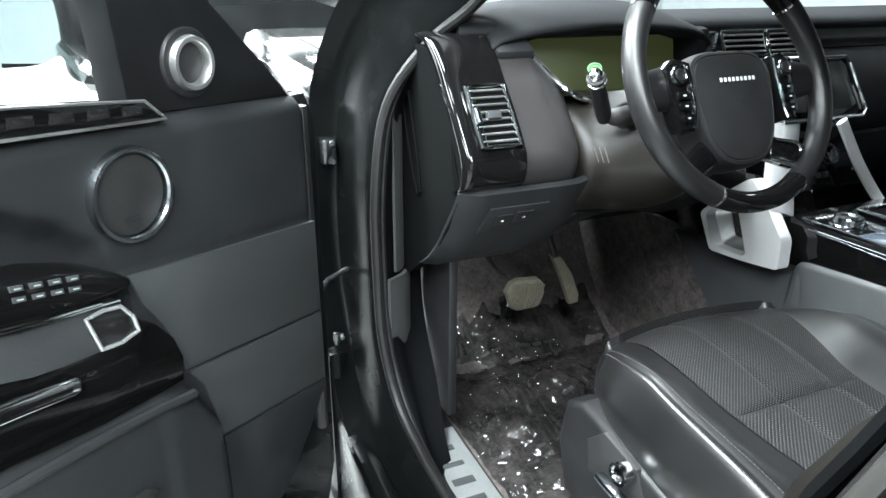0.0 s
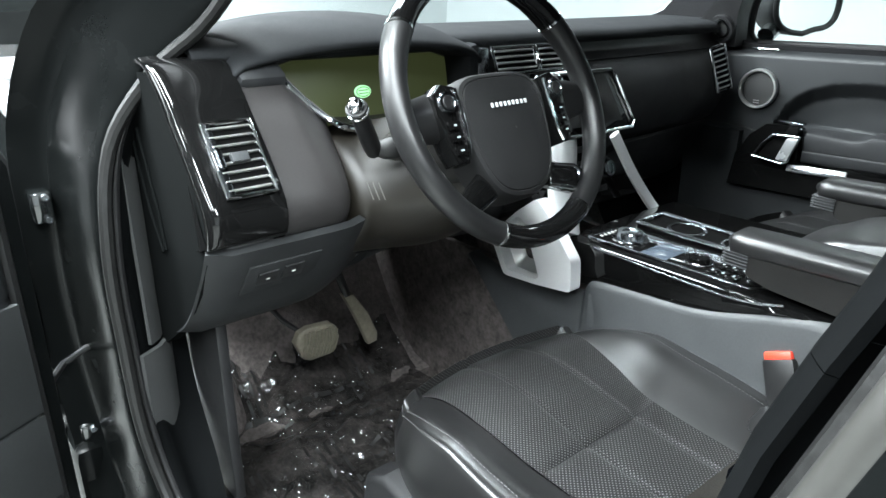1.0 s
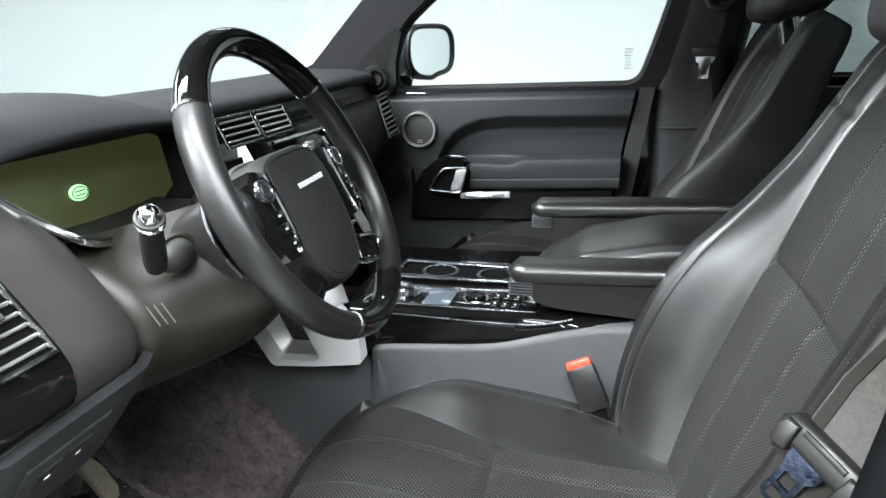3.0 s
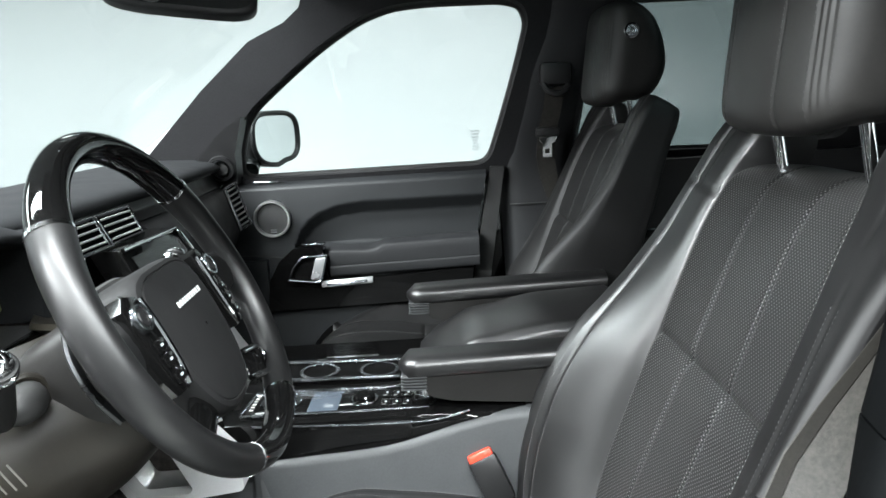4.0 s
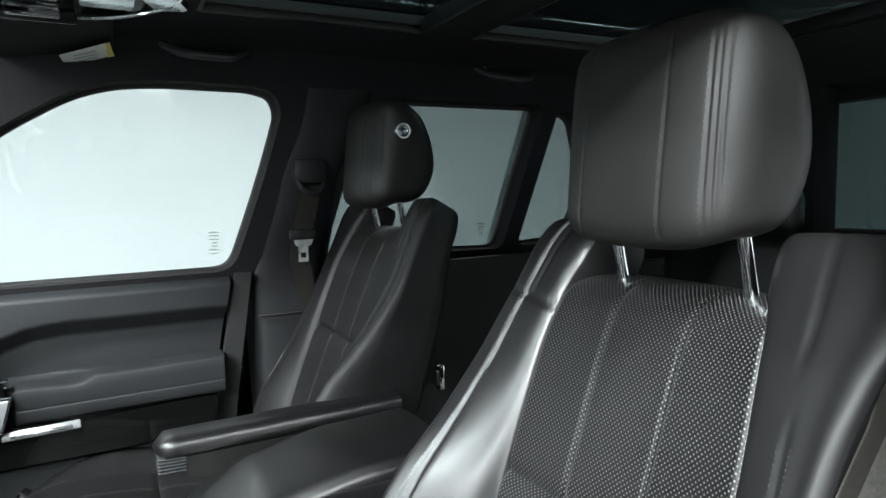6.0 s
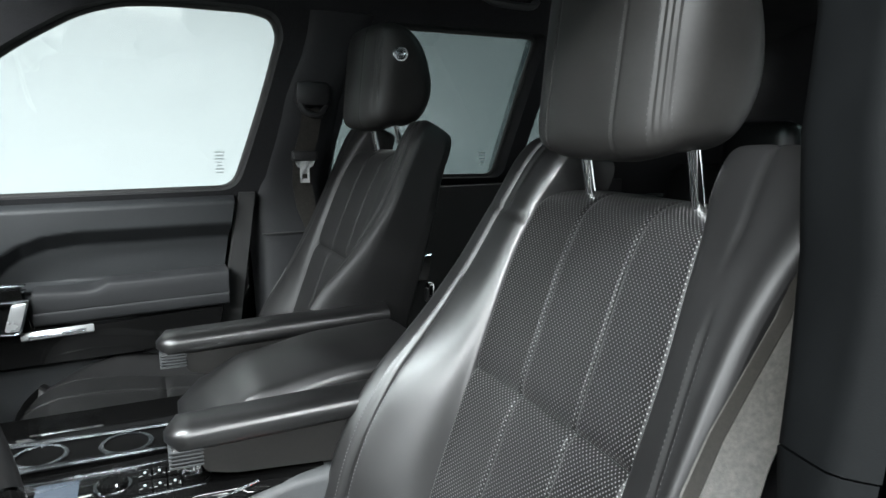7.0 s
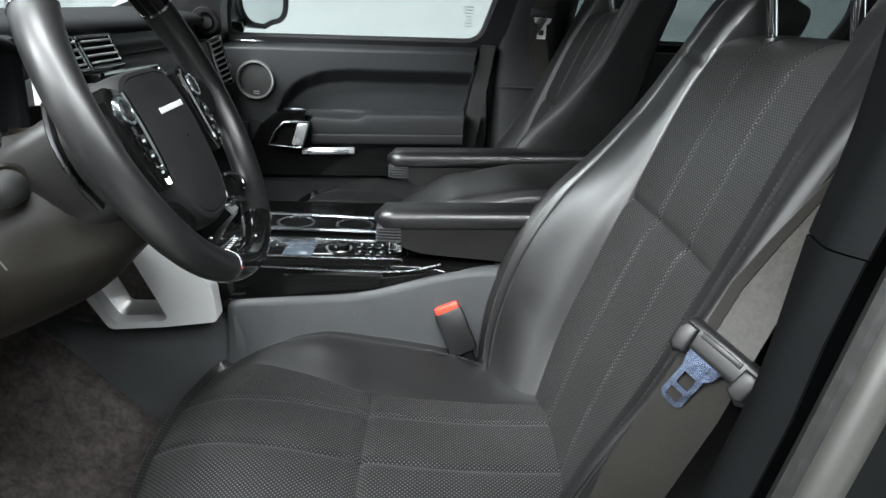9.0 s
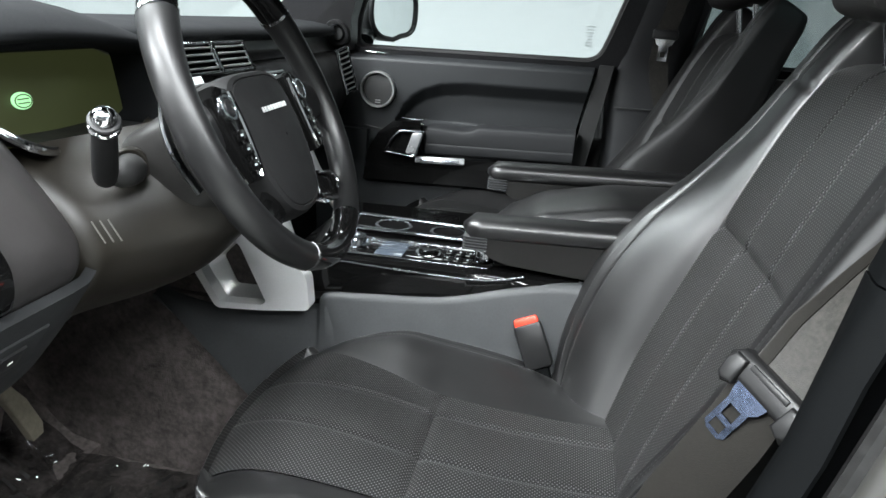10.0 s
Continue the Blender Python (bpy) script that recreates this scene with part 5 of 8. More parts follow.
        lp = [pl(-w / 2, -h / 2, 0.004), pl(w / 2, -h / 2, 0.004), pl(w / 2, h / 2, 0.004), pl(-w / 2, h / 2, 0.004)]
        fine = [lp[i].lerp(lp[(i + 1) % 4], q / 6) for i in range(4) for q in range(6)]
        part("vent_frame", tube(fine, 0.0032, 8, closed=True, up=nrm), chrome, v, "thin chrome vent frame")
        for i in range(nslat):
            b = -h / 2 + h * (i + 0.7) / (nslat + 0.4)
            part("slat", box(pl(0, b, 0.0045), (w - 0.008, 0.0034, 0.006), 0.001, Matrix((ax, ay, nrm)).transposed(), 1), satin, v, "silver-edged vent slat")
        return v, pl

    o = Vector((-0.6335, -0.741, 1.1435))
    ax = Vector((0, 1, 0))
    ay = Vector((-0.64, 0, 0.77)).normalized()
    v, pl = vent(o + ax.cross(ay) * 0.004, ax, ay, 0.068, 0.108, 8, 0)
    part("side_bezel", slab([(-0.034, -0.054), (-0.022, -0.054), (-0.022, 0.054), (-0.034, 0.054)], lambda a, b, c: pl(a, b, c + 0.007), 0.006, 0.002), steel, v, "metal strip beside the slats")
    part("vent_tab", slab([(-0.012, -0.008), (0.012, -0.008), (0.012, 0.006), (-0.012, 0.006)], lambda a, b, c: pl(a, b, c + 0.013), 0.01, 0.002), plastic_grey, v)
    part("thumb_wheel", tube([pl(-0.027, -0.014, 0.008), pl(-0.027, 0.012, 0.008)], 0.006, 10), steel, v)
    for y0, y1 in ((-0.195, -0.085), (-0.075, 0.035)):
        vent(Vector((-0.722, (y0 + y1) / 2, 1.231)), Vector((0, 1, 0)), Vector((-0.42, 0, 0.9)).normalized(), y1 - y0, 0.05, 4, 0)
    part("vent_bezel", box((-0.735, -0.215, 1.231), (0.02, 0.03, 0.05), 0.006), steel, t, "metal bezel beside the vents")
    # slim vent at the passenger end, in the corner by the door
    top, low = Vector((-0.738, 0.612, 1.225)), Vector((-0.716, 0.648, 1.108))
    ayp = (top - low).normalized()
    axp = Vector((0.55, 0.83, 0.0))
    axp = (axp - ayp * axp.dot(ayp)).normalized()
    pv, pp = vent((top + low) / 2 + axp.cross(ayp) * 0.004, axp, ayp, 0.040, 0.12, 8, 0, label="slim chrome-edged passenger vent")
    part("side_bezel", slab([(-0.022, -0.06), (-0.013, -0.06), (-0.013, 0.06), (-0.022, 0.06)], lambda a, b, c: pp(a, b, c + 0.008), 0.006, 0.002), chrome, pv, "chrome strip beside the slats")
    # centre stack: screen, controls and the two metal legs
    scr = part("touch_screen", slab([(-0.105, 1.088), (0.128, 1.088), (0.135, 1.10), (0.112, 1.198), (0.105, 1.204), (-0.105, 1.204)], lambda a, b, c: Vector((-0.655 - (b - 1.145) * 0.5 + c, a, b)), 0.05, 0.004), piano, t, "gloss black touch screen housing")
    part("display", slab([(-0.085, 1.105), (0.10, 1.105), (0.085, 1.19), (-0.085, 1.19)], lambda a, b, c: Vector((-0.6525 - (b - 1.145) * 0.5 + c, a, b)), 0.001, 0), dark_glow_off, scr, "dark switched-off display")
    lp = [Vector((-0.652 - (b - 1.145) * 0.5, a, b)) for a, b in ((-0.1, 1.204), (0.106, 1.202), (0.116, 1.19), (0.134, 1.102), (0.124, 1.09), (-0.1, 1.09))]
    part("screen_frame", tube(lp, 0.004, 8), chrome, scr, "chrome screen frame")
    part("control_panel", slab([(-0.09, 0.94), (0.16, 0.94), (0.115, 1.085), (-0.09, 1.085)], lambda a, b, c: Vector((-0.63 - (b - 1.0) * 0.25 + c, a, b)), 0.08, 0.004), piano, t, "gloss black climate panel")
    cpl = lambda a, b, c: Vector((-0.629 - (b - 1.0) * 0.25 + c, a, b))
    for y, z in ((0.055, 1.012), (-0.03, 1.012)):
        part("climate_knob", knob(lambda a, b, c: cpl(y + a, z + b, c), 0.017, 0.016), steel, t, "metal climate knob")
        part("knob_ring", disc_ring(lambda a, b, c: cpl(y + a, z + b, c), 0.017, 0.022, 0.003, 0.004, 28), plastic_grey, t)
    for i in range(4):
        part("climate_key", slab([(0.0 + 0.022 * i - 0.03, 1.05), (0.018 + 0.022 * i - 0.03, 1.05), (0.018 + 0.022 * i - 0.03, 1.062), (0.0 + 0.022 * i - 0.03, 1.062)], lambda a, b, c: cpl(a, b, c + 0.003), 0.004, 0.001), plastic_grey, t)
        part("climate_key", slab([(0.0 + 0.022 * i - 0.03, 0.965), (0.018 + 0.022 * i - 0.03, 0.965), (0.018 + 0.022 * i - 0.03, 0.977), (0.0 + 0.022 * i - 0.03, 0.977)], lambda a, b, c: cpl(a, b, c + 0.003), 0.004, 0.001), plastic_grey, t)
    part("warning_light", box(cpl(-0.06, 1.03, 0.002), (0.004, 0.012, 0.004), 0.001), red_glow, t)
    leg = [Vector((-0.61, 0.045, 1.085)), Vector((-0.595, 0.10, 1.0)), Vector((-0.58, 0.15, 0.935)), Vector((-0.56, 0.165, 0.905))]
    part("console_leg", tube(spline(leg, 14), [0.013] * 14, 10, flat=0.55, up=(1, 0, 0)), silver, t, "satin metal console leg")
    part("kick_side", box((-0.92, -0.74, 0.66), (0.30, 0.02, 0.36), 0.004), plastic, t)


dashboard()


# ---- centre console ----


def console():
    t = thing("center_console", (-0.3, 0.05, 0.42), "dark centre console with gloss black sides and chrome-framed controls", "console")
    # grey side wall
    def wall(y, sg, name):
        top = [(-0.815, 0.812), (-0.78, 0.808), (-0.70, 0.80), (-0.62, 0.805), (-0.51, 0.822), (-0.495, 0.850), (-0.41, 0.862), (-0.28, 0.877), (-0.15, 0.917), (-0.07, 0.932), (0.10, 0.94), (0.35, 0.94)]
        tops = spline([(x, z, 0) for x, z in top], 50)
        rows = []
        for p in tops:
            bot = min(p.y - 0.004, max(0.42, 0.69 - 1.0 * (p.x + 0.69)))
            rows.append([Vector((p.x, y + sg * o, p.y + (bot - p.y) * k)) for k, o in ((0.0, 0.022), (0.005, 0.008), (0.03, 0.0), (0.35, -0.008), (0.7, -0.012), (1.0, -0.018))])
        bm = sheet(rows)
        bmesh.ops.recalc_face_normals(bm, faces=bm.faces)
        bmesh.ops.solidify(bm, geom=bm.faces[:], thickness=0.01)
        return part(name, bm, plastic_grey, t, "grey soft console side", 60)
    for y in (-0.128, 0.228):
        part("tunnel_carpet", box((-0.75, y, 0.60), (1.0, 0.02, 0.42), 0.008), carpet, t, "brown-grey carpeted tunnel side")
    wall(-0.142, 1, "side_panel")
    wall(0.242, -1, "side_panel")
    # gloss black upper body
    rows = []
    for j in range(25):
        s = j / 24
        x = -0.56 + 0.50 * s
        zb = ease([(-0.56, 0.84), (-0.41, 0.858), (-0.28, 0.872), (-0.15, 0.912), (-0.06, 0.925)], x)
        zt = 0.921 + 0.012 * s
        rows.append([Vector((x, a, z)) for a, z in ((-0.128, zb - 0.01), (-0.134, zb + (zt - zb) * 0.4), (-0.130, zt - 0.006), (-0.122, zt), (0.05, zt + 0.002), (0.222, zt), (0.230, zt - 0.006), (0.234, zb + (zt - zb) * 0.4), (0.228, zb - 0.01))])
    bm = sheet(rows, caps=True)
    bmesh.ops.recalc_face_normals(bm, faces=bm.faces)
    part("gloss_body", bm, piano, t, "gloss black console body", 40)
    # chrome-edged control strip
    z = 0.9285
    pn = [(-0.52, -0.122), (-0.215, -0.108), (-0.205, -0.09), (-0.215, -0.02), (-0.515, -0.03)]
    strip = part("control_strip", slab(pn, lambda a, b, c: Vector((a, b, z + c)), 0.008, 0.001), piano, t, "gloss black control strip")
    lp = [Vector((a, b, z)) for a, b in pn]
    part("strip_trim", tube([lp[i].lerp(lp[(i + 1) % 5], q / 4) for i in range(5) for q in range(4)], 0.0024, 8, closed=True), steel, strip, "chrome strip edge")
    part("edge_trim", tube(spline([(-0.50, -0.131, 0.914), (-0.36, -0.131, 0.913), (-0.24, -0.133, 0.915), (-0.19, -0.135, 0.922), (-0.150, -0.136, 0.934)], 20), 0.0018, 8), steel, t, "chrome edge line")
    dial = lambda a, b, c: Vector((-0.465 + a, -0.072 + b, z + c))
    part("gear_dial", knob(dial, 0.026, 0.016, 36), steel, strip, "round metal gear dial")
    part("dial_ring", disc_ring(dial, 0.027, 0.034, 0.003, 0.003, 36), chrome, strip)
    part("plate", slab([(-0.415, -0.112), (-0.365, -0.110), (-0.365, -0.035), (-0.415, -0.035)], lambda a, b, c: Vector((a, b, z + 0.001 + c)), 0.003, 0.001), blue_display, strip, "small bluish display")
    d2 = lambda a, b, c: Vector((-0.325 + a, -0.070 + b, z + c))
    part("terrain_dial", knob(d2, 0.018, 0.010, 32), piano, strip)
    part("dial_ring", disc_ring(d2, 0.019, 0.024, 0.003, 0.003, 32), chrome, strip)
    for i in range(3):
        for j in range(2):
            part("key", box((-0.287 + 0.018 * i, -0.093 + 0.036 * j, z + 0.002), (0.016, 0.030, 0.004), 0.001), piano, strip)
            part("key_mark", box((-0.287 + 0.018 * i, -0.093 + 0.036 * j, z + 0.0052), (0.003, 0.005, 0.0006), 0), print_grey, strip)
    part("volume_dial", knob(lambda a, b, c: Vector((-0.228 + a, -0.064 + b, z + c)), 0.017, 0.018, 28), chrome, strip, "bright chrome rotary dial")
    for i in range(6):
        part("mark", box((-0.508, -0.10 + 0.011 * i, z + 0.0008), (0.006, 0.004, 0.0006), 0), paper, strip)
    # cup holder tray with chrome rim
    tray = [(-0.50, 0.0), (-0.24, 0.005), (-0.235, 0.085), (-0.50, 0.085)]
    lp = [Vector((a, b, 0.937)) for a, b in tray]
    # tray is flat; the shade of its depth is put into the colour
    tr = part("cup_tray", slab(tray, lambda a, b, c: Vector((a, b, 0.9335 + c)), 0.008, 0.001), recess_shade, t, "flat cup holder tray, black in place of its shaded depth")
    part("tray_rim", tube([lp[i].lerp(lp[(i + 1) % 4], q / 4) for i in range(4) for q in range(4)], 0.0045, 8, closed=True), steel, tr, "chrome tray rim")
    for x in (-0.42, -0.31):
        part("cup_ring", disc_ring(lambda a, b, c: Vector((x + a, 0.045 + b, 0.934 + c)), 0.030, 0.037, 0.002, 0.002, 32), steel, tr)
    # padded lid between the armrests
    rows = []
    for j in range(21):
        s = j / 20
        x = -0.235 + 0.36 * s
        zt = ease([(-0.235, 0.955), (-0.20, 0.99), (-0.13, 1.025), (0.0, 1.05), (0.13, 1.058)], x)
        rows.append([Vector((x, a, zz)) for a, zz in ((-0.055, 0.925), (-0.058, zt - 0.035), (-0.05, zt - 0.012), (-0.03, zt - 0.002), (0.05, zt + 0.004), (0.13, zt - 0.002), (0.15, zt - 0.012), (0.158, zt - 0.035), (0.155, 0.925))])
    rows = [[p for p in spline(r, 36)] for r in rows]
    bm = sheet(rows, caps=True)
    bmesh.ops.recalc_face_normals(bm, faces=bm.faces)
    part("console_lid", bm, leather, t, "padded black leather console lid", 60)
    part("lid_side", slab(rounded([(-0.105, 0.990), (-0.055, 1.012), (0.02, 1.022), (0.06, 1.022), (0.06, 0.95), (-0.10, 0.95)], 0.008, 4), lambda a, b, c: Vector((a, -0.058 - c, b)), -0.006, 0.0), plastic_grey, t, "pale grey flank under the lid")
    part("rear_box", box((0.12, 0.05, 0.70), (0.42, 0.20, 0.50), 0.02), plastic, t)
    # metal bracket with its window on the driver's side
    outer = rounded([(-0.722, 0.884), (-0.690, 0.920), (-0.655, 0.955), (-0.61, 0.99), (-0.575, 0.965), (-0.545, 0.930), (-0.510, 0.893), (-0.503, 0.836), (-0.590, 0.823), (-0.676, 0.815)], 0.010, 5)
    rim = rounded([(-0.707, 0.886), (-0.656, 0.944), (-0.634, 0.938), (-0.583, 0.840), (-0.590, 0.833), (-0.668, 0.827)], 0.010, 5)
    inner = rounded([(-0.684, 0.896), (-0.652, 0.930), (-0.642, 0.926), (-0.603, 0.856), (-0.608, 0.848), (-0.658, 0.846)], 0.007, 5)
    bp = lambda a, b, c: Vector((a, -0.158 - c - (b - 0.81) * -0.06, b))
    br = part("side_bracket", slab(outer, bp, -0.028, 0.0, holes=(rim,)), silver, t, "satin aluminium side bracket with a window")
    rows = [[bp(*p, 0.0), bp(*p, 0.0012), bp(p[0] * 0.8 + q[0] * 0.2, p[1] * 0.8 + q[1] * 0.2, -0.002), bp(*q, -0.018), bp(*q, -0.026)] for p, q in zip(rim + rim[:1], inner + inner[:1])]
    bm = sheet(rows)
    bmesh.ops.recalc_face_normals(bm, faces=bm.faces)
    part("bracket_bevel", bm, satin, br, "bright bevelled window edge", 25)
    part("bracket_back", slab(inner, lambda a, b, c: bp(a, b, c - 0.024), -0.004, 0), carpet, br)
    leg = spline([(-0.56, -0.142, 0.925), (-0.60, -0.115, 1.0), (-0.63, -0.085, 1.06), (-0.645, -0.075, 1.09)], 12)
    part("console_leg", tube(leg, 0.043, 12, flat=0.34, up=(1, 0, 0)), silver, t, "broad satin metal console leg")


console()


def armrest(yc, sg, dz, label):
    t = thing("armrest", (-0.1, yc, 0.95), label, "armrest", "front armrests")
    rows = []
    for j in range(25):
        s = j / 24
        x = -0.262 + 0.40 * s
        e = min(1.0, (s / 0.05)) if s < 0.05 else 1.0
        e = math.sqrt(max(0, 1 - (1 - e) ** 2)) * 0.75 + 0.25
        zc = 1.0 + 0.018 * s + dz
        hw, hh = 0.036 * e, 0.019 * e
        rows.append([Vector((x, yc + abs(math.cos(k)) ** 0.7 * (1 if math.cos(k) > 0 else -1) * hw, zc + abs(math.sin(k)) ** 0.7 * (1 if math.sin(k) > 0 else -1) * hh)) for k in [2 * math.pi * i / 28 for i in range(28)]])
    bm = sheet(rows, closed=True, caps=True)
    bmesh.ops.recalc_face_normals(bm, faces=bm.faces)
    part("pad", bm, leather, t, "padded black leather arm pad", 60)
    side = [(-0.222, 1.004), (-0.218, 0.958), (-0.18, 0.948), (0.0, 0.938), (0.14, 0.93), (0.14, 1.02), (0.0, 1.014)]
    part("under_cover", slab(rounded(side, 0.012, 4), lambda a, b, c: Vector((a, yc + 0.030 - c, b + dz)), -0.06, 0.0), matte_leather, t, "matte black leather arm side", 60)
    # adjuster under the front end, with fine ribs across it
    kc = Vector((-0.236, yc - 0.004, 0.979 + dz))
    aw = part("adjuster_wheel", box(kc, (0.040, 0.056, 0.028), 0.007, None, 3), plastic, t, "black ribbed adjuster")
    for i in range(5):
        part("rib", box(kc + Vector((-0.001, 0.0, -0.0100 + 0.0050 * i)), (0.041, 0.0595, 0.0024), 0.0009), plastic_grey, aw)


armrest(-0.100, -1, 0.0, "black leather driver armrest with a ribbed adjuster")
armrest(0.195, 1, 0.033, "black leather passenger armrest with a ribbed adjuster")


# ---- passenger door ----


def passenger_door():
    t = thing("door_2", (-0.4, 0.75, 0.45), "closed passenger door with dark grey trim, gloss black band and chrome handle", "door", kind="structure")
    # upper trim with the scooped arm hollow
    rows = []
    nx, nz = 120, 60
    for j in range(nz + 1):
        z = 0.93 + (1.236 - 0.93) * j / nz
        row = []
        for i in range(nx + 1):
            x = -0.80 + (0.80 - 0.058 - 0.16 * (1.236 - z)) * i / nx
            top = 1.218 + 0.02 * (x + 0.75) / 0.7
            zz = 0.93 + (top - 0.93) * j / nz
            # hollow: starts by the speaker and runs to the rear
            edge = ease([(-0.62, 0.95), (-0.612, 1.0), (-0.598, 1.045), (-0.578, 1.085), (-0.55, 1.113), (-0.52, 1.131), (-0.47, 1.147), (-0.40, 1.155), (-0.05, 1.162)], x) if x > -0.62 else 0.9
            y = 0.728
            if x > -0.62:
                d = edge - zz
                if d > 0 and zz > 1.035:
                    y += 0.035 * min(1.0, d / 0.035)
                elif d > 0:
                    y += 0.035 * max(0.0, 1 - (1.035 - zz) / 0.012) - 0.020 * min(1.0, (1.035 - zz) / 0.02)
            if j > nz - 5:
                q = (j - nz + 5) / 5
                y += 0.10 * q * q
            row.append(Vector((x, y, zz)))
        rows.append(row)
    bm = sheet(rows)
    bmesh.ops.recalc_face_normals(bm, faces=bm.faces)
    bmesh.ops.solidify(bm, geom=bm.faces[:], thickness=0.012)
    part("trim_panel", bm, door_skin, t, "dark grey grained door trim", 40)
    # gloss black band and lower trim
    band = [(-0.68, 0.86), (-0.67, 0.945), (-0.64, 1.0), (-0.60, 1.035), (-0.52, 1.04), (-0.505, 0.95), (-0.40, 0.945), (-0.14, 0.962), (-0.105, 0.962), (-0.115, 0.90), (-0.3, 0.875)]
    part("gloss_band", slab(band, lambda a, b, c: Vector((a, 0.712 - c, b)), -0.03, 0.0), piano, t, "gloss black door band")
    low = [(-0.82, 0.45), (-0.84, 0.95), (-0.80, 1.0), (-0.68, 1.0), (-0.68, 0.875), (-0.3, 0.885), (-0.11, 0.90), (-0.16, 0.45)]
    part("lower_trim", slab(low, lambda a, b, c: Vector((a, 0.735 - c, b)), -0.03, 0.0), door_skin, t, "dark grey lower door trim")
    part("seam", tube([Vector((-0.82, 0.729, 1.012)), Vector((-0.70, 0.727, 1.010)), Vector((-0.62, 0.727, 1.0))], 0.0018, 6), rubber, t)
    # arm pad
    rows = []
    for i in range(21):
        s = i / 20
        x = -0.50 + 0.425 * s - 0.012 * max(0, s - 0.97) / 0.03
        z0 = 0.948 + 0.018 * s
        zt = ease([(-0.50, 1.03), (-0.38, 1.028), (-0.355, 1.043), (-0.06, 1.055)], x)
        rows.append([Vector((x, yy, zz)) for yy, zz in ((0.725, z0), (0.695, z0 + 0.003), (0.689, z0 + 0.010), (0.688, z0 + 0.030), (0.690, z0 + 0.034), (0.688, z0 + 0.038), (0.689, zt - 0.012), (0.694, zt - 0.004), (0.712, zt), (0.745, zt + 0.002))])
    rows = [spline(r, 20) for r in rows]
    bm = sheet(rows, caps=False)
    bmesh.ops.recalc_face_normals(bm, faces=bm.faces)
    bmesh.ops.solidify(bm, geom=bm.faces[:], thickness=0.006)
    part("arm_pad", bm, dash_skin, t, "dark padded door armrest", 50)
    # speaker
    sp = lambda a, b, c: Vector((-0.658 + a, 0.722 - c, 1.115 + b))
    part("speaker_ring", disc_ring(sp, 0.0445, 0.0515, 0.006, 0.009, 48), satin, t, "bright metal speaker ring")
    part("speaker_grille", disc(sp, 0.0435, 0.003, 40), grille, t, "black speaker mesh")
    for k in range(2):
        part("speaker_mark", box(Vector((-0.655, 0.716, 1.079 + 0.006 * k)), (0.016, 0.001, 0.0022), 0), satin, t)
    # handle with chrome frame, pull strip and switches
    hp = lambda a, b, c: Vector((a, 0.676 - c + (b - 0.98) * 0.20, b))
    fr = [(-0.614, 0.951), (-0.60, 0.985), (-0.575, 1.012), (-0.505, 1.016), (-0.522, 0.95), (-0.535, 0.945)]
    hole = [(-0.606, 0.957), (-0.592, 0.987), (-0.572, 1.007), (-0.536, 1.008), (-0.550, 0.956)]
    h = part("handle_frame", slab(fr, hp, -0.007, 0.0, holes=(hole,)), piano, t, "chrome-rimmed door handle frame")
    part("frame_rim", tube([hp(*fr[i], 0.0065).lerp(hp(*fr[(i + 1) % 6], 0.0065), q / 4) for i in range(6) for q in range(4)], 0.0021, 10, closed=True, up=(0, 1, 0)), steel, h, "thin chrome rim")
    part("handle_bar", slab(rounded([(-0.552, 0.953), (-0.537, 1.010), (-0.508, 1.012), (-0.524, 0.952)], 0.005, 4), lambda a, b, c: hp(a, b, c + 0.0110), 0.006, 0.0015), handle_silver, h, "soft silver pull of the handle")
    part("handle_cup", slab(hole, lambda a, b, c: hp(a, b, c - 0.004), -0.004, 0), piano, h)
    part("pull_strip", box(Vector((-0.455, 0.683, 0.937)), (0.145, 0.014, 0.019), 0.004, Matrix.Rotation(-0.06, 3, "Y") @ Matrix.Rotation(-0.35, 3, "X")), handle_silver, t, "chrome pull strip")
    part("strip_inlay", box(Vector((-0.455, 0.6752, 0.9375)), (0.112, 0.003, 0.007), 0.001, Matrix.Rotation(-0.06, 3, "Y") @ Matrix.Rotation(-0.35, 3, "X")), steel, t)
    part("under_strip", box(Vector((-0.30, 0.703, 0.941)), (0.18, 0.006, 0.006), 0.002), chrome, t)
    for i in range(2):
        part("memory_key", box(Vector((-0.545, 0.705, 1.032 + 0.012 * i)), (0.065, 0.02, 0.006), 0.002), steel, t, "chrome-edged switch")
    part("lock_plate", box(Vector((-0.675, 0.765, 1.214)), (0.075, 0.02, 0.004), 0.0015), chrome, t, "small chrome plate on the door top")
    part("door_edge", slab([(-0.15, 0.5), (-0.10, 0.5), (-0.050, 0.95), (-0.010, 1.235), (-0.048, 1.235), (-0.095, 0.95)], lambda a, b, c: Vector((a, 0.775 - c, b)), -0.035, 0.0), rubber, t, "black rubber door edge")


passenger_door()


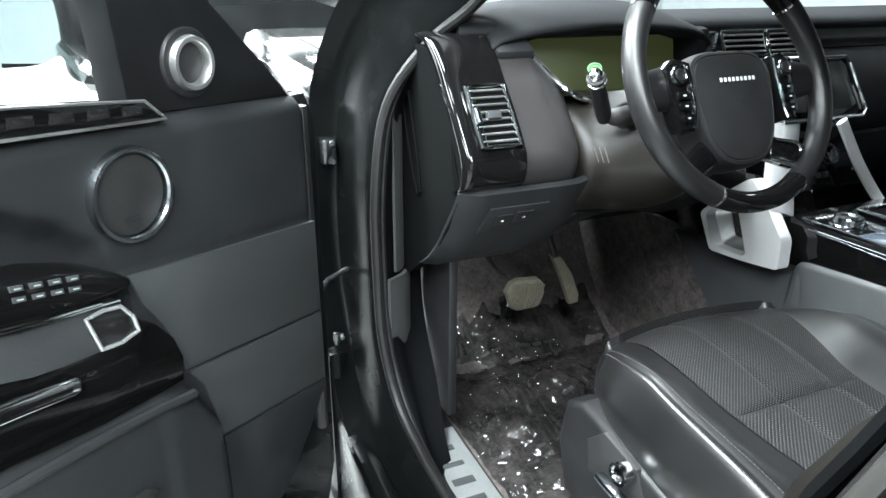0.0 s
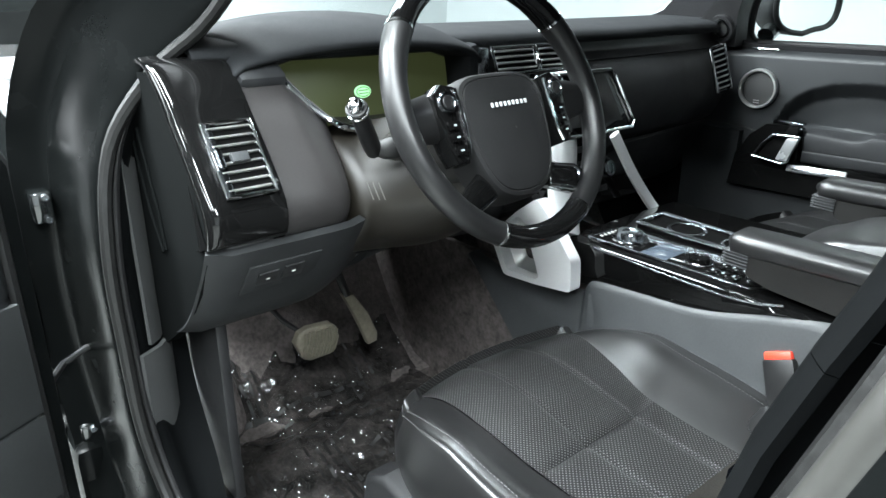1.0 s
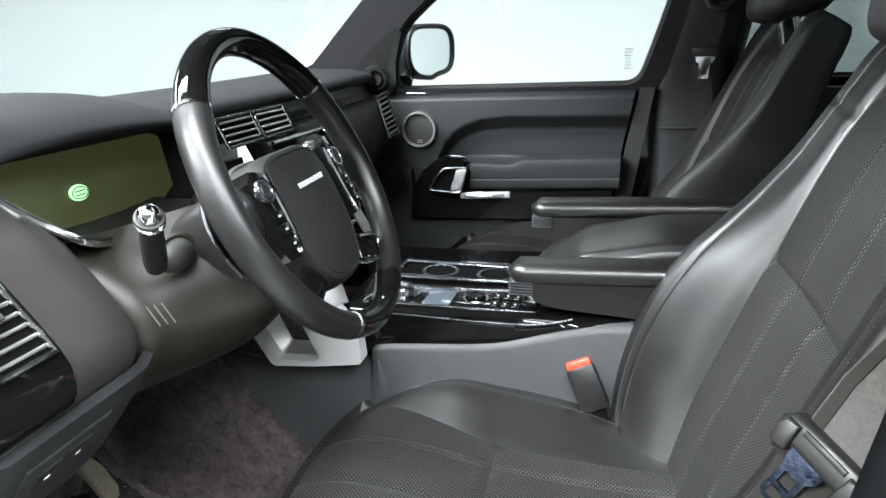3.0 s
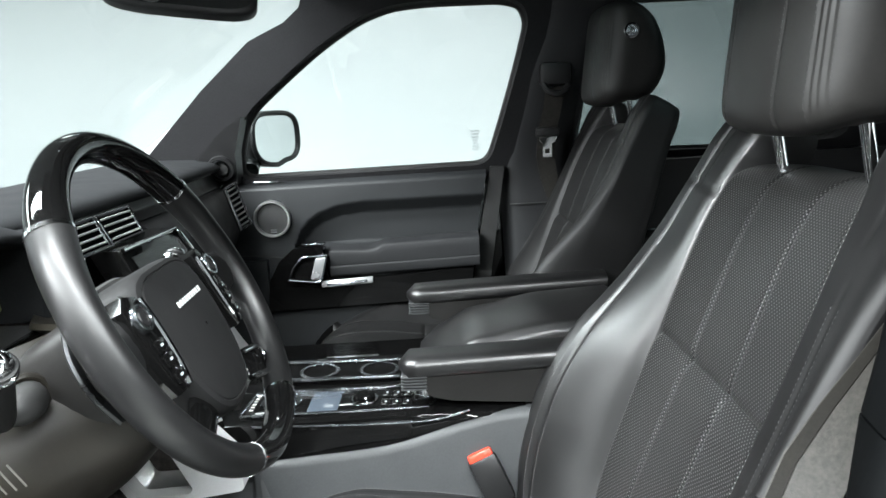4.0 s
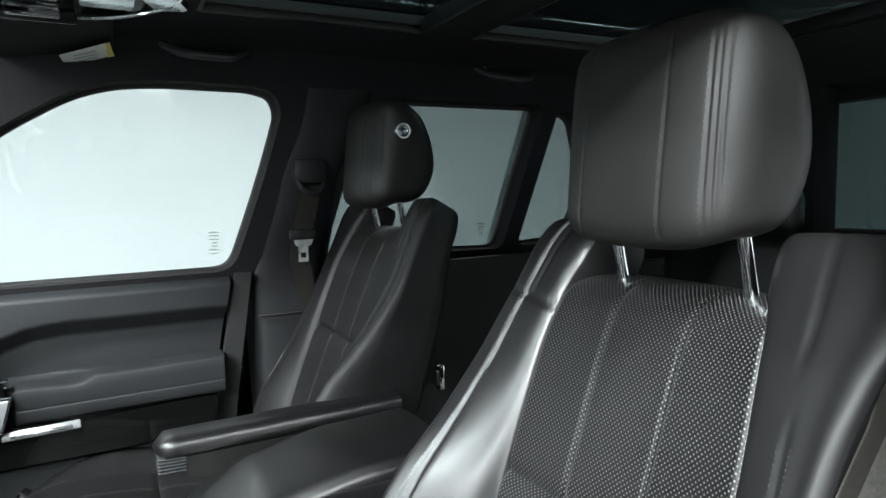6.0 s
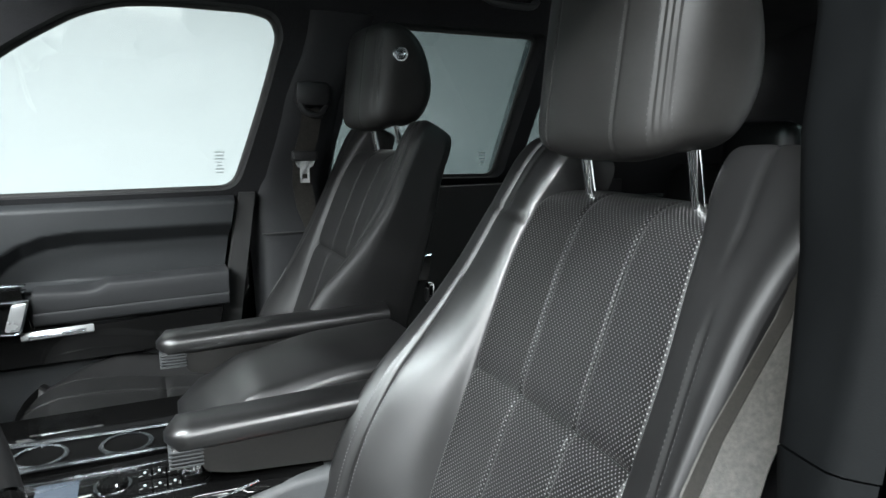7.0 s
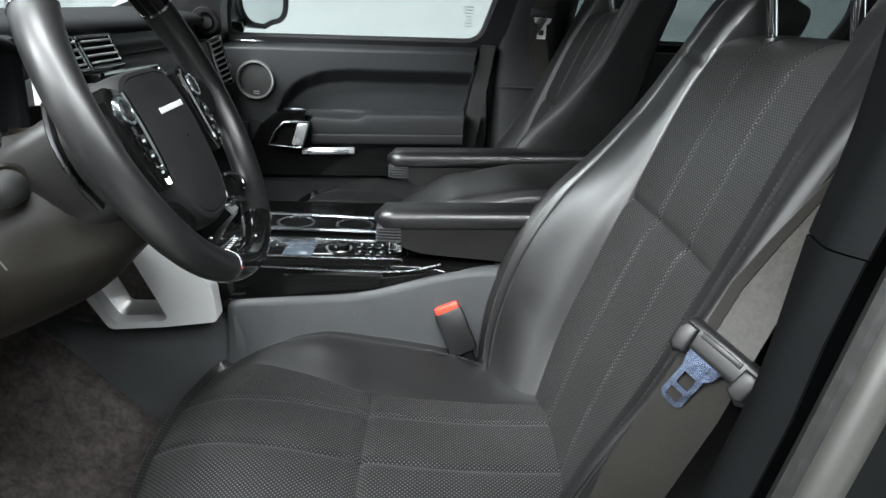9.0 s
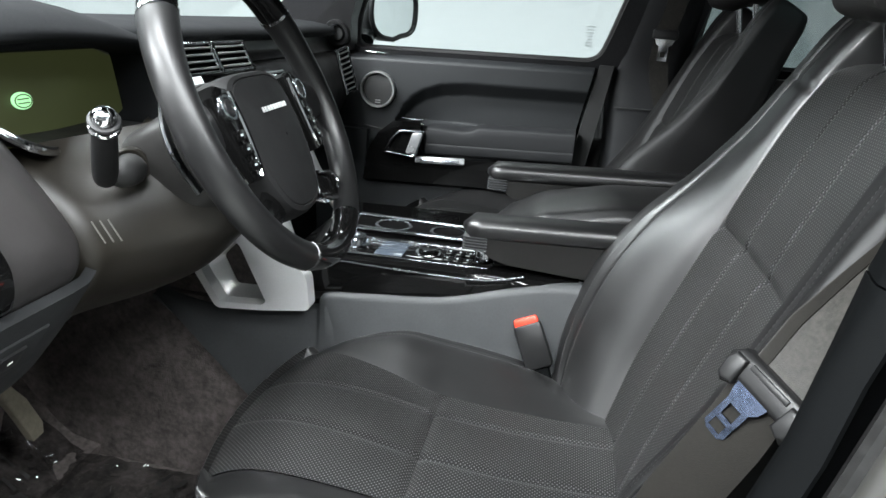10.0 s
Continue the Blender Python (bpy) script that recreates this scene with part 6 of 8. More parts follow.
def b_pillar_right():
    t = thing("pillar_right", (0.1, 0.74, 0.5), "black passenger side centre pillar with trim", "pillar", kind="structure")
    rows = []
    for j in range(25):
        z = 0.5 + 1.16 * j / 24
        xf = ease([(0.5, 0.03), (1.0, 0.0), (1.22, -0.015), (1.45, 0.03), (1.6, 0.075), (1.66, 0.08)], z)
        xr = ease([(0.5, 0.30), (1.2, 0.19), (1.45, 0.21), (1.66, 0.28)], z)
        y = min(0.76, side_y(max(z, 1.22)) - 0.09)
        rows.append([Vector((xf, y + 0.08, z)), Vector((xf + 0.012, y + 0.02, z)), Vector((xf + 0.035, y, z)), Vector(((xf + xr) / 2, y - 0.006, z)), Vector((xr - 0.03, y, z)), Vector((xr, y + 0.07, z))])
    rows = [spline(r, 20) for r in rows]
    bm = sheet(rows)
    bmesh.ops.recalc_face_normals(bm, faces=bm.faces)
    bmesh.ops.solidify(bm, geom=bm.faces[:], thickness=0.008)
    part("pillar_trim", bm, dash_skin, t, "black pillar trim", 50)
    part("trim_joint", tube([Vector((0.005, 0.742, 1.128)), Vector((0.05, 0.735, 1.13)), Vector((0.16, 0.735, 1.132))], 0.002, 6), rubber, t)
    part("adjuster", box((0.135, 0.645, 1.625), (0.035, 0.012, 0.03), 0.003), plastic_grey, t)
    # rear door trim behind the seat
    part("rear_trim", slab([(0.18, 0.45), (0.18, 1.235), (1.1, 1.255), (1.1, 0.45)], lambda a, b, c: Vector((a, 0.76 - c, b)), -0.05, 0.0), plastic, t, "black rear door trim")
    rh = part("rear_handle", slab([(0.36, 0.985), (0.37, 1.045), (0.45, 1.055), (0.44, 0.99)], lambda a, b, c: Vector((a, 0.705 - c, b)), -0.012, 0.0), dark_glow_off, t, "dark rear door handle cup")
    lp = [Vector((a, 0.703, b)) for a, b in ((0.36, 0.985), (0.37, 1.045), (0.45, 1.055), (0.44, 0.99))]
    part("handle_rim", tube([lp[i].lerp(lp[(i + 1) % 4], q / 4) for i in range(4) for q in range(4)], 0.005, 8, closed=True, up=(0, 1, 0)), chrome, rh, "bright chrome handle rim")
    # seat belt
    b = thing("passenger_seat_belt", (0.1, 0.70, 1.15), "grey passenger seat belt hanging from its loop", "seat belt")
    part("belt_loop", tube(spline([(0.085, 0.652, 1.452), (0.10, 0.642, 1.43), (0.13, 0.64, 1.425), (0.15, 0.65, 1.445)], 12), 0.008, 8), plastic, b)
    part("loop_cover", box((0.118, 0.662, 1.475), (0.085, 0.04, 0.06), 0.014), plastic, b, "black belt loop cover")
    rows = [[Vector((0.117 + o + k, 0.652 + d, z)) for o in (-0.024, 0, 0.024)] for z, k, d in ((1.44, 0.0, 0.0), (1.38, -0.008, 0.012), (1.33, -0.018, 0.03), (1.26, -0.022, 0.035), (1.20, -0.010, 0.045), (1.12, 0.02, 0.05), (1.02, 0.05, 0.05), (0.95, 0.06, 0.05))]
    part("webbing", solid(rows, 0.002), webbing, b, "grey belt webbing")
    part("tongue_holder", box((0.099, 0.672, 1.327), (0.062, 0.016, 0.024), 0.005), plastic, b, "black tongue holder")
    tg = [(0.075, 1.315), (0.123, 1.315), (0.118, 1.302), (0.110, 1.298), (0.110, 1.262), (0.086, 1.262), (0.086, 1.298), (0.079, 1.302)]
    part("tongue", slab(tg, lambda a, b_, c: Vector((a, 0.668 - c, b_)), -0.004, 0, holes=([(0.092, 1.272), (0.104, 1.272), (0.104, 1.284), (0.092, 1.284)],)), chrome, b, "bright steel belt tongue")


b_pillar_right()

# ---- driver's door opening: frame, seals and pillars ----
RING = [  # place on the seal, way outwards, way inwards
    ((-0.06, -0.850, 0.492), (0, -0.06, -0.10), (0, 0.03, -0.03)), ((-0.25, -0.850, 0.488), (0, -0.06, -0.10), (0, 0.03, -0.03)),
    ((-0.50, -0.850, 0.488), (0, -0.06, -0.10), (0, 0.03, -0.03)), ((-0.66, -0.853, 0.50), (-0.02, -0.06, -0.10), (0, 0.03, -0.03)),
    ((-0.765, -0.862, 0.55), (-0.09, -0.06, -0.08), (-0.03, 0.05, 0.0)), ((-0.822, -0.872, 0.66), (-0.13, -0.055, -0.02), (-0.05, 0.06, 0)),
    ((-0.842, -0.873, 0.80), (-0.14, -0.055, 0), (-0.05, 0.06, 0)), ((-0.836, -0.873, 0.98), (-0.14, -0.055, 0), (-0.05, 0.06, 0)),
    ((-0.841, -0.845, 1.135), (-0.13, -0.07, 0.02), (-0.05, 0.06, 0.02)), ((-0.80, -0.782, 1.244), (-0.11, -0.08, 0.07), (-0.05, 0.05, 0.03)),
    ((-0.725, -0.715, 1.325), (-0.08, -0.07, 0.09), (-0.04, 0.04, 0.04)), ((-0.55, -0.67, 1.48), (-0.07, -0.06, 0.09), (-0.04, 0.04, 0.05)),
    ((-0.36, -0.635, 1.63), (-0.04, -0.06, 0.10), (-0.02, 0.04, 0.05)), ((-0.15, -0.62, 1.68), (0, -0.06, 0.09), (0, 0.05, 0.04)),
    ((0.10, -0.625, 1.68), (0.02, -0.06, 0.09), (0, 0.05, 0.04)), ((0.242, -0.655, 1.60), (0.05, -0.07, 0.0), (0.05, 0.03, 0)),
    ((0.205, -0.705, 1.44), (0.05, -0.07, 0), (0.05, 0.03, 0)), ((0.167, -0.745, 1.30), (0.05, -0.07, 0), (0.05, 0.03, 0)), ((0.111, -0.768, 1.10), (0.05, -0.07, 0), (0.05, 0.03, 0)),
    ((0.054, -0.79, 0.90), (0.05, -0.07, 0), (0.05, 0.03, 0)), ((0.017, -0.82, 0.70), (0.05, -0.06, 0), (0.05, 0.04, 0)), ((0.007, -0.842, 0.56), (0.03, -0.06, -0.05), (0.03, 0.04, -0.02))]


def opening():
    n = len(RING)
    P = [Vector(a) for a, _, _ in RING]
    O = [Vector(b) for _, b, _ in RING]
    I = [Vector(c) for _, _, c in RING]
    def dense(vs, k=5):
        out = []
        for i in range(n):
            a, b, c, d = vs[i - 1], vs[i], vs[(i + 1) % n], vs[(i + 2) % n]
            for q in range(k):
                f = q / k
                out.append(0.5 * ((2 * b) + (c - a) * f + (2 * a - 5 * b + 4 * c - d) * f * f + (3 * b - a - 3 * c + d) * f ** 3))
        return out
    p, o, w = dense(P), dense(O), dense(I)
    t = thing("wall_left", (-0.4, -0.87, 0.4), "black painted door opening of the car with rubber seal", "car body", kind="structure")
    rows = [[a, a + b * 0.12 + c * -0.1, a + b * 0.45 + c * -0.02, a + b * 0.72 + c * 0.10, a + b * 0.95 + c * 0.12, a + b * 1.25 - c * 0.3] for a, b, c in zip(p, o, w)]
    rows.append(rows[0])
    rows = [spline(r, 16) for r in rows]
    bm = sheet(rows)
    bmesh.ops.recalc_face_normals(bm, faces=bm.faces)
    part("painted_frame", bm, jamb_paint, t, "black painted door frame", 60)
    part("rubber_seal", tube(p, 0.0105, 10, closed=True, up=(0, 1, 0.2)), seal_rubber, t, "satin black rubber door seal")
    part("seal_lip", tube([a + c * 0.22 + Vector((0, 0.004, 0)) for a, c in zip(p, w)], 0.006, 8, closed=True, up=(0, 1, 0.2)), plastic, t)
    rows = [[a + c * 0.2, a + c * 0.6 + b * -0.05, a + c * 1.1, a + c * 1.9 - b * 0.12] for a, b, c in zip(p, o, w)]
    rows.append(rows[0])
    rows = [spline(r, 10) for r in rows]
    bm = sheet(rows)
    bmesh.ops.recalc_face_normals(bm, faces=bm.faces)
    part("inner_trim", bm, pillar_plastic, t, "black inner trim of the opening", 60)
    # grey kick trim at the foot of the front pillar
    rows = []
    for j in range(11):
        z = 0.44 + 0.35 * j / 10
        k = 0.06 * max(0, (0.60 - z) / 0.16) ** 2
        rows.append([Vector((x + k, y, z)) for x, y in ((-0.842, -0.853), (-0.850, -0.838), (-0.862, -0.818), (-0.885, -0.798), (-0.945, -0.778))])
    bm = sheet(rows)
    bmesh.ops.recalc_face_normals(bm, faces=bm.faces)
    bmesh.ops.solidify(bm, geom=bm.faces[:], thickness=0.008)
    part("kick_trim", bm, kick_grey, t, "dark plastic kick trim", 50)
    rows = [[Vector((x, y, z)) for x, y in ((-0.862, -0.832), (-0.876, -0.814), (-0.90, -0.800))] for z in (0.795, 0.9, 1.0, 1.1, 1.17)]
    part("trim_strip", solid(rows, 0.006), kick_grey, t, "grey trim strip")
    # centre pillar trim
    def pil(z0, z1, name, m_, push):
        rows = []
        for j in range(13):
            z = z0 + (z1 - z0) * j / 12
            y = ease([(0.5, -0.815), (0.7, -0.795), (0.9, -0.765), (1.1, -0.743), (1.3, -0.722), (1.42, -0.692), (1.66, -0.63)], z) + push
            x = ease([(0.5, -0.03), (0.7, -0.012), (0.9, 0.023), (1.1, 0.081), (1.3, 0.136), (1.66, 0.235)], z)
            k = ease([(0.7, 0.006), (1.0, 0.006), (1.1, 0.014), (1.18, 0.034), (1.3, 0.046), (1.66, 0.05)], z)
            rows.append([Vector((x + a, y + b, z)) for a, b in ((0.012, -0.018), (0.0, -0.004), (0.0, 0.006), (0.003, k * 0.6), (0.006, k * 0.92), (0.014, k + 0.003), (0.07, k + 0.008), (0.16, k + 0.014), (0.30, k))])
        rows = [spline(r, 18) for r in rows]
        bm = sheet(rows)
        bmesh.ops.recalc_face_normals(bm, faces=bm.faces)
        bmesh.ops.solidify(bm, geom=bm.faces[:], thickness=0.008)
        part(name, bm, m_, t, "dark pillar trim", 60)
    pil(1.188, 1.68, "pillar_trim", pillar_plastic, 0.0)
    pil(0.48, 1.1868, "pillar_trim", pillar_plastic, 0.0012)
    # satin outer seal down the rear edge of the opening
    part("outer_seal", tube([a + Vector((0.013, -0.012, 0.0)) for a in p[75:102]], 0.0160, 18), strip_satin, t, "grey satin outer seal of the door opening")
    # sill with its tread plate
    part("sill_top", box((-0.38, -0.79, 0.428), (0.92, 0.12, 0.04), 0.008), plastic, t)
    pl = part("tread_plate", box((-0.395, -0.787, 0.452), (0.74, 0.092, 0.012), 0.003), tread, t, "grey metal tread plate with raised bars")
    for i, wd in enumerate((0.016, 0.012, 0.018, 0.014, 0.016, 0.0, 0.016, 0.014, 0.016, 0.014, 0.016)):
        if wd:
            part("raised_bar", box((-0.70 + 0.05 * i, -0.79, 0.4592), (wd, 0.045, 0.002), 0.0008), plastic_grey, pl)
    part("lower_body", box((-0.4, -0.93, 0.23), (1.25, 0.05, 0.42), 0.02), jamb_paint, t)
    part("rocker", box((-0.45, -0.955, 0.12), (1.5, 0.10, 0.14), 0.03), plastic, t, "black plastic sill cover")
    part("lower_wing", box((-1.12, -0.94, 0.28), (0.40, 0.06, 0.64), 0.03), jamb_paint, t)
    part("front_wing", box((-1.35, -0.985, 0.85), (0.72, 0.06, 0.55), 0.03), body_paint, t)
    # side of the roof above the opening
    rows = [[a + b * k for k in (0.9, 1.5)] for a, b, in zip(p[60:75], o[60:75])]
    part("roof_rail", solid(rows, 0.01), body_paint, t)


opening()


# ---- driver's door, standing open ----
DO, DU, DN = Vector((-0.761, -1.019, 0.0)), Vector((0.655, -0.755, 0)).normalized(), Vector((0.755, 0.655, 0)).normalized()


def dp(u, z, c=0.0):
    """Door coordinates: u from the hinge side, z up, c out of the trim."""
    return DO + DU * u + DN * c + Vector((0, 0, z))


def driver_door():
    t = thing("door_1", dp(0.5, 0.42, -0.1), "open driver door with dark grey trim, chrome speaker ring and handle", "door", kind="structure")
    pl = lambda a, b, c: dp(a, b, c)
    off = lambda k: (lambda a, b, c: dp(a, b, c + k))
    skin = [(-0.11, 0.36), (-0.115, 1.12), (-0.09, 1.165), (1.13, 1.19), (1.15, 0.26), (0.0, 0.24), (-0.08, 0.27)]
    part("door_shell", slab(skin, off(-0.055), 0.09, 0.01), body_paint, t, "gloss black door shell")
    hollow = [(0.37, 1.0), (0.385, 1.035), (0.40, 1.072), (0.437, 1.106), (0.492, 1.134), (0.62, 1.15), (1.2, 1.16)]
    pocket = [(0.262, 0.45), (0.265, 0.69), (0.285, 0.775), (0.315, 0.82), (0.36, 0.838), (0.444, 0.846), (0.56, 0.862), (1.2, 0.90)]
    rows = []
    nu, nz = 110, 90
    for j in range(nz + 1):
        row = []
        for i in range(nu + 1):
            u = -0.03 + 1.15 * i / nu
            low = 0.42 + 0.20 * max(0.0, (0.24 - u) / 0.24) ** 1.35
            top = 1.185 + 0.02 * min(1, max(0, u) / 0.4) - 0.03 * max(0, (0.0 - u) / 0.03)
            z = low + (top - low) * j / nz
            c = 0.0
            if u > 0.372:
                d = ease(hollow, u) - z
                if d > 0 and z > 0.90:
                    c -= 0.032 * min(1.0, d / 0.03) ** 0.7
            if u > 0.262:
                d = ease(pocket, u) - z
                if d > 0:
                    c += 0.034 * min(1.0, d / 0.022) ** 0.6 * min(1, (u - 0.262) / 0.02 + 0.2)
            # seams
            for z0, z1 in ((0.968, 1.016), (0.795, 0.85), (0.652, 0.70)):
                if u < 0.375:
                    zz = z0 + (z1 - z0) * min(1, max(0, u) / 0.37)
                    if z0 == 0.652:
                        zz = z0 + (z1 - z0) * max(0, u) / 0.262
                    if not (z0 < 0.7 and u > 0.262) and not (z0 < 0.9 and z0 > 0.7 and u > 0.31):
                        c -= (0.005 if z0 > 0.9 else 0.003) * math.exp(-((z - zz) / 0.005) ** 2)
            if 0.0 < u < 0.375 and z < 0.968 + 0.05 * u / 0.37:
                c += 0.003
            e = max(0.0, (z - (top - 0.03)) / 0.03)
            c -= 0.03 * e * e
            e = max(0.0, (0.0 - u) / 0.03)
            c -= 0.03 * e * e
            row.append(dp(u, z, c))
        rows.append(row)
    bm = sheet(rows)
    bmesh.ops.recalc_face_normals(bm, faces=bm.faces)
    part("trim_panel", bm, door_skin, t, "dark grey grained door trim", 60)
    right = [(0.366, 1.010), (0.352, 0.965), (0.328, 0.925), (0.312, 0.885), (0.304, 0.842)]
    for outline, m_ in (([(-0.012, 0.962), (-0.012, 0.792), (0.304, 0.841)] + right[-2::-1], door_pale),
                        ([(-0.012, 0.787), (-0.012, 0.648), (0.254, 0.697), (0.262, 0.75), (0.275, 0.80), (0.300, 0.836)], door_pale),
                        ([(-0.012, 0.643), (-0.006, 0.628), (0.05, 0.56), (0.10, 0.51), (0.17, 0.458), (0.25, 0.43), (0.252, 0.692)], door_skin)):
        part("door_panel", slab(outline, off(0.0062), 0.008, 0.0022), m_, t, "grey leather panel on the door trim")
    part("edge_seal", tube([dp(-0.045, z, -0.035) for z in (0.50, 0.65, 0.8, 0.95, 1.1, 1.15)], 0.012, 10), rubber, t, "black rubber door edge seal")
    # speaker and tweeter
    sp = lambda a, b, c: dp(0.340 + a, 1.108 + b, c + 0.002)
    part("speaker_ring", disc_ring(sp, 0.051, 0.0595, 0.006, 0.009, 56), steel, t, "bright metal speaker ring")
    part("speaker_grille", disc(sp, 0.0495, 0.003, 44), grille, t, "black speaker mesh")
    for k in range(2):
        part("speaker_mark", slab([(0.332, 1.075 + 0.005 * k), (0.356, 1.075 + 0.005 * k), (0.356, 1.077 + 0.005 * k), (0.332, 1.077 + 0.005 * k)], off(0.0055), 0.001, 0), rubber, t)
    sail = [(0.005, 1.175), (0.31, 1.195), (0.318, 1.33), (0.36, 1.50), (0.30, 1.45), (0.165, 1.33), (0.05, 1.222)]
    part("corner_panel", slab(sail, off(-0.012), 0.05, 0.006), end_plastic, t, "black triangular corner panel")
    tw = lambda a, b, c: dp(0.210 + a, 1.248 + b, c - 0.012)
    part("tweeter_ring", disc_ring(tw, 0.026, 0.0355, 0.010, 0.015, 44), satin, t, "bright chrome tweeter ring")
    part("tweeter_collar", disc_ring(tw, 0.0355, 0.045, 0.006, 0.005, 44), plastic, t)
    part("tweeter_cone", disc(tw, 0.0305, 0.006, 36), grille, t)
    part("frame_bar", tube(spline([dp(0.0, 1.18, -0.05), dp(0.165, 1.335, -0.05), dp(0.31, 1.47, -0.05), dp(0.5, 1.62, -0.06), dp(0.8, 1.68, -0.08), dp(1.05, 1.66, -0.08)], 24), 0.016, 10), rubber, t, "black window frame bar")
    part("frame_trim", tube(spline([dp(0.02, 1.185, -0.028), dp(0.17, 1.325, -0.03), dp(0.31, 1.455, -0.032)], 12), 0.004, 8), satin, t)
    part("frame_bar", tube([dp(1.08, 1.18, -0.05), dp(1.06, 1.66, -0.08)], 0.02, 10), rubber, t)
    g = part("window_pane", slab([(0.32, 1.19), (0.36, 1.49), (0.5, 1.61), (0.8, 1.67), (1.05, 1.65), (1.08, 1.19)], off(-0.065), 0.005, 0), clear_glass, t)
    g.visible_shadow = False
    # memory switches on the sill
    sw = [(0.272, 1.188), (0.45, 1.20), (0.66, 1.215), (0.66, 1.245), (0.46, 1.232), (0.30, 1.214)]
    s1 = part("switch_plate", slab(sw, off(0.004), 0.03, 0.002), piano, t, "gloss black memory switch plate")
    edge = [dp(a, b, 0.005) for a, b in sw]
    part("plate_trim", tube([edge[i].lerp(edge[(i + 1) % 6], q / 4) for i in range(6) for q in range(4)], 0.002, 8, closed=True, up=DN), satin, s1, "satin metal trim")
    for i in range(4):
        a = 0.305 + 0.045 * i
        part("switch_key", slab([(a, 1.198 + 0.08 * (a - 0.3)), (a + 0.030, 1.200 + 0.08 * (a - 0.3)), (a + 0.027, 1.212 + 0.08 * (a - 0.3)), (a, 1.210 + 0.08 * (a - 0.3))], off(0.0055), 0.003, 0.001), dark_glow_off, s1)
    # gloss band, switch pod, handle and pull
    band = [(0.317, 0.836), (0.311, 0.87), (0.322, 0.905), (0.345, 0.937), (0.375, 0.962), (0.40, 0.966), (0.48, 0.958), (1.08, 0.99), (1.08, 0.905), (0.56, 0.866), (0.444, 0.846), (0.36, 0.838)]
    part("gloss_band", slab(band, off(0.016), 0.06, 0.004), piano, t, "gloss black door band")
    pod = [(0.381, 1.014), (0.384, 1.022), (0.40, 1.034), (0.43, 1.047), (0.472, 1.062), (0.51, 1.068), (0.62, 1.085), (0.62, 1.04), (0.505, 1.018), (0.458, 1.013), (0.41, 1.008), (0.39, 1.008)]
    pd = part("switch_pod", slab(pod, off(0.034), 0.07, 0.008, 3), piano, t, "gloss black window switch pod")
    for i in range(4):
        for k in range(2):
            a, b = 0.448 + 0.020 * i, 1.034 + 0.012 * k + 0.0045 * i
            part("switch_key", slab([(a, b), (a + 0.014, b + 0.003), (a + 0.014, b + 0.009), (a, b + 0.006)], off(0.0355), 0.003, 0.0008), plastic_grey, pd)
            part("key_mark", slab([(a + 0.003, b + 0.003), (a + 0.010, b + 0.0045), (a + 0.010, b + 0.006), (a + 0.003, b + 0.0045)], off(0.036), 0.0008, 0), print_grey, pd)
    part("pod_edge", tube([dp(0.43, 1.009, 0.036), dp(0.458, 1.014, 0.037), dp(0.505, 1.021, 0.037), dp(0.62, 1.043, 0.037)], 0.0022, 8), chrome, pd, "thin chrome line")
    # plate with the release handle
    fr = [(0.378, 0.948), (0.385, 0.975), (0.40, 0.998), (0.43, 1.002), (0.504, 1.012), (0.60, 1.03), (0.60, 0.985), (0.515, 0.957), (0.476, 0.95), (0.42, 0.944)]
    h = part("handle_frame", slab(fr, off(0.026), 0.03, 0.004), plastic_grey, t, "smoky grey handle plate")
    rim = [(0.384, 0.951), (0.388, 0.972), (0.402, 0.992), (0.425, 0.997), (0.448, 0.996), (0.436, 0.951), (0.41, 0.947)]
    part("handle_cup", slab(rim, off(0.029), 0.006, 0.002), dark_glow_off, h)
    part("frame_rim", tube([dp(*rim[i], 0.030).lerp(dp(*rim[(i + 1) % 7], 0.030), q / 4) for i in range(7) for q in range(4)], 0.0026, 10, closed=True, up=DN), handle_silver, h, "bright chrome release handle rim")
    part("frame_rim", tube([dp(0.402, 0.999, 0.029), dp(0.43, 1.004, 0.029), dp(0.504, 1.014, 0.029), dp(0.60, 1.032, 0.029)], 0.0026, 8), chrome, h, "thin chrome line")
    ps = part("pull_strip", slab([(0.472, 0.917), (0.470, 0.932), (0.476, 0.938), (0.54, 0.949), (0.72, 0.975), (0.72, 0.953), (0.54, 0.926), (0.482, 0.916)], off(0.036), 0.022, 0.005, 3), chrome, t, "chrome pull strip")
    part("strip_inlay", slab([(0.484, 0.924), (0.484, 0.930), (0.54, 0.941), (0.72, 0.966), (0.72, 0.96), (0.54, 0.934)], off(0.0368), 0.002, 0.0006), piano, ps)
    part("arm_pad", slab([(0.48, 1.01), (0.56, 1.045), (1.08, 1.075), (1.08, 0.985), (0.56, 0.965), (0.50, 0.955)], off(0.022), 0.06, 0.012, 3), dash_skin, t, "dark padded door armrest")
    part("pocket_rim", tube(spline([dp(0.32, 0.822, 0.034), dp(0.40, 0.838, 0.036), dp(0.56, 0.856, 0.036), dp(0.9, 0.88, 0.036)], 14), 0.007, 8), door_skin, t)
    part("pocket_slot", slab([(0.40, 0.72), (0.42, 0.738), (0.75, 0.78), (0.75, 0.74), (0.45, 0.70)], off(0.038), 0.01, 0.003), rubber, t)
    # outside mirror
    m = part("mirror_housing", box((-1.145, -1.445, 1.29), (0.09, 0.20, 0.165), 0.035, Matrix.Rotation(radians(14), 3, "Z"), 3), body_paint, t, "gloss black outside mirror housing")
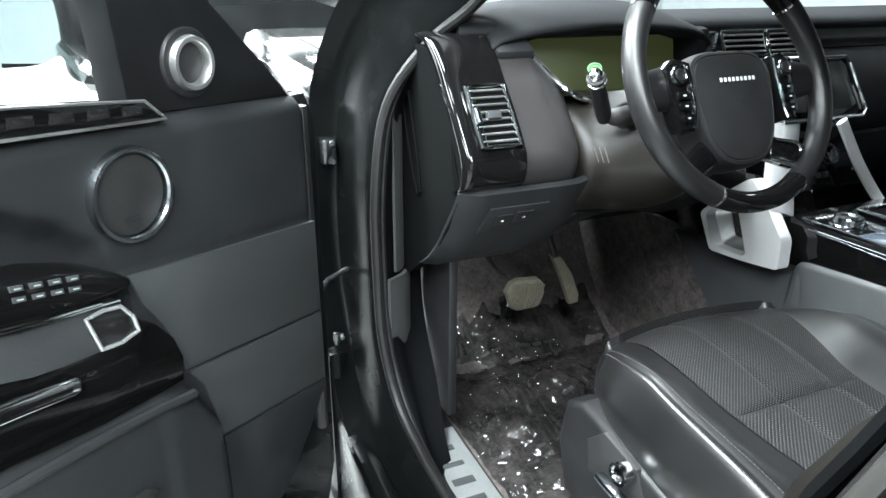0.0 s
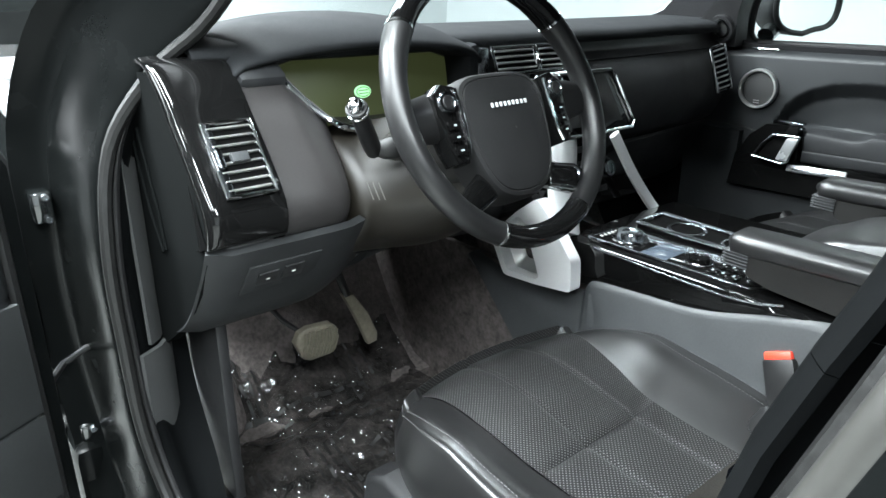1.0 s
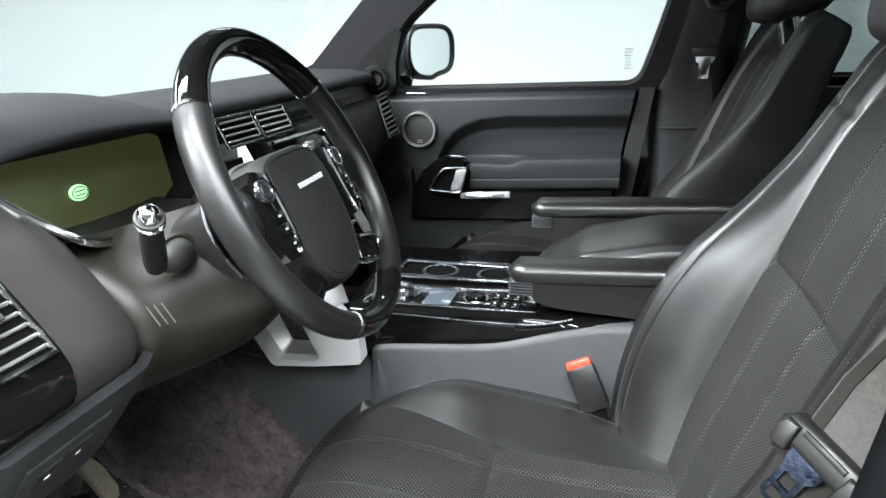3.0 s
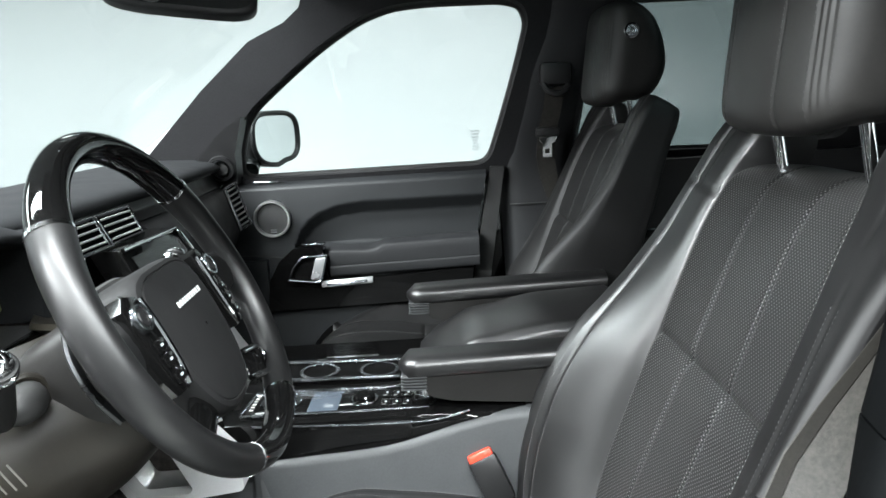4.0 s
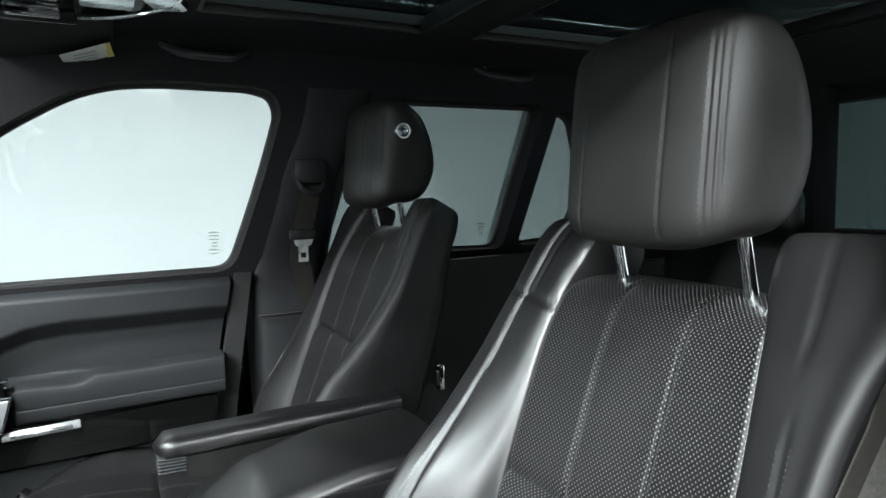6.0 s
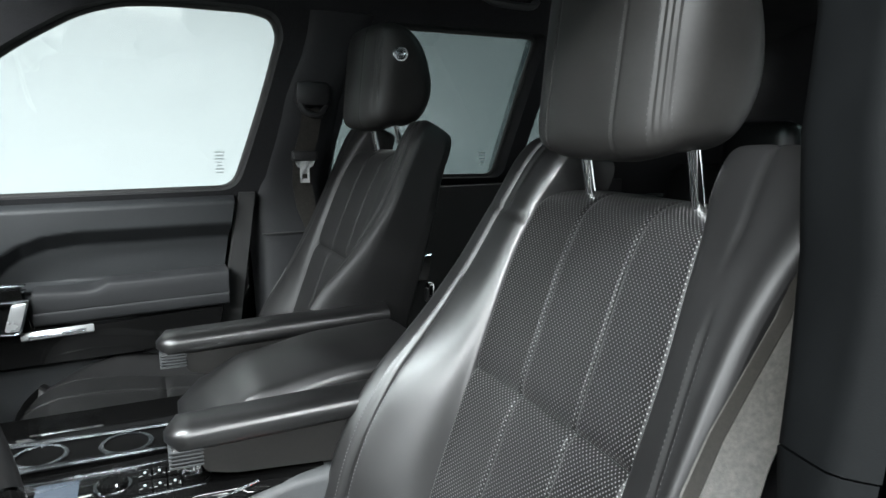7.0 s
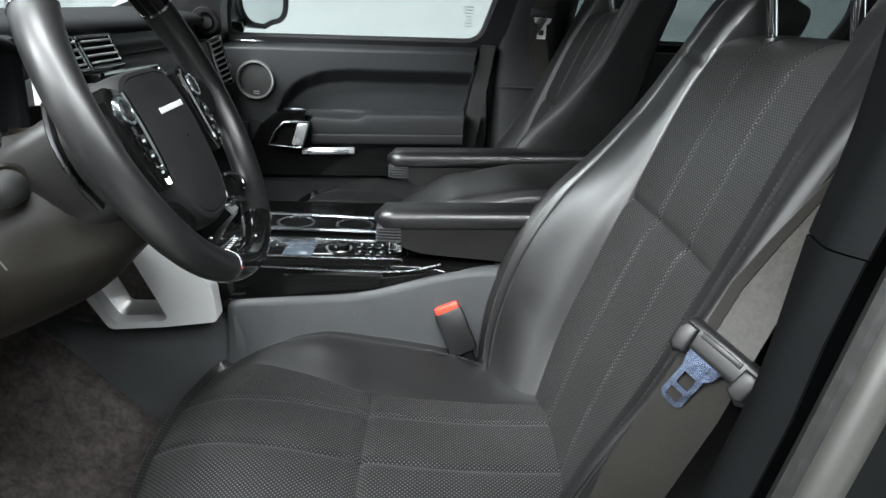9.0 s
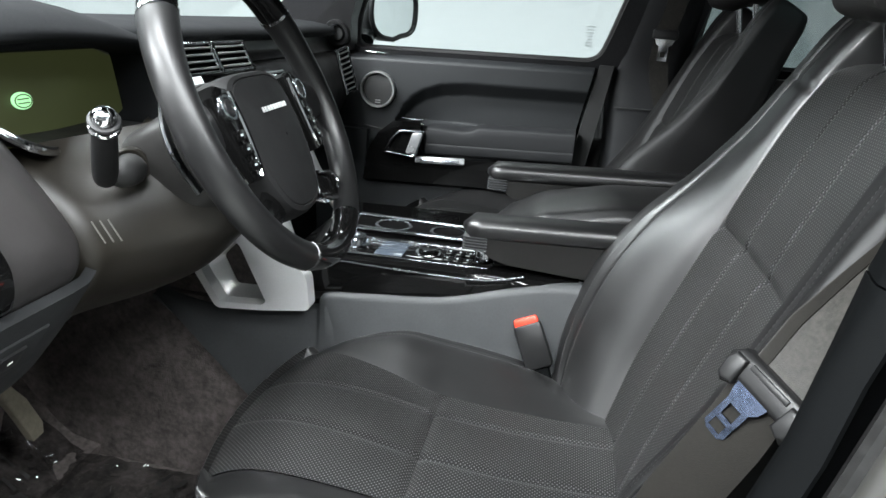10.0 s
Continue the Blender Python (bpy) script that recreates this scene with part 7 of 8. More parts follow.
    gm = Matrix.Translation((-1.088, -1.462, 1.274)) @ Matrix.Rotation(radians(2), 4, "Z") @ Matrix.Rotation(radians(-4.5), 4, "Y")
    loop = [(abs(math.cos(k)) ** 0.6 * (1 if math.cos(k) > 0 else -1) * 0.095, abs(math.sin(k)) ** 0.6 * (1 if math.sin(k) > 0 else -1) * 0.075) for k in [2 * math.pi * i / 32 for i in range(32)]]
    part("mirror_glass", slab(loop, lambda a, b, c: gm @ Vector((c, a, b)), 0.004, 0), mirror, m, "bright mirror glass")
    part("mirror_foot", box((-1.10, -1.315, 1.255), (0.09, 0.105, 0.17), 0.02, Matrix.Rotation(radians(10), 3, "Z"), 3), end_plastic, t, "black plastic mirror foot")
    part("mirror_arm", tube([dp(0.20, 1.21, -0.09), dp(0.22, 1.215, -0.16), Vector((-1.12, -1.36, 1.23))], [0.03, 0.028, 0.025], 10, flat=0.6), body_paint, t)
    # hinges and check strap
    for z in (1.032, 0.603):
        hg = part("hinge", box((-0.972, -0.93, z), (0.05, 0.03, 0.05), 0.005), body_paint, t, "black painted door hinge")
        for k in (-0.018, 0.018):
            part("hinge_bolt", knob(lambda a, b, c: Vector((-0.945 + c, -0.925 + a, z + k + b)), 0.006, 0.005, 12), steel, hg)
    part("check_strap", tube([Vector((-0.935, -0.885, 0.785)), Vector((-0.95, -0.91, 0.777)), Vector((-0.94, -0.95, 0.765)), dp(-0.09, 0.757, -0.07)], 0.006, 8), plastic, t, "dark steel door check strap")
    part("check_eye", box((-0.938, -0.884, 0.787), (0.022, 0.02, 0.02), 0.005), steel, t)


driver_door()


# ---- belts and buckle ----


def ribbon(path, widths, thick=0.0022):
    """A strap: path of (place, way across), widths."""
    rows = []
    for (c, d), w in zip(path, widths):
        d = Vector(d).normalized()
        rows.append([Vector(c) + d * (w * (k - 2) / 4) for k in range(5)])
    return solid(rows, thick)


def driver_belt():
    t = thing("driver_seat_belt", (0.05, -0.68, 0.6), "grey woven driver seat belt lying along the seat side", "seat belt")
    ac = (0.039, -0.053, -0.022)
    # inner and outer edge of the strap on its way up
    edges = [((0.060, -0.645, 1.072), (0.088, -0.686, 1.052)), ((0.068, -0.640, 1.088), (0.094, -0.681, 1.070)), ((0.090, -0.625, 1.120), (0.114, -0.669, 1.105)), ((0.122, -0.617, 1.160), (0.134, -0.664, 1.150)), ((0.150, -0.617, 1.20), (0.154, -0.664, 1.195)), ((0.180, -0.620, 1.25), (0.182, -0.667, 1.245)), ((0.212, -0.622, 1.33), (0.216, -0.667, 1.33)), ((0.235, -0.615, 1.42), (0.245, -0.655, 1.42)), ((0.25, -0.605, 1.52), (0.27, -0.645, 1.52))]
    up = [((Vector(a) + Vector(b)) / 2, Vector(b) - Vector(a)) for a, b in edges]
    wb = part("webbing", ribbon(up, [d.length for c, d in up]), webbing, t, "pale grey woven belt")
    nrm = Vector((-0.55, -0.6, 0.35)).normalized() * 0.0016
    for k, w_ in ((-0.36, 0.011),):
        part("woven_stripe", ribbon([(c + d * k + nrm, d) for c, d in up], (w_,) * 9, 0.0006), webbing_dark, wb, "dark stripe in the weave")
    lo = [((0.070, -0.664, 1.062), ac), ((0.055, -0.671, 1.03), (0.042, -0.05, -0.03)), ((0.012, -0.684, 0.95), (0.045, -0.045, -0.035)), ((-0.02, -0.695, 0.86), (0.045, -0.03, -0.035)), ((-0.035, -0.70, 0.76), (0.046, -0.01, -0.02)), ((-0.04, -0.70, 0.64), (0.046, 0, 0))]
    part("webbing", ribbon(lo, (0.056,) * 6), webbing_dark, t, "dark grey woven belt")
    x = Vector(ac).normalized()
    y = Vector((0.35, 0.1, 0.9))
    y = (y - x * y.dot(x)).normalized()
    n = x.cross(y)
    if n.y > 0:
        n = -n
    c0 = Vector((0.073, -0.667, 1.066))
    pl = lambda a, b, c: c0 + x * a + y * b + n * (c + 0.009)
    body = [(-0.042, -0.016), (-0.044, 0.006), (-0.036, 0.015), (0.036, 0.015), (0.044, 0.006), (0.042, -0.016), (0.034, -0.021), (0.026, -0.017), (0.020, -0.010), (-0.020, -0.010), (-0.026, -0.017), (-0.034, -0.021)]
    hd = part("tongue_holder", slab(body, pl, 0.018, 0.0065, 4), holder_plastic, t, "black plastic tongue holder")
    for sg in (-1, 1):
        part("end_pad", slab([(sg * a, b) for a, b in ((0.022, -0.013), (0.024, 0.010), (0.036, 0.010), (0.040, 0.002), (0.038, -0.013), (0.032, -0.017))][::sg], lambda a, b, c: pl(a, b, c + 0.005), 0.006, 0.003, 3), holder_plastic, hd)
    part("ridge", slab([(-0.020, 0.006), (0.020, 0.006), (0.020, 0.011), (-0.020, 0.011)], lambda a, b, c: pl(a, b, c + 0.002), 0.003, 0.001), holder_plastic, hd)
    tg = [(-0.022, -0.008), (0.012, -0.008), (0.010, -0.017), (0.005, -0.023), (0.004, -0.052), (0.000, -0.056), (-0.015, -0.056), (-0.019, -0.052), (-0.018, -0.023), (-0.020, -0.017)]
    h1 = [(-0.0140, -0.052), (-0.0015, -0.052), (-0.0015, -0.043), (-0.0140, -0.043)]
    h2 = [(-0.0130, -0.038), (-0.0005, -0.038), (-0.0005, -0.026), (-0.0130, -0.026)]
    part("tongue", slab(tg, lambda a, b, c: pl(a, b, c - 0.002), 0.003, 0, holes=(h1, h2)), tongue_steel, t, "bluish steel belt tongue")


driver_belt()


def buckle():
    t = thing("belt_buckle", (-0.09, -0.165, 0.77), "black seat belt buckle with a red release button", "buckle")
    top, bot = Vector((-0.1335, -0.146, 0.853)), Vector((-0.092, -0.172, 0.765))
    y = (top - bot).normalized()
    x = Vector((0.9, 0.1, 0.5))
    x = (x - y * x.dot(y)).normalized()
    n = x.cross(y)
    m = Matrix((x, n, y)).transposed()
    part("body", box(top.lerp(bot, 0.345), (0.047, 0.026, 0.078), 0.006, m), holder_plastic, t, "black plastic buckle body")
    part("release_button", box(top + y * 0.006, (0.041, 0.021, 0.017), 0.004, m), red_plastic, t, "bright red release button")
    em = part("emblem", box(top.lerp(bot, 0.5) - n * 0.0132, (0.016, 0.001, 0.018), 0.0004, m), plastic_grey, t)
    for k in (-0.004, 0.004):
        part("emblem_line", box(top.lerp(bot, 0.5) - n * 0.0139 + y * k, (0.010, 0.0008, 0.0025), 0, m), rubber, em)
    part("stem", tube([top.lerp(bot, 0.75), bot, bot - y * 0.06], 0.014, 10, flat=0.5, up=n), pillar_plastic, t)


buckle()


# ---- pedals, film on the floor ----


def pedals():
    t = thing("brake_pedal", (-0.92, -0.47, 0.6), "worn grey-brown rubber brake pedal on a black arm", "pedal")
    q = [(-0.540, 0.668), (-0.533, 0.694), (-0.515, 0.702), (-0.460, 0.696), (-0.443, 0.680), (-0.431, 0.648), (-0.433, 0.612), (-0.446, 0.602), (-0.495, 0.602), (-0.512, 0.612)]
    pd = lambda a, b, c: Vector((-0.918 + (b - 0.65) * 0.35 + c, a, b))
    pad = part("pad", slab(q, pd, 0.020, 0.008, 4), pedal_rubber, t, "worn ribbed pedal pad")
    for i in range(10):
        y = -0.522 + 0.0085 * i
        z1, z0 = 0.694 - 0.0009 * i - 0.002 * max(0, i - 7) ** 2, 0.612 + 0.0035 * max(0, 5 - i)
        part("rib", tube([pd(y, z0, 0.0012), pd(y + 0.004, (z0 + z1) / 2, 0.0022), pd(y, z1, 0.0012)], 0.0029, 6), pedal_rubber, pad)
    part("arm", tube(spline([(-0.93, -0.525, 0.690), (-0.945, -0.555, 0.722), (-0.97, -0.578, 0.775), (-1.02, -0.588, 0.86)], 12), 0.008, 10, flat=0.6), rubber, t)
    t = thing("accelerator_pedal", (-0.93, -0.36, 0.6), "narrow worn accelerator pedal hanging from its arm", "pedal")
    q = [(-0.412, 0.735), (-0.385, 0.732), (-0.352, 0.68), (-0.332, 0.625), (-0.335, 0.605), (-0.358, 0.602), (-0.375, 0.65), (-0.395, 0.70)]
    part("pad", slab(q, lambda a, b, c: Vector((-0.925 + (0.67 - b) * 0.1 + c, a, b)), 0.016, 0.004, 3), pedal_rubber, t, "worn rubber pedal pad")
    part("arm", tube(spline([(-0.935, -0.40, 0.73), (-0.96, -0.41, 0.79), (-1.02, -0.41, 0.88)], 8), 0.009, 8), plastic, t)
    t = solo("footrest", box((-1.06, -0.69, 0.52), (0.22, 0.10, 0.20), 0.04, Matrix.Rotation(radians(-35), 3, "Y"), 3), carpet, "brown-grey carpeted footrest beside the pedals", "footrest")


pedals()


def floor_film():
    t = thing("floor_film", (-0.8, -0.45, 0.41), "crinkled clear plastic film with dark print over the carpet", "floor film")
    def at(x, y):
        s = max(0.0, -0.98 - x)
        base = 0.416 + 1.05 * s ** 1.25
        n = noise.noise(Vector((x * 9, y * 9, 0.3))) * 0.02 + abs(noise.noise(Vector((x * 13 + y * 5, y * 13, 4.1)))) * 0.034 - abs(noise.noise(Vector((x * 27, y * 31, 1.7)))) * 0.012 + abs(noise.noise(Vector((x * 70, y * 62, 7.7)))) * 0.003 + abs(noise.noise(Vector((x * 38 + y * 12, y * 41, 2.2)))) * 0.0045
        edge = min(1.0, (y + 0.72) / 0.05, (-0.17 - y) / 0.05)
        return base + 0.016 + max(-0.012, n * (0.5 + 0.5 * edge)) + 0.02 * max(0, -0.85 - x)
    nx, ny = 230, 180
    rows = [[Vector((-1.17 + 0.72 * i / nx, -0.72 + 0.55 * j / ny, at(-1.17 + 0.72 * i / nx, -0.72 + 0.55 * j / ny))) for i in range(nx + 1)] for j in range(ny + 1)]
    f = part("film", sheet(rows), film_mat, t, "crinkled clear plastic film", 80)
    f.visible_shadow = False
    rng = random.Random(7)
    # rows of bars: start x, y, length, rows, step, along y or x
    blocks = [(-1.02, -0.67, 0.33, 4, 0.037, True), (-0.885, -0.70, 0.20, 3, 0.016, False), (-0.86, -0.57, 0.16, 4, 0.020, False), (-0.66, -0.70, 0.16, 2, 0.026, True),
              (-0.603, -0.69, 0.15, 2, 0.024, True), (-1.15, -0.356, 0.15, 3, 0.034, False), (-1.16, -0.60, 0.14, 3, 0.018, False), (-0.80, -0.46, 0.25, 3, 0.034, True), (-0.66, -0.40, 0.16, 3, 0.02, False)]
    for bx, by, ln, rowsn, step, along in blocks:
        for r in range(rowsn):
            pos = rng.uniform(0, 0.02)
            while pos < ln:
                w = rng.uniform(0.018, 0.05)
                n = max(2, int(w / 0.006))
                line = []
                for k in range(n + 1):
                    q = pos + w * k / n
                    x, y = (bx + r * step + 0.05 * q, by + q) if along else (bx + q, by + r * step - 0.04 * q)
                    x2, y2 = (x + 0.009, y) if along else (x, y + 0.007)
                    line.append((Vector((x, y, at(x, y) + 0.0012)), Vector((x2, y2, at(x2, y2) + 0.0012))))
                part("printed_bar", sheet([[a0 for a0, b0 in line], [b0 for a0, b0 in line]]), print_ink, t)
                pos += w + rng.uniform(0.006, 0.012)


floor_film()


# ---- overhead: mirror, console, visor, handles ----


def overhead():
    t = thing("rear_view_mirror", (-0.57, 0.03, 1.56), "black framed interior mirror on the windscreen", "mirror")
    a, b = Vector((-0.478, 0.04, 1.598)), Vector((-0.70, -0.02, 1.618))
    c = (a + b) / 2
    x = (a - b).normalized()
    n = Vector((0.62, -0.78, 0.10))
    n = (n - x * n.dot(x)).normalized()
    y = n.cross(x)
    pl = lambda p, q, r: c + x * p + y * q + n * r
    loop = [(abs(math.cos(k)) ** 0.5 * (1 if math.cos(k) > 0 else -1) * 0.118, abs(math.sin(k)) ** 0.5 * (1 if math.sin(k) > 0 else -1) * 0.034 * (1 + 0.12 * math.cos(k))) for k in [2 * math.pi * i / 40 for i in range(40)]]
    part("housing", slab([(p * 1.04, q * 1.10) for p, q in loop], lambda p, q, r: pl(p, q, r + 0.0), 0.045, 0.012, 3), plastic, t, "black plastic mirror housing")
    part("glass", slab([(p * 0.96, q * 0.88) for p, q in loop], lambda p, q, r: pl(p, q, r + 0.002), 0.003, 0), mirror, t, "mirror glass")
    part("stem", tube([pl(0, 0.0, -0.03), pl(0.0, 0.03, -0.06), Vector((-0.64, 0.05, 1.70))], [0.018, 0.016, 0.022], 10), plastic, t)
    part("sensor_cover", box((-0.69, 0.03, 1.672), (0.22, 0.17, 0.085), 0.03, Matrix.Rotation(radians(28), 3, "Y"), 3), plastic, t, "black sensor housing behind the mirror")
    # overhead console with lamps
    t = thing("overhead_console", (-0.36, 0.05, 1.68), "gloss black overhead console with chrome reading lamp switches", "overhead console")
    part("base", box((-0.375, 0.05, 1.715), (0.27, 0.42, 0.05), 0.02, Matrix.Rotation(radians(-5), 3, "Y"), 3), plastic, t)
    part("gloss_plate", box((-0.375, 0.07, 1.692), (0.22, 0.35, 0.014), 0.006, Matrix.Rotation(radians(-5), 3, "Y")), piano, t, "gloss black plate")
    tilt = Matrix.Rotation(radians(-24), 3, "X")
    for sy in (0.135, -0.03):
        c = Vector((-0.385, sy, 1.682))
        part("switch_panel", box(c, (0.105, 0.095, 0.014), 0.005, tilt), piano, t, "slanted gloss black switch panel")
        for o in (-0.018, 0.018):
            part("lamp_switch", box(c + tilt @ Vector((0, o, -0.008)), (0.066, 0.022, 0.008), 0.003, tilt), chrome, t, "chrome lamp switch bar")
    part("lamp_lens", box((-0.295, 0.13, 1.688), (0.07, 0.09, 0.008), 0.003), steel, t, "pale lamp lens")
    part("lamp_lens", box((-0.452, 0.14, 1.684), (0.024, 0.09, 0.008), 0.003, tilt), steel, t, "pale lamp lens")
    part("chrome_edge", tube(spline([(-0.50, 0.235, 1.684), (-0.44, 0.262, 1.685), (-0.36, 0.262, 1.688), (-0.28, 0.24, 1.69), (-0.21, 0.16, 1.695), (-0.185, 0.02, 1.70)], 20), 0.0035, 8), chrome, t, "thin chrome edge")
    part("holder", box((-0.235, 0.12, 1.702), (0.055, 0.16, 0.02), 0.009, Matrix.Rotation(radians(-20), 3, "Z")), steel, t, "pale grey glasses holder")
    # sun visor with its paper label
    t = thing("sun_visor", (-0.38, 0.48, 1.68), "black sun visor folded up with a paper warning label", "sun visor")
    part("panel", box((-0.385, 0.46, 1.702), (0.20, 0.31, 0.018), 0.008, Matrix.Rotation(radians(-8), 3, "Y"), 3), headliner, t)
    lab = part("label", slab([(-0.378, 0.525), (-0.372, 0.645), (-0.287, 0.555), (-0.294, 0.435)], lambda a, b, c: Vector((a, b, 1.686 - c + 0.14 * (a + 0.33))), -0.001, 0), paper, t, "white paper warning label with a yellow edge")
    part("label_edge", slab([(-0.300, 0.440), (-0.297, 0.565), (-0.286, 0.555), (-0.2935, 0.434)], lambda a, b, c: Vector((a, b, 1.6845 - c + 0.14 * (a + 0.33))), -0.001, 0), yellow_paper, lab)
    for i in range(3):
        part("label_print", box((-0.335, 0.575 - 0.03 * i, 1.6843 - 0.001), (0.05, 0.006, 0.0008), 0, Matrix.Rotation(radians(-8), 3, "Y") @ Matrix.Rotation(radians(-40), 3, "Z")), print_grey, lab)
    part("hinge", tube([Vector((-0.46, 0.28, 1.695)), Vector((-0.46, 0.36, 1.69))], 0.008, 8), plastic, t)
    # grab handles
    for x0, x1 in ((-0.19, -0.04), (0.53, 0.68)):
        t = thing("grab_handle", ((x0 + x1) / 2, 0.585, 1.70), "black roof grab handle with a bright screw cap", "grab handle", "grab handles")
        part("bar", tube(spline([(x0 - 0.02, 0.60, 1.735), (x0, 0.578, 1.722), (x0 + 0.03, 0.556, 1.706), (x1 - 0.03, 0.556, 1.704), (x1, 0.578, 1.718), (x1 + 0.02, 0.60, 1.73)], 24), 0.0115, 10, flat=0.8), plastic_grey, t)
        part("screw_cap", knob(lambda a, b, c: Vector((x0 + 0.006 + a, 0.571 - c, 1.727 + b)), 0.0065, 0.006, 14), chrome, t)
        for x in (x0 - 0.015, x1 + 0.015):
            part("foot", box((x, 0.60, 1.726), (0.035, 0.03, 0.03), 0.008), plastic, t)


overhead()


def mirror_right():
    t = thing("outside_mirror", (-0.70, 1.02, 1.22), "black outside mirror beyond the passenger window", "mirror")
    n = Vector((0.86, -0.51, 0)).normalized()
    x = Vector((0.51, 0.86, 0)).normalized()
    c = Vector((-0.700, 1.01, 1.322))
    pl = lambda a, b, k: c + x * a + Vector((0, 0, b)) + n * k
    loop = []
    for i in range(40):
        k = 2 * math.pi * i / 40
        cc, ss = math.cos(k), math.sin(k)
        loop.append((abs(cc) ** 0.55 * (1 if cc > 0 else -1) * 0.098, abs(ss) ** 0.6 * (1 if ss > 0 else -1) * 0.080 - 0.012 * (cc > 0) * (ss < 0) * -1 - 0.02 * max(0, -cc) * (ss < 0) * -1))
    part("housing", slab([(a * 1.10, b * 1.10) for a, b in loop], lambda a, b, k: pl(a, b, k), 0.09, 0.02, 3), plastic, t, "black mirror housing")
    part("glass", slab([(a * 0.93, b * 0.93) for a, b in loop], lambda a, b, k: pl(a, b, k + 0.003), 0.003, 0), mirror, t, "mirror glass")
    part("glass_rim", tube([pl(a * 1.0, b * 1.0, 0.004) for a, b in loop], 0.008, 8, closed=True, up=n), plastic, t, "black mirror rim")
    part("arm", tube([pl(-0.05, -0.05, -0.04), Vector((-0.76, 0.92, 1.235))], 0.025, 10), body_paint, t)


mirror_right()


# ---- rear of the cabin ----


def rear_seat():
    t = thing("rear_bench", (1.05, 0.04, 0.42), "black leather rear bench seat in shade", "car seat")
    part("cushion", box((0.95, 0.04, 0.66), (0.5, 1.35, 0.2), 0.06, None, 3), leather, t)
    part("backrest", box((1.27, 0.04, 1.0), (0.16, 1.35, 0.62), 0.06, Matrix.Rotation(radians(14), 3, "Y"), 3), leather, t)
    for y in (-0.38, 0.46):
        part("headrest", box((1.40, y, 1.36), (0.10, 0.25, 0.15), 0.045, None, 3), leather, t)
    t = thing("rear_belt_buckle", (0.27, 0.26, 1.0), "small chrome rear seat switch on the seat back", "switch")
    part("frame", box((0.262, 0.265, 1.06), (0.014, 0.02, 0.05), 0.004), chrome, t)
    part("key", box((0.258, 0.262, 1.06), (0.014, 0.012, 0.03), 0.003), plastic, t)


rear_seat()


# ---- other cars in the showroom ----


def moved(bm, m):
    bm.transform(m)
    return bm



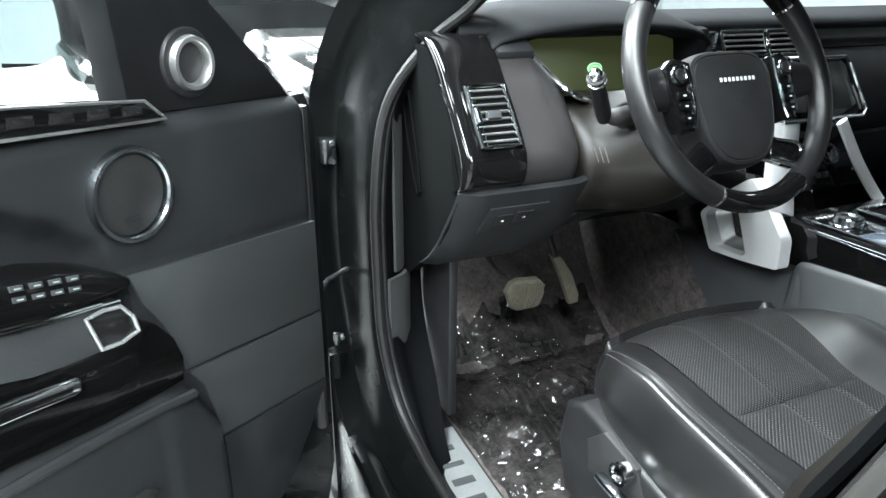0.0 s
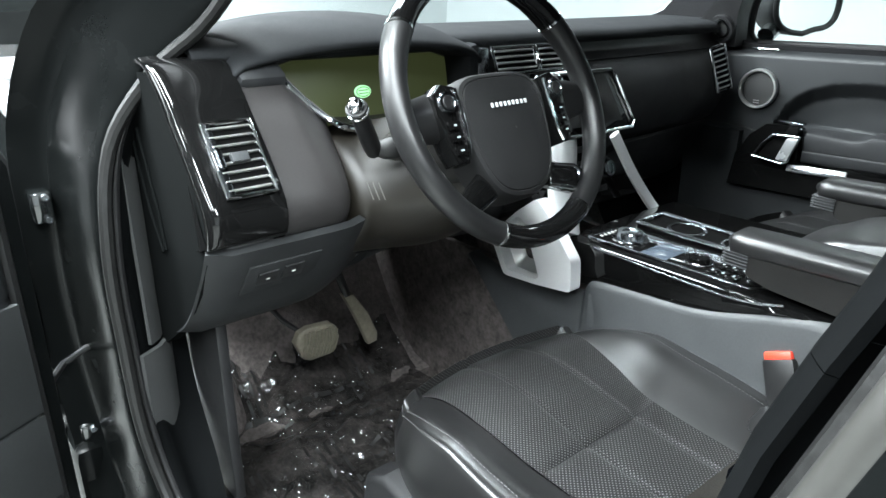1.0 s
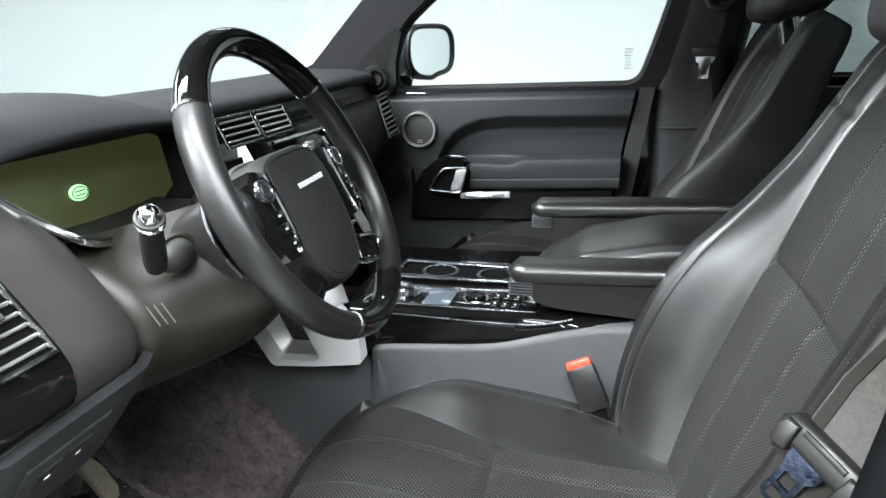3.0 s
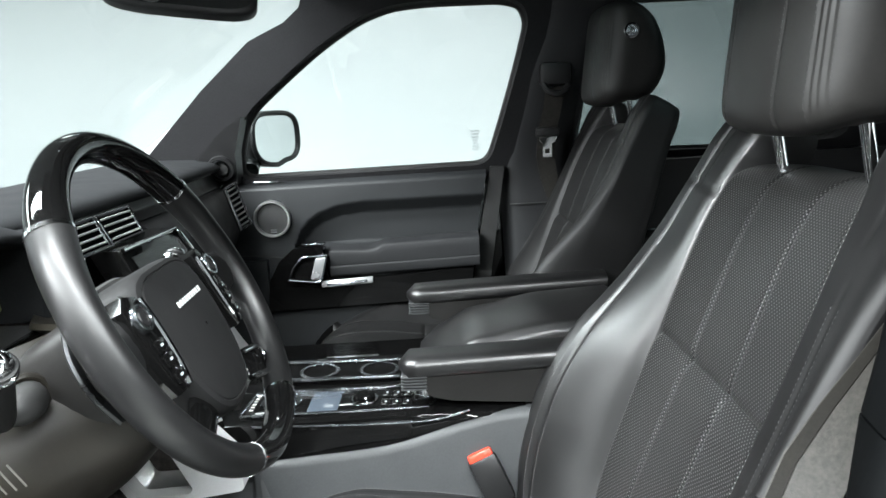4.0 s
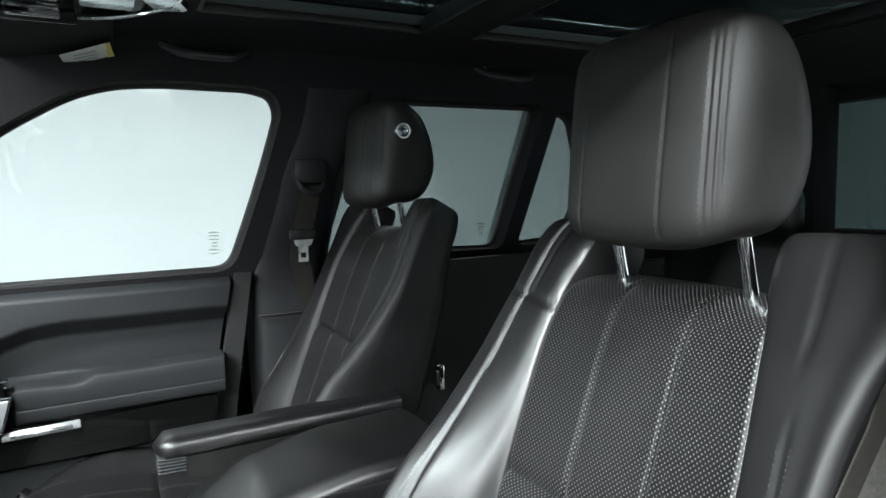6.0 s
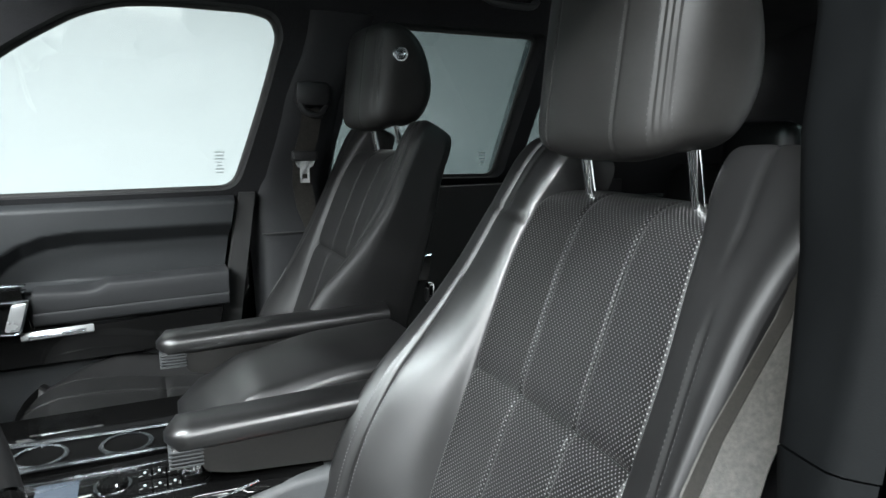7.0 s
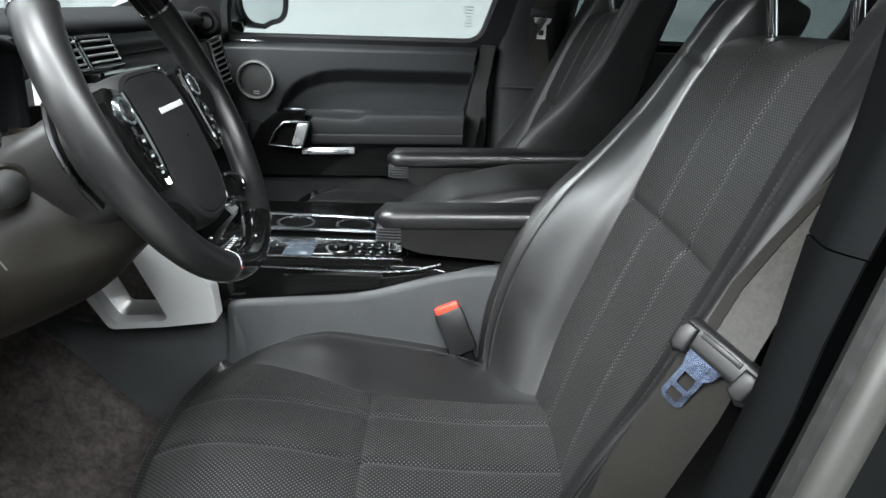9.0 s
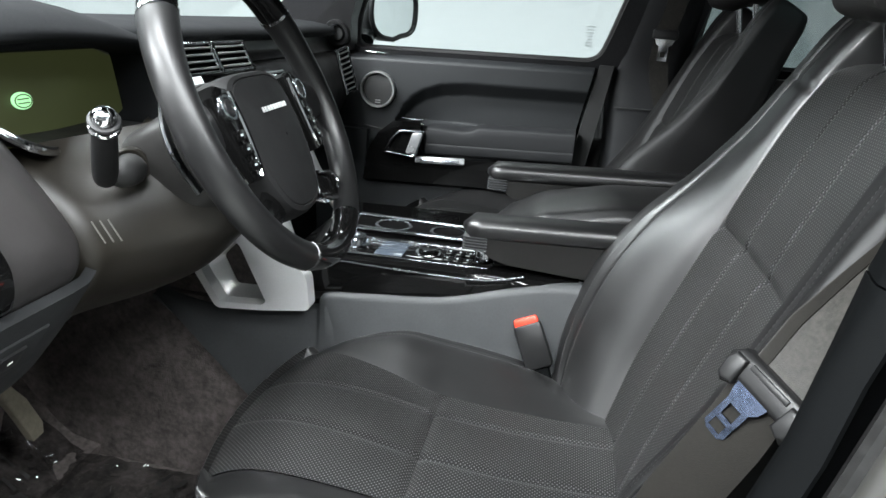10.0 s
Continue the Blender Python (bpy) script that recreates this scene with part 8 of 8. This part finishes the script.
def parked_car(x, y, rz, paint, label):
    t = thing("parked_car", (0, 0, FLOOR_Z), label, "car", "parked cars")
    m = Matrix.Translation((x, y, FLOOR_Z)) @ Matrix.Rotation(radians(rz), 4, "Z")
    half = [(-2.3, 0.55), (-2.28, 0.82), (-1.6, 0.95), (-0.95, 1.02), (-0.25, 1.42), (0.9, 1.48), (1.7, 1.25), (2.2, 1.05), (2.3, 0.6), (2.25, 0.35), (-2.25, 0.35)]
    pts = spline([(a, b, 0) for a, b in half[:9]], 50)
    rows = []
    for k in range(13):
        s = -1 + 2 * k / 12
        tuck = 1 - 0.10 * abs(s) ** 6
        rows.append([m @ Vector((p.x * (1 - 0.03 * abs(s) ** 4), 0.9 * s * (1 - 0.22 * max(0, (p.y - 0.95) / 0.5)), 0.3 + (p.y - 0.3) * tuck)) for p in pts])
    bm = sheet(rows)
    bmesh.ops.recalc_face_normals(bm, faces=bm.faces)
    part("body", bm, paint, t)
    for sg in (-1, 1):
        side = [Vector((p.x, 0.9 * sg * (1 - 0.22 * max(0, (p.y - 0.95) / 0.5)), 0.3 + (p.y - 0.3) * 0.9)) for p in pts]
        bm = sheet([[m @ p for p in side], [m @ Vector((p.x, 0.9 * sg, 0.3)) for p in side]])
        bmesh.ops.recalc_face_normals(bm, faces=bm.faces)
        part("side", bm, paint, t)
        w = [(-0.75, 1.0), (-0.2, 1.33), (0.85, 1.38), (1.45, 1.18), (1.4, 1.0)]
        part("side_window", slab(w, lambda a, b, c: m @ Vector((a, sg * (0.915 - 0.20 * max(0, (b - 0.95) / 0.5)) + sg * c, 0.3 + (b - 0.3) * 0.93)), 0.02, 0), car_glass, t, "dark side window")
        part("window_trim", tube([m @ Vector((-0.85, sg * 0.915, 0.95)), m @ Vector((1.45, sg * 0.915, 0.95))], 0.012, 8), chrome, t, "chrome window line")
        part("door_handle", moved(box((0, 0, 0), (0.2, 0.03, 0.03), 0.01), m @ Matrix.Translation((0.35, sg * 0.92, 0.85))), chrome, t)
        part("mirror", moved(box((0, 0, 0), (0.12, 0.2, 0.13), 0.04), m @ Matrix.Translation((-0.65, sg * 1.0, 1.0))), paint, t)
        for wx in (-1.45, 1.4):
            wl = lambda a, b, c: m @ Vector((wx + a, sg * (0.86 + c), 0.36 + b))
            ty = part("wheel", disc_ring(wl, 0.23, 0.36, 0.05, 0.06, 40), rubber, t, "black tyre")
            part("rim", disc(wl, 0.235, 0.03, 30), steel, ty, "silver rim")
    rows = [[m @ Vector((a, s * wd, b)) for s in (-1, -0.5, 0, 0.5, 1)] for a, b, wd in ((-0.93, 1.0, 0.78), (-0.6, 1.18, 0.74), (-0.28, 1.36, 0.68))]
    part("windscreen", solid(rows, 0.01), car_glass, t, "dark windscreen")
    for sg in (-1, 1):
        part("headlight", moved(box((0, 0, 0), (0.2, 0.32, 0.12), 0.04), m @ Matrix.Translation((-2.16, sg * 0.62, 0.72))), chrome, t, "clear headlight")
    return t


parked_car(-5.9, -0.9, 96, body_paint, "glossy black car parked across the showroom")
parked_car(-4.4, -3.5, 92, white_car_paint, "white car parked near the showroom wall")
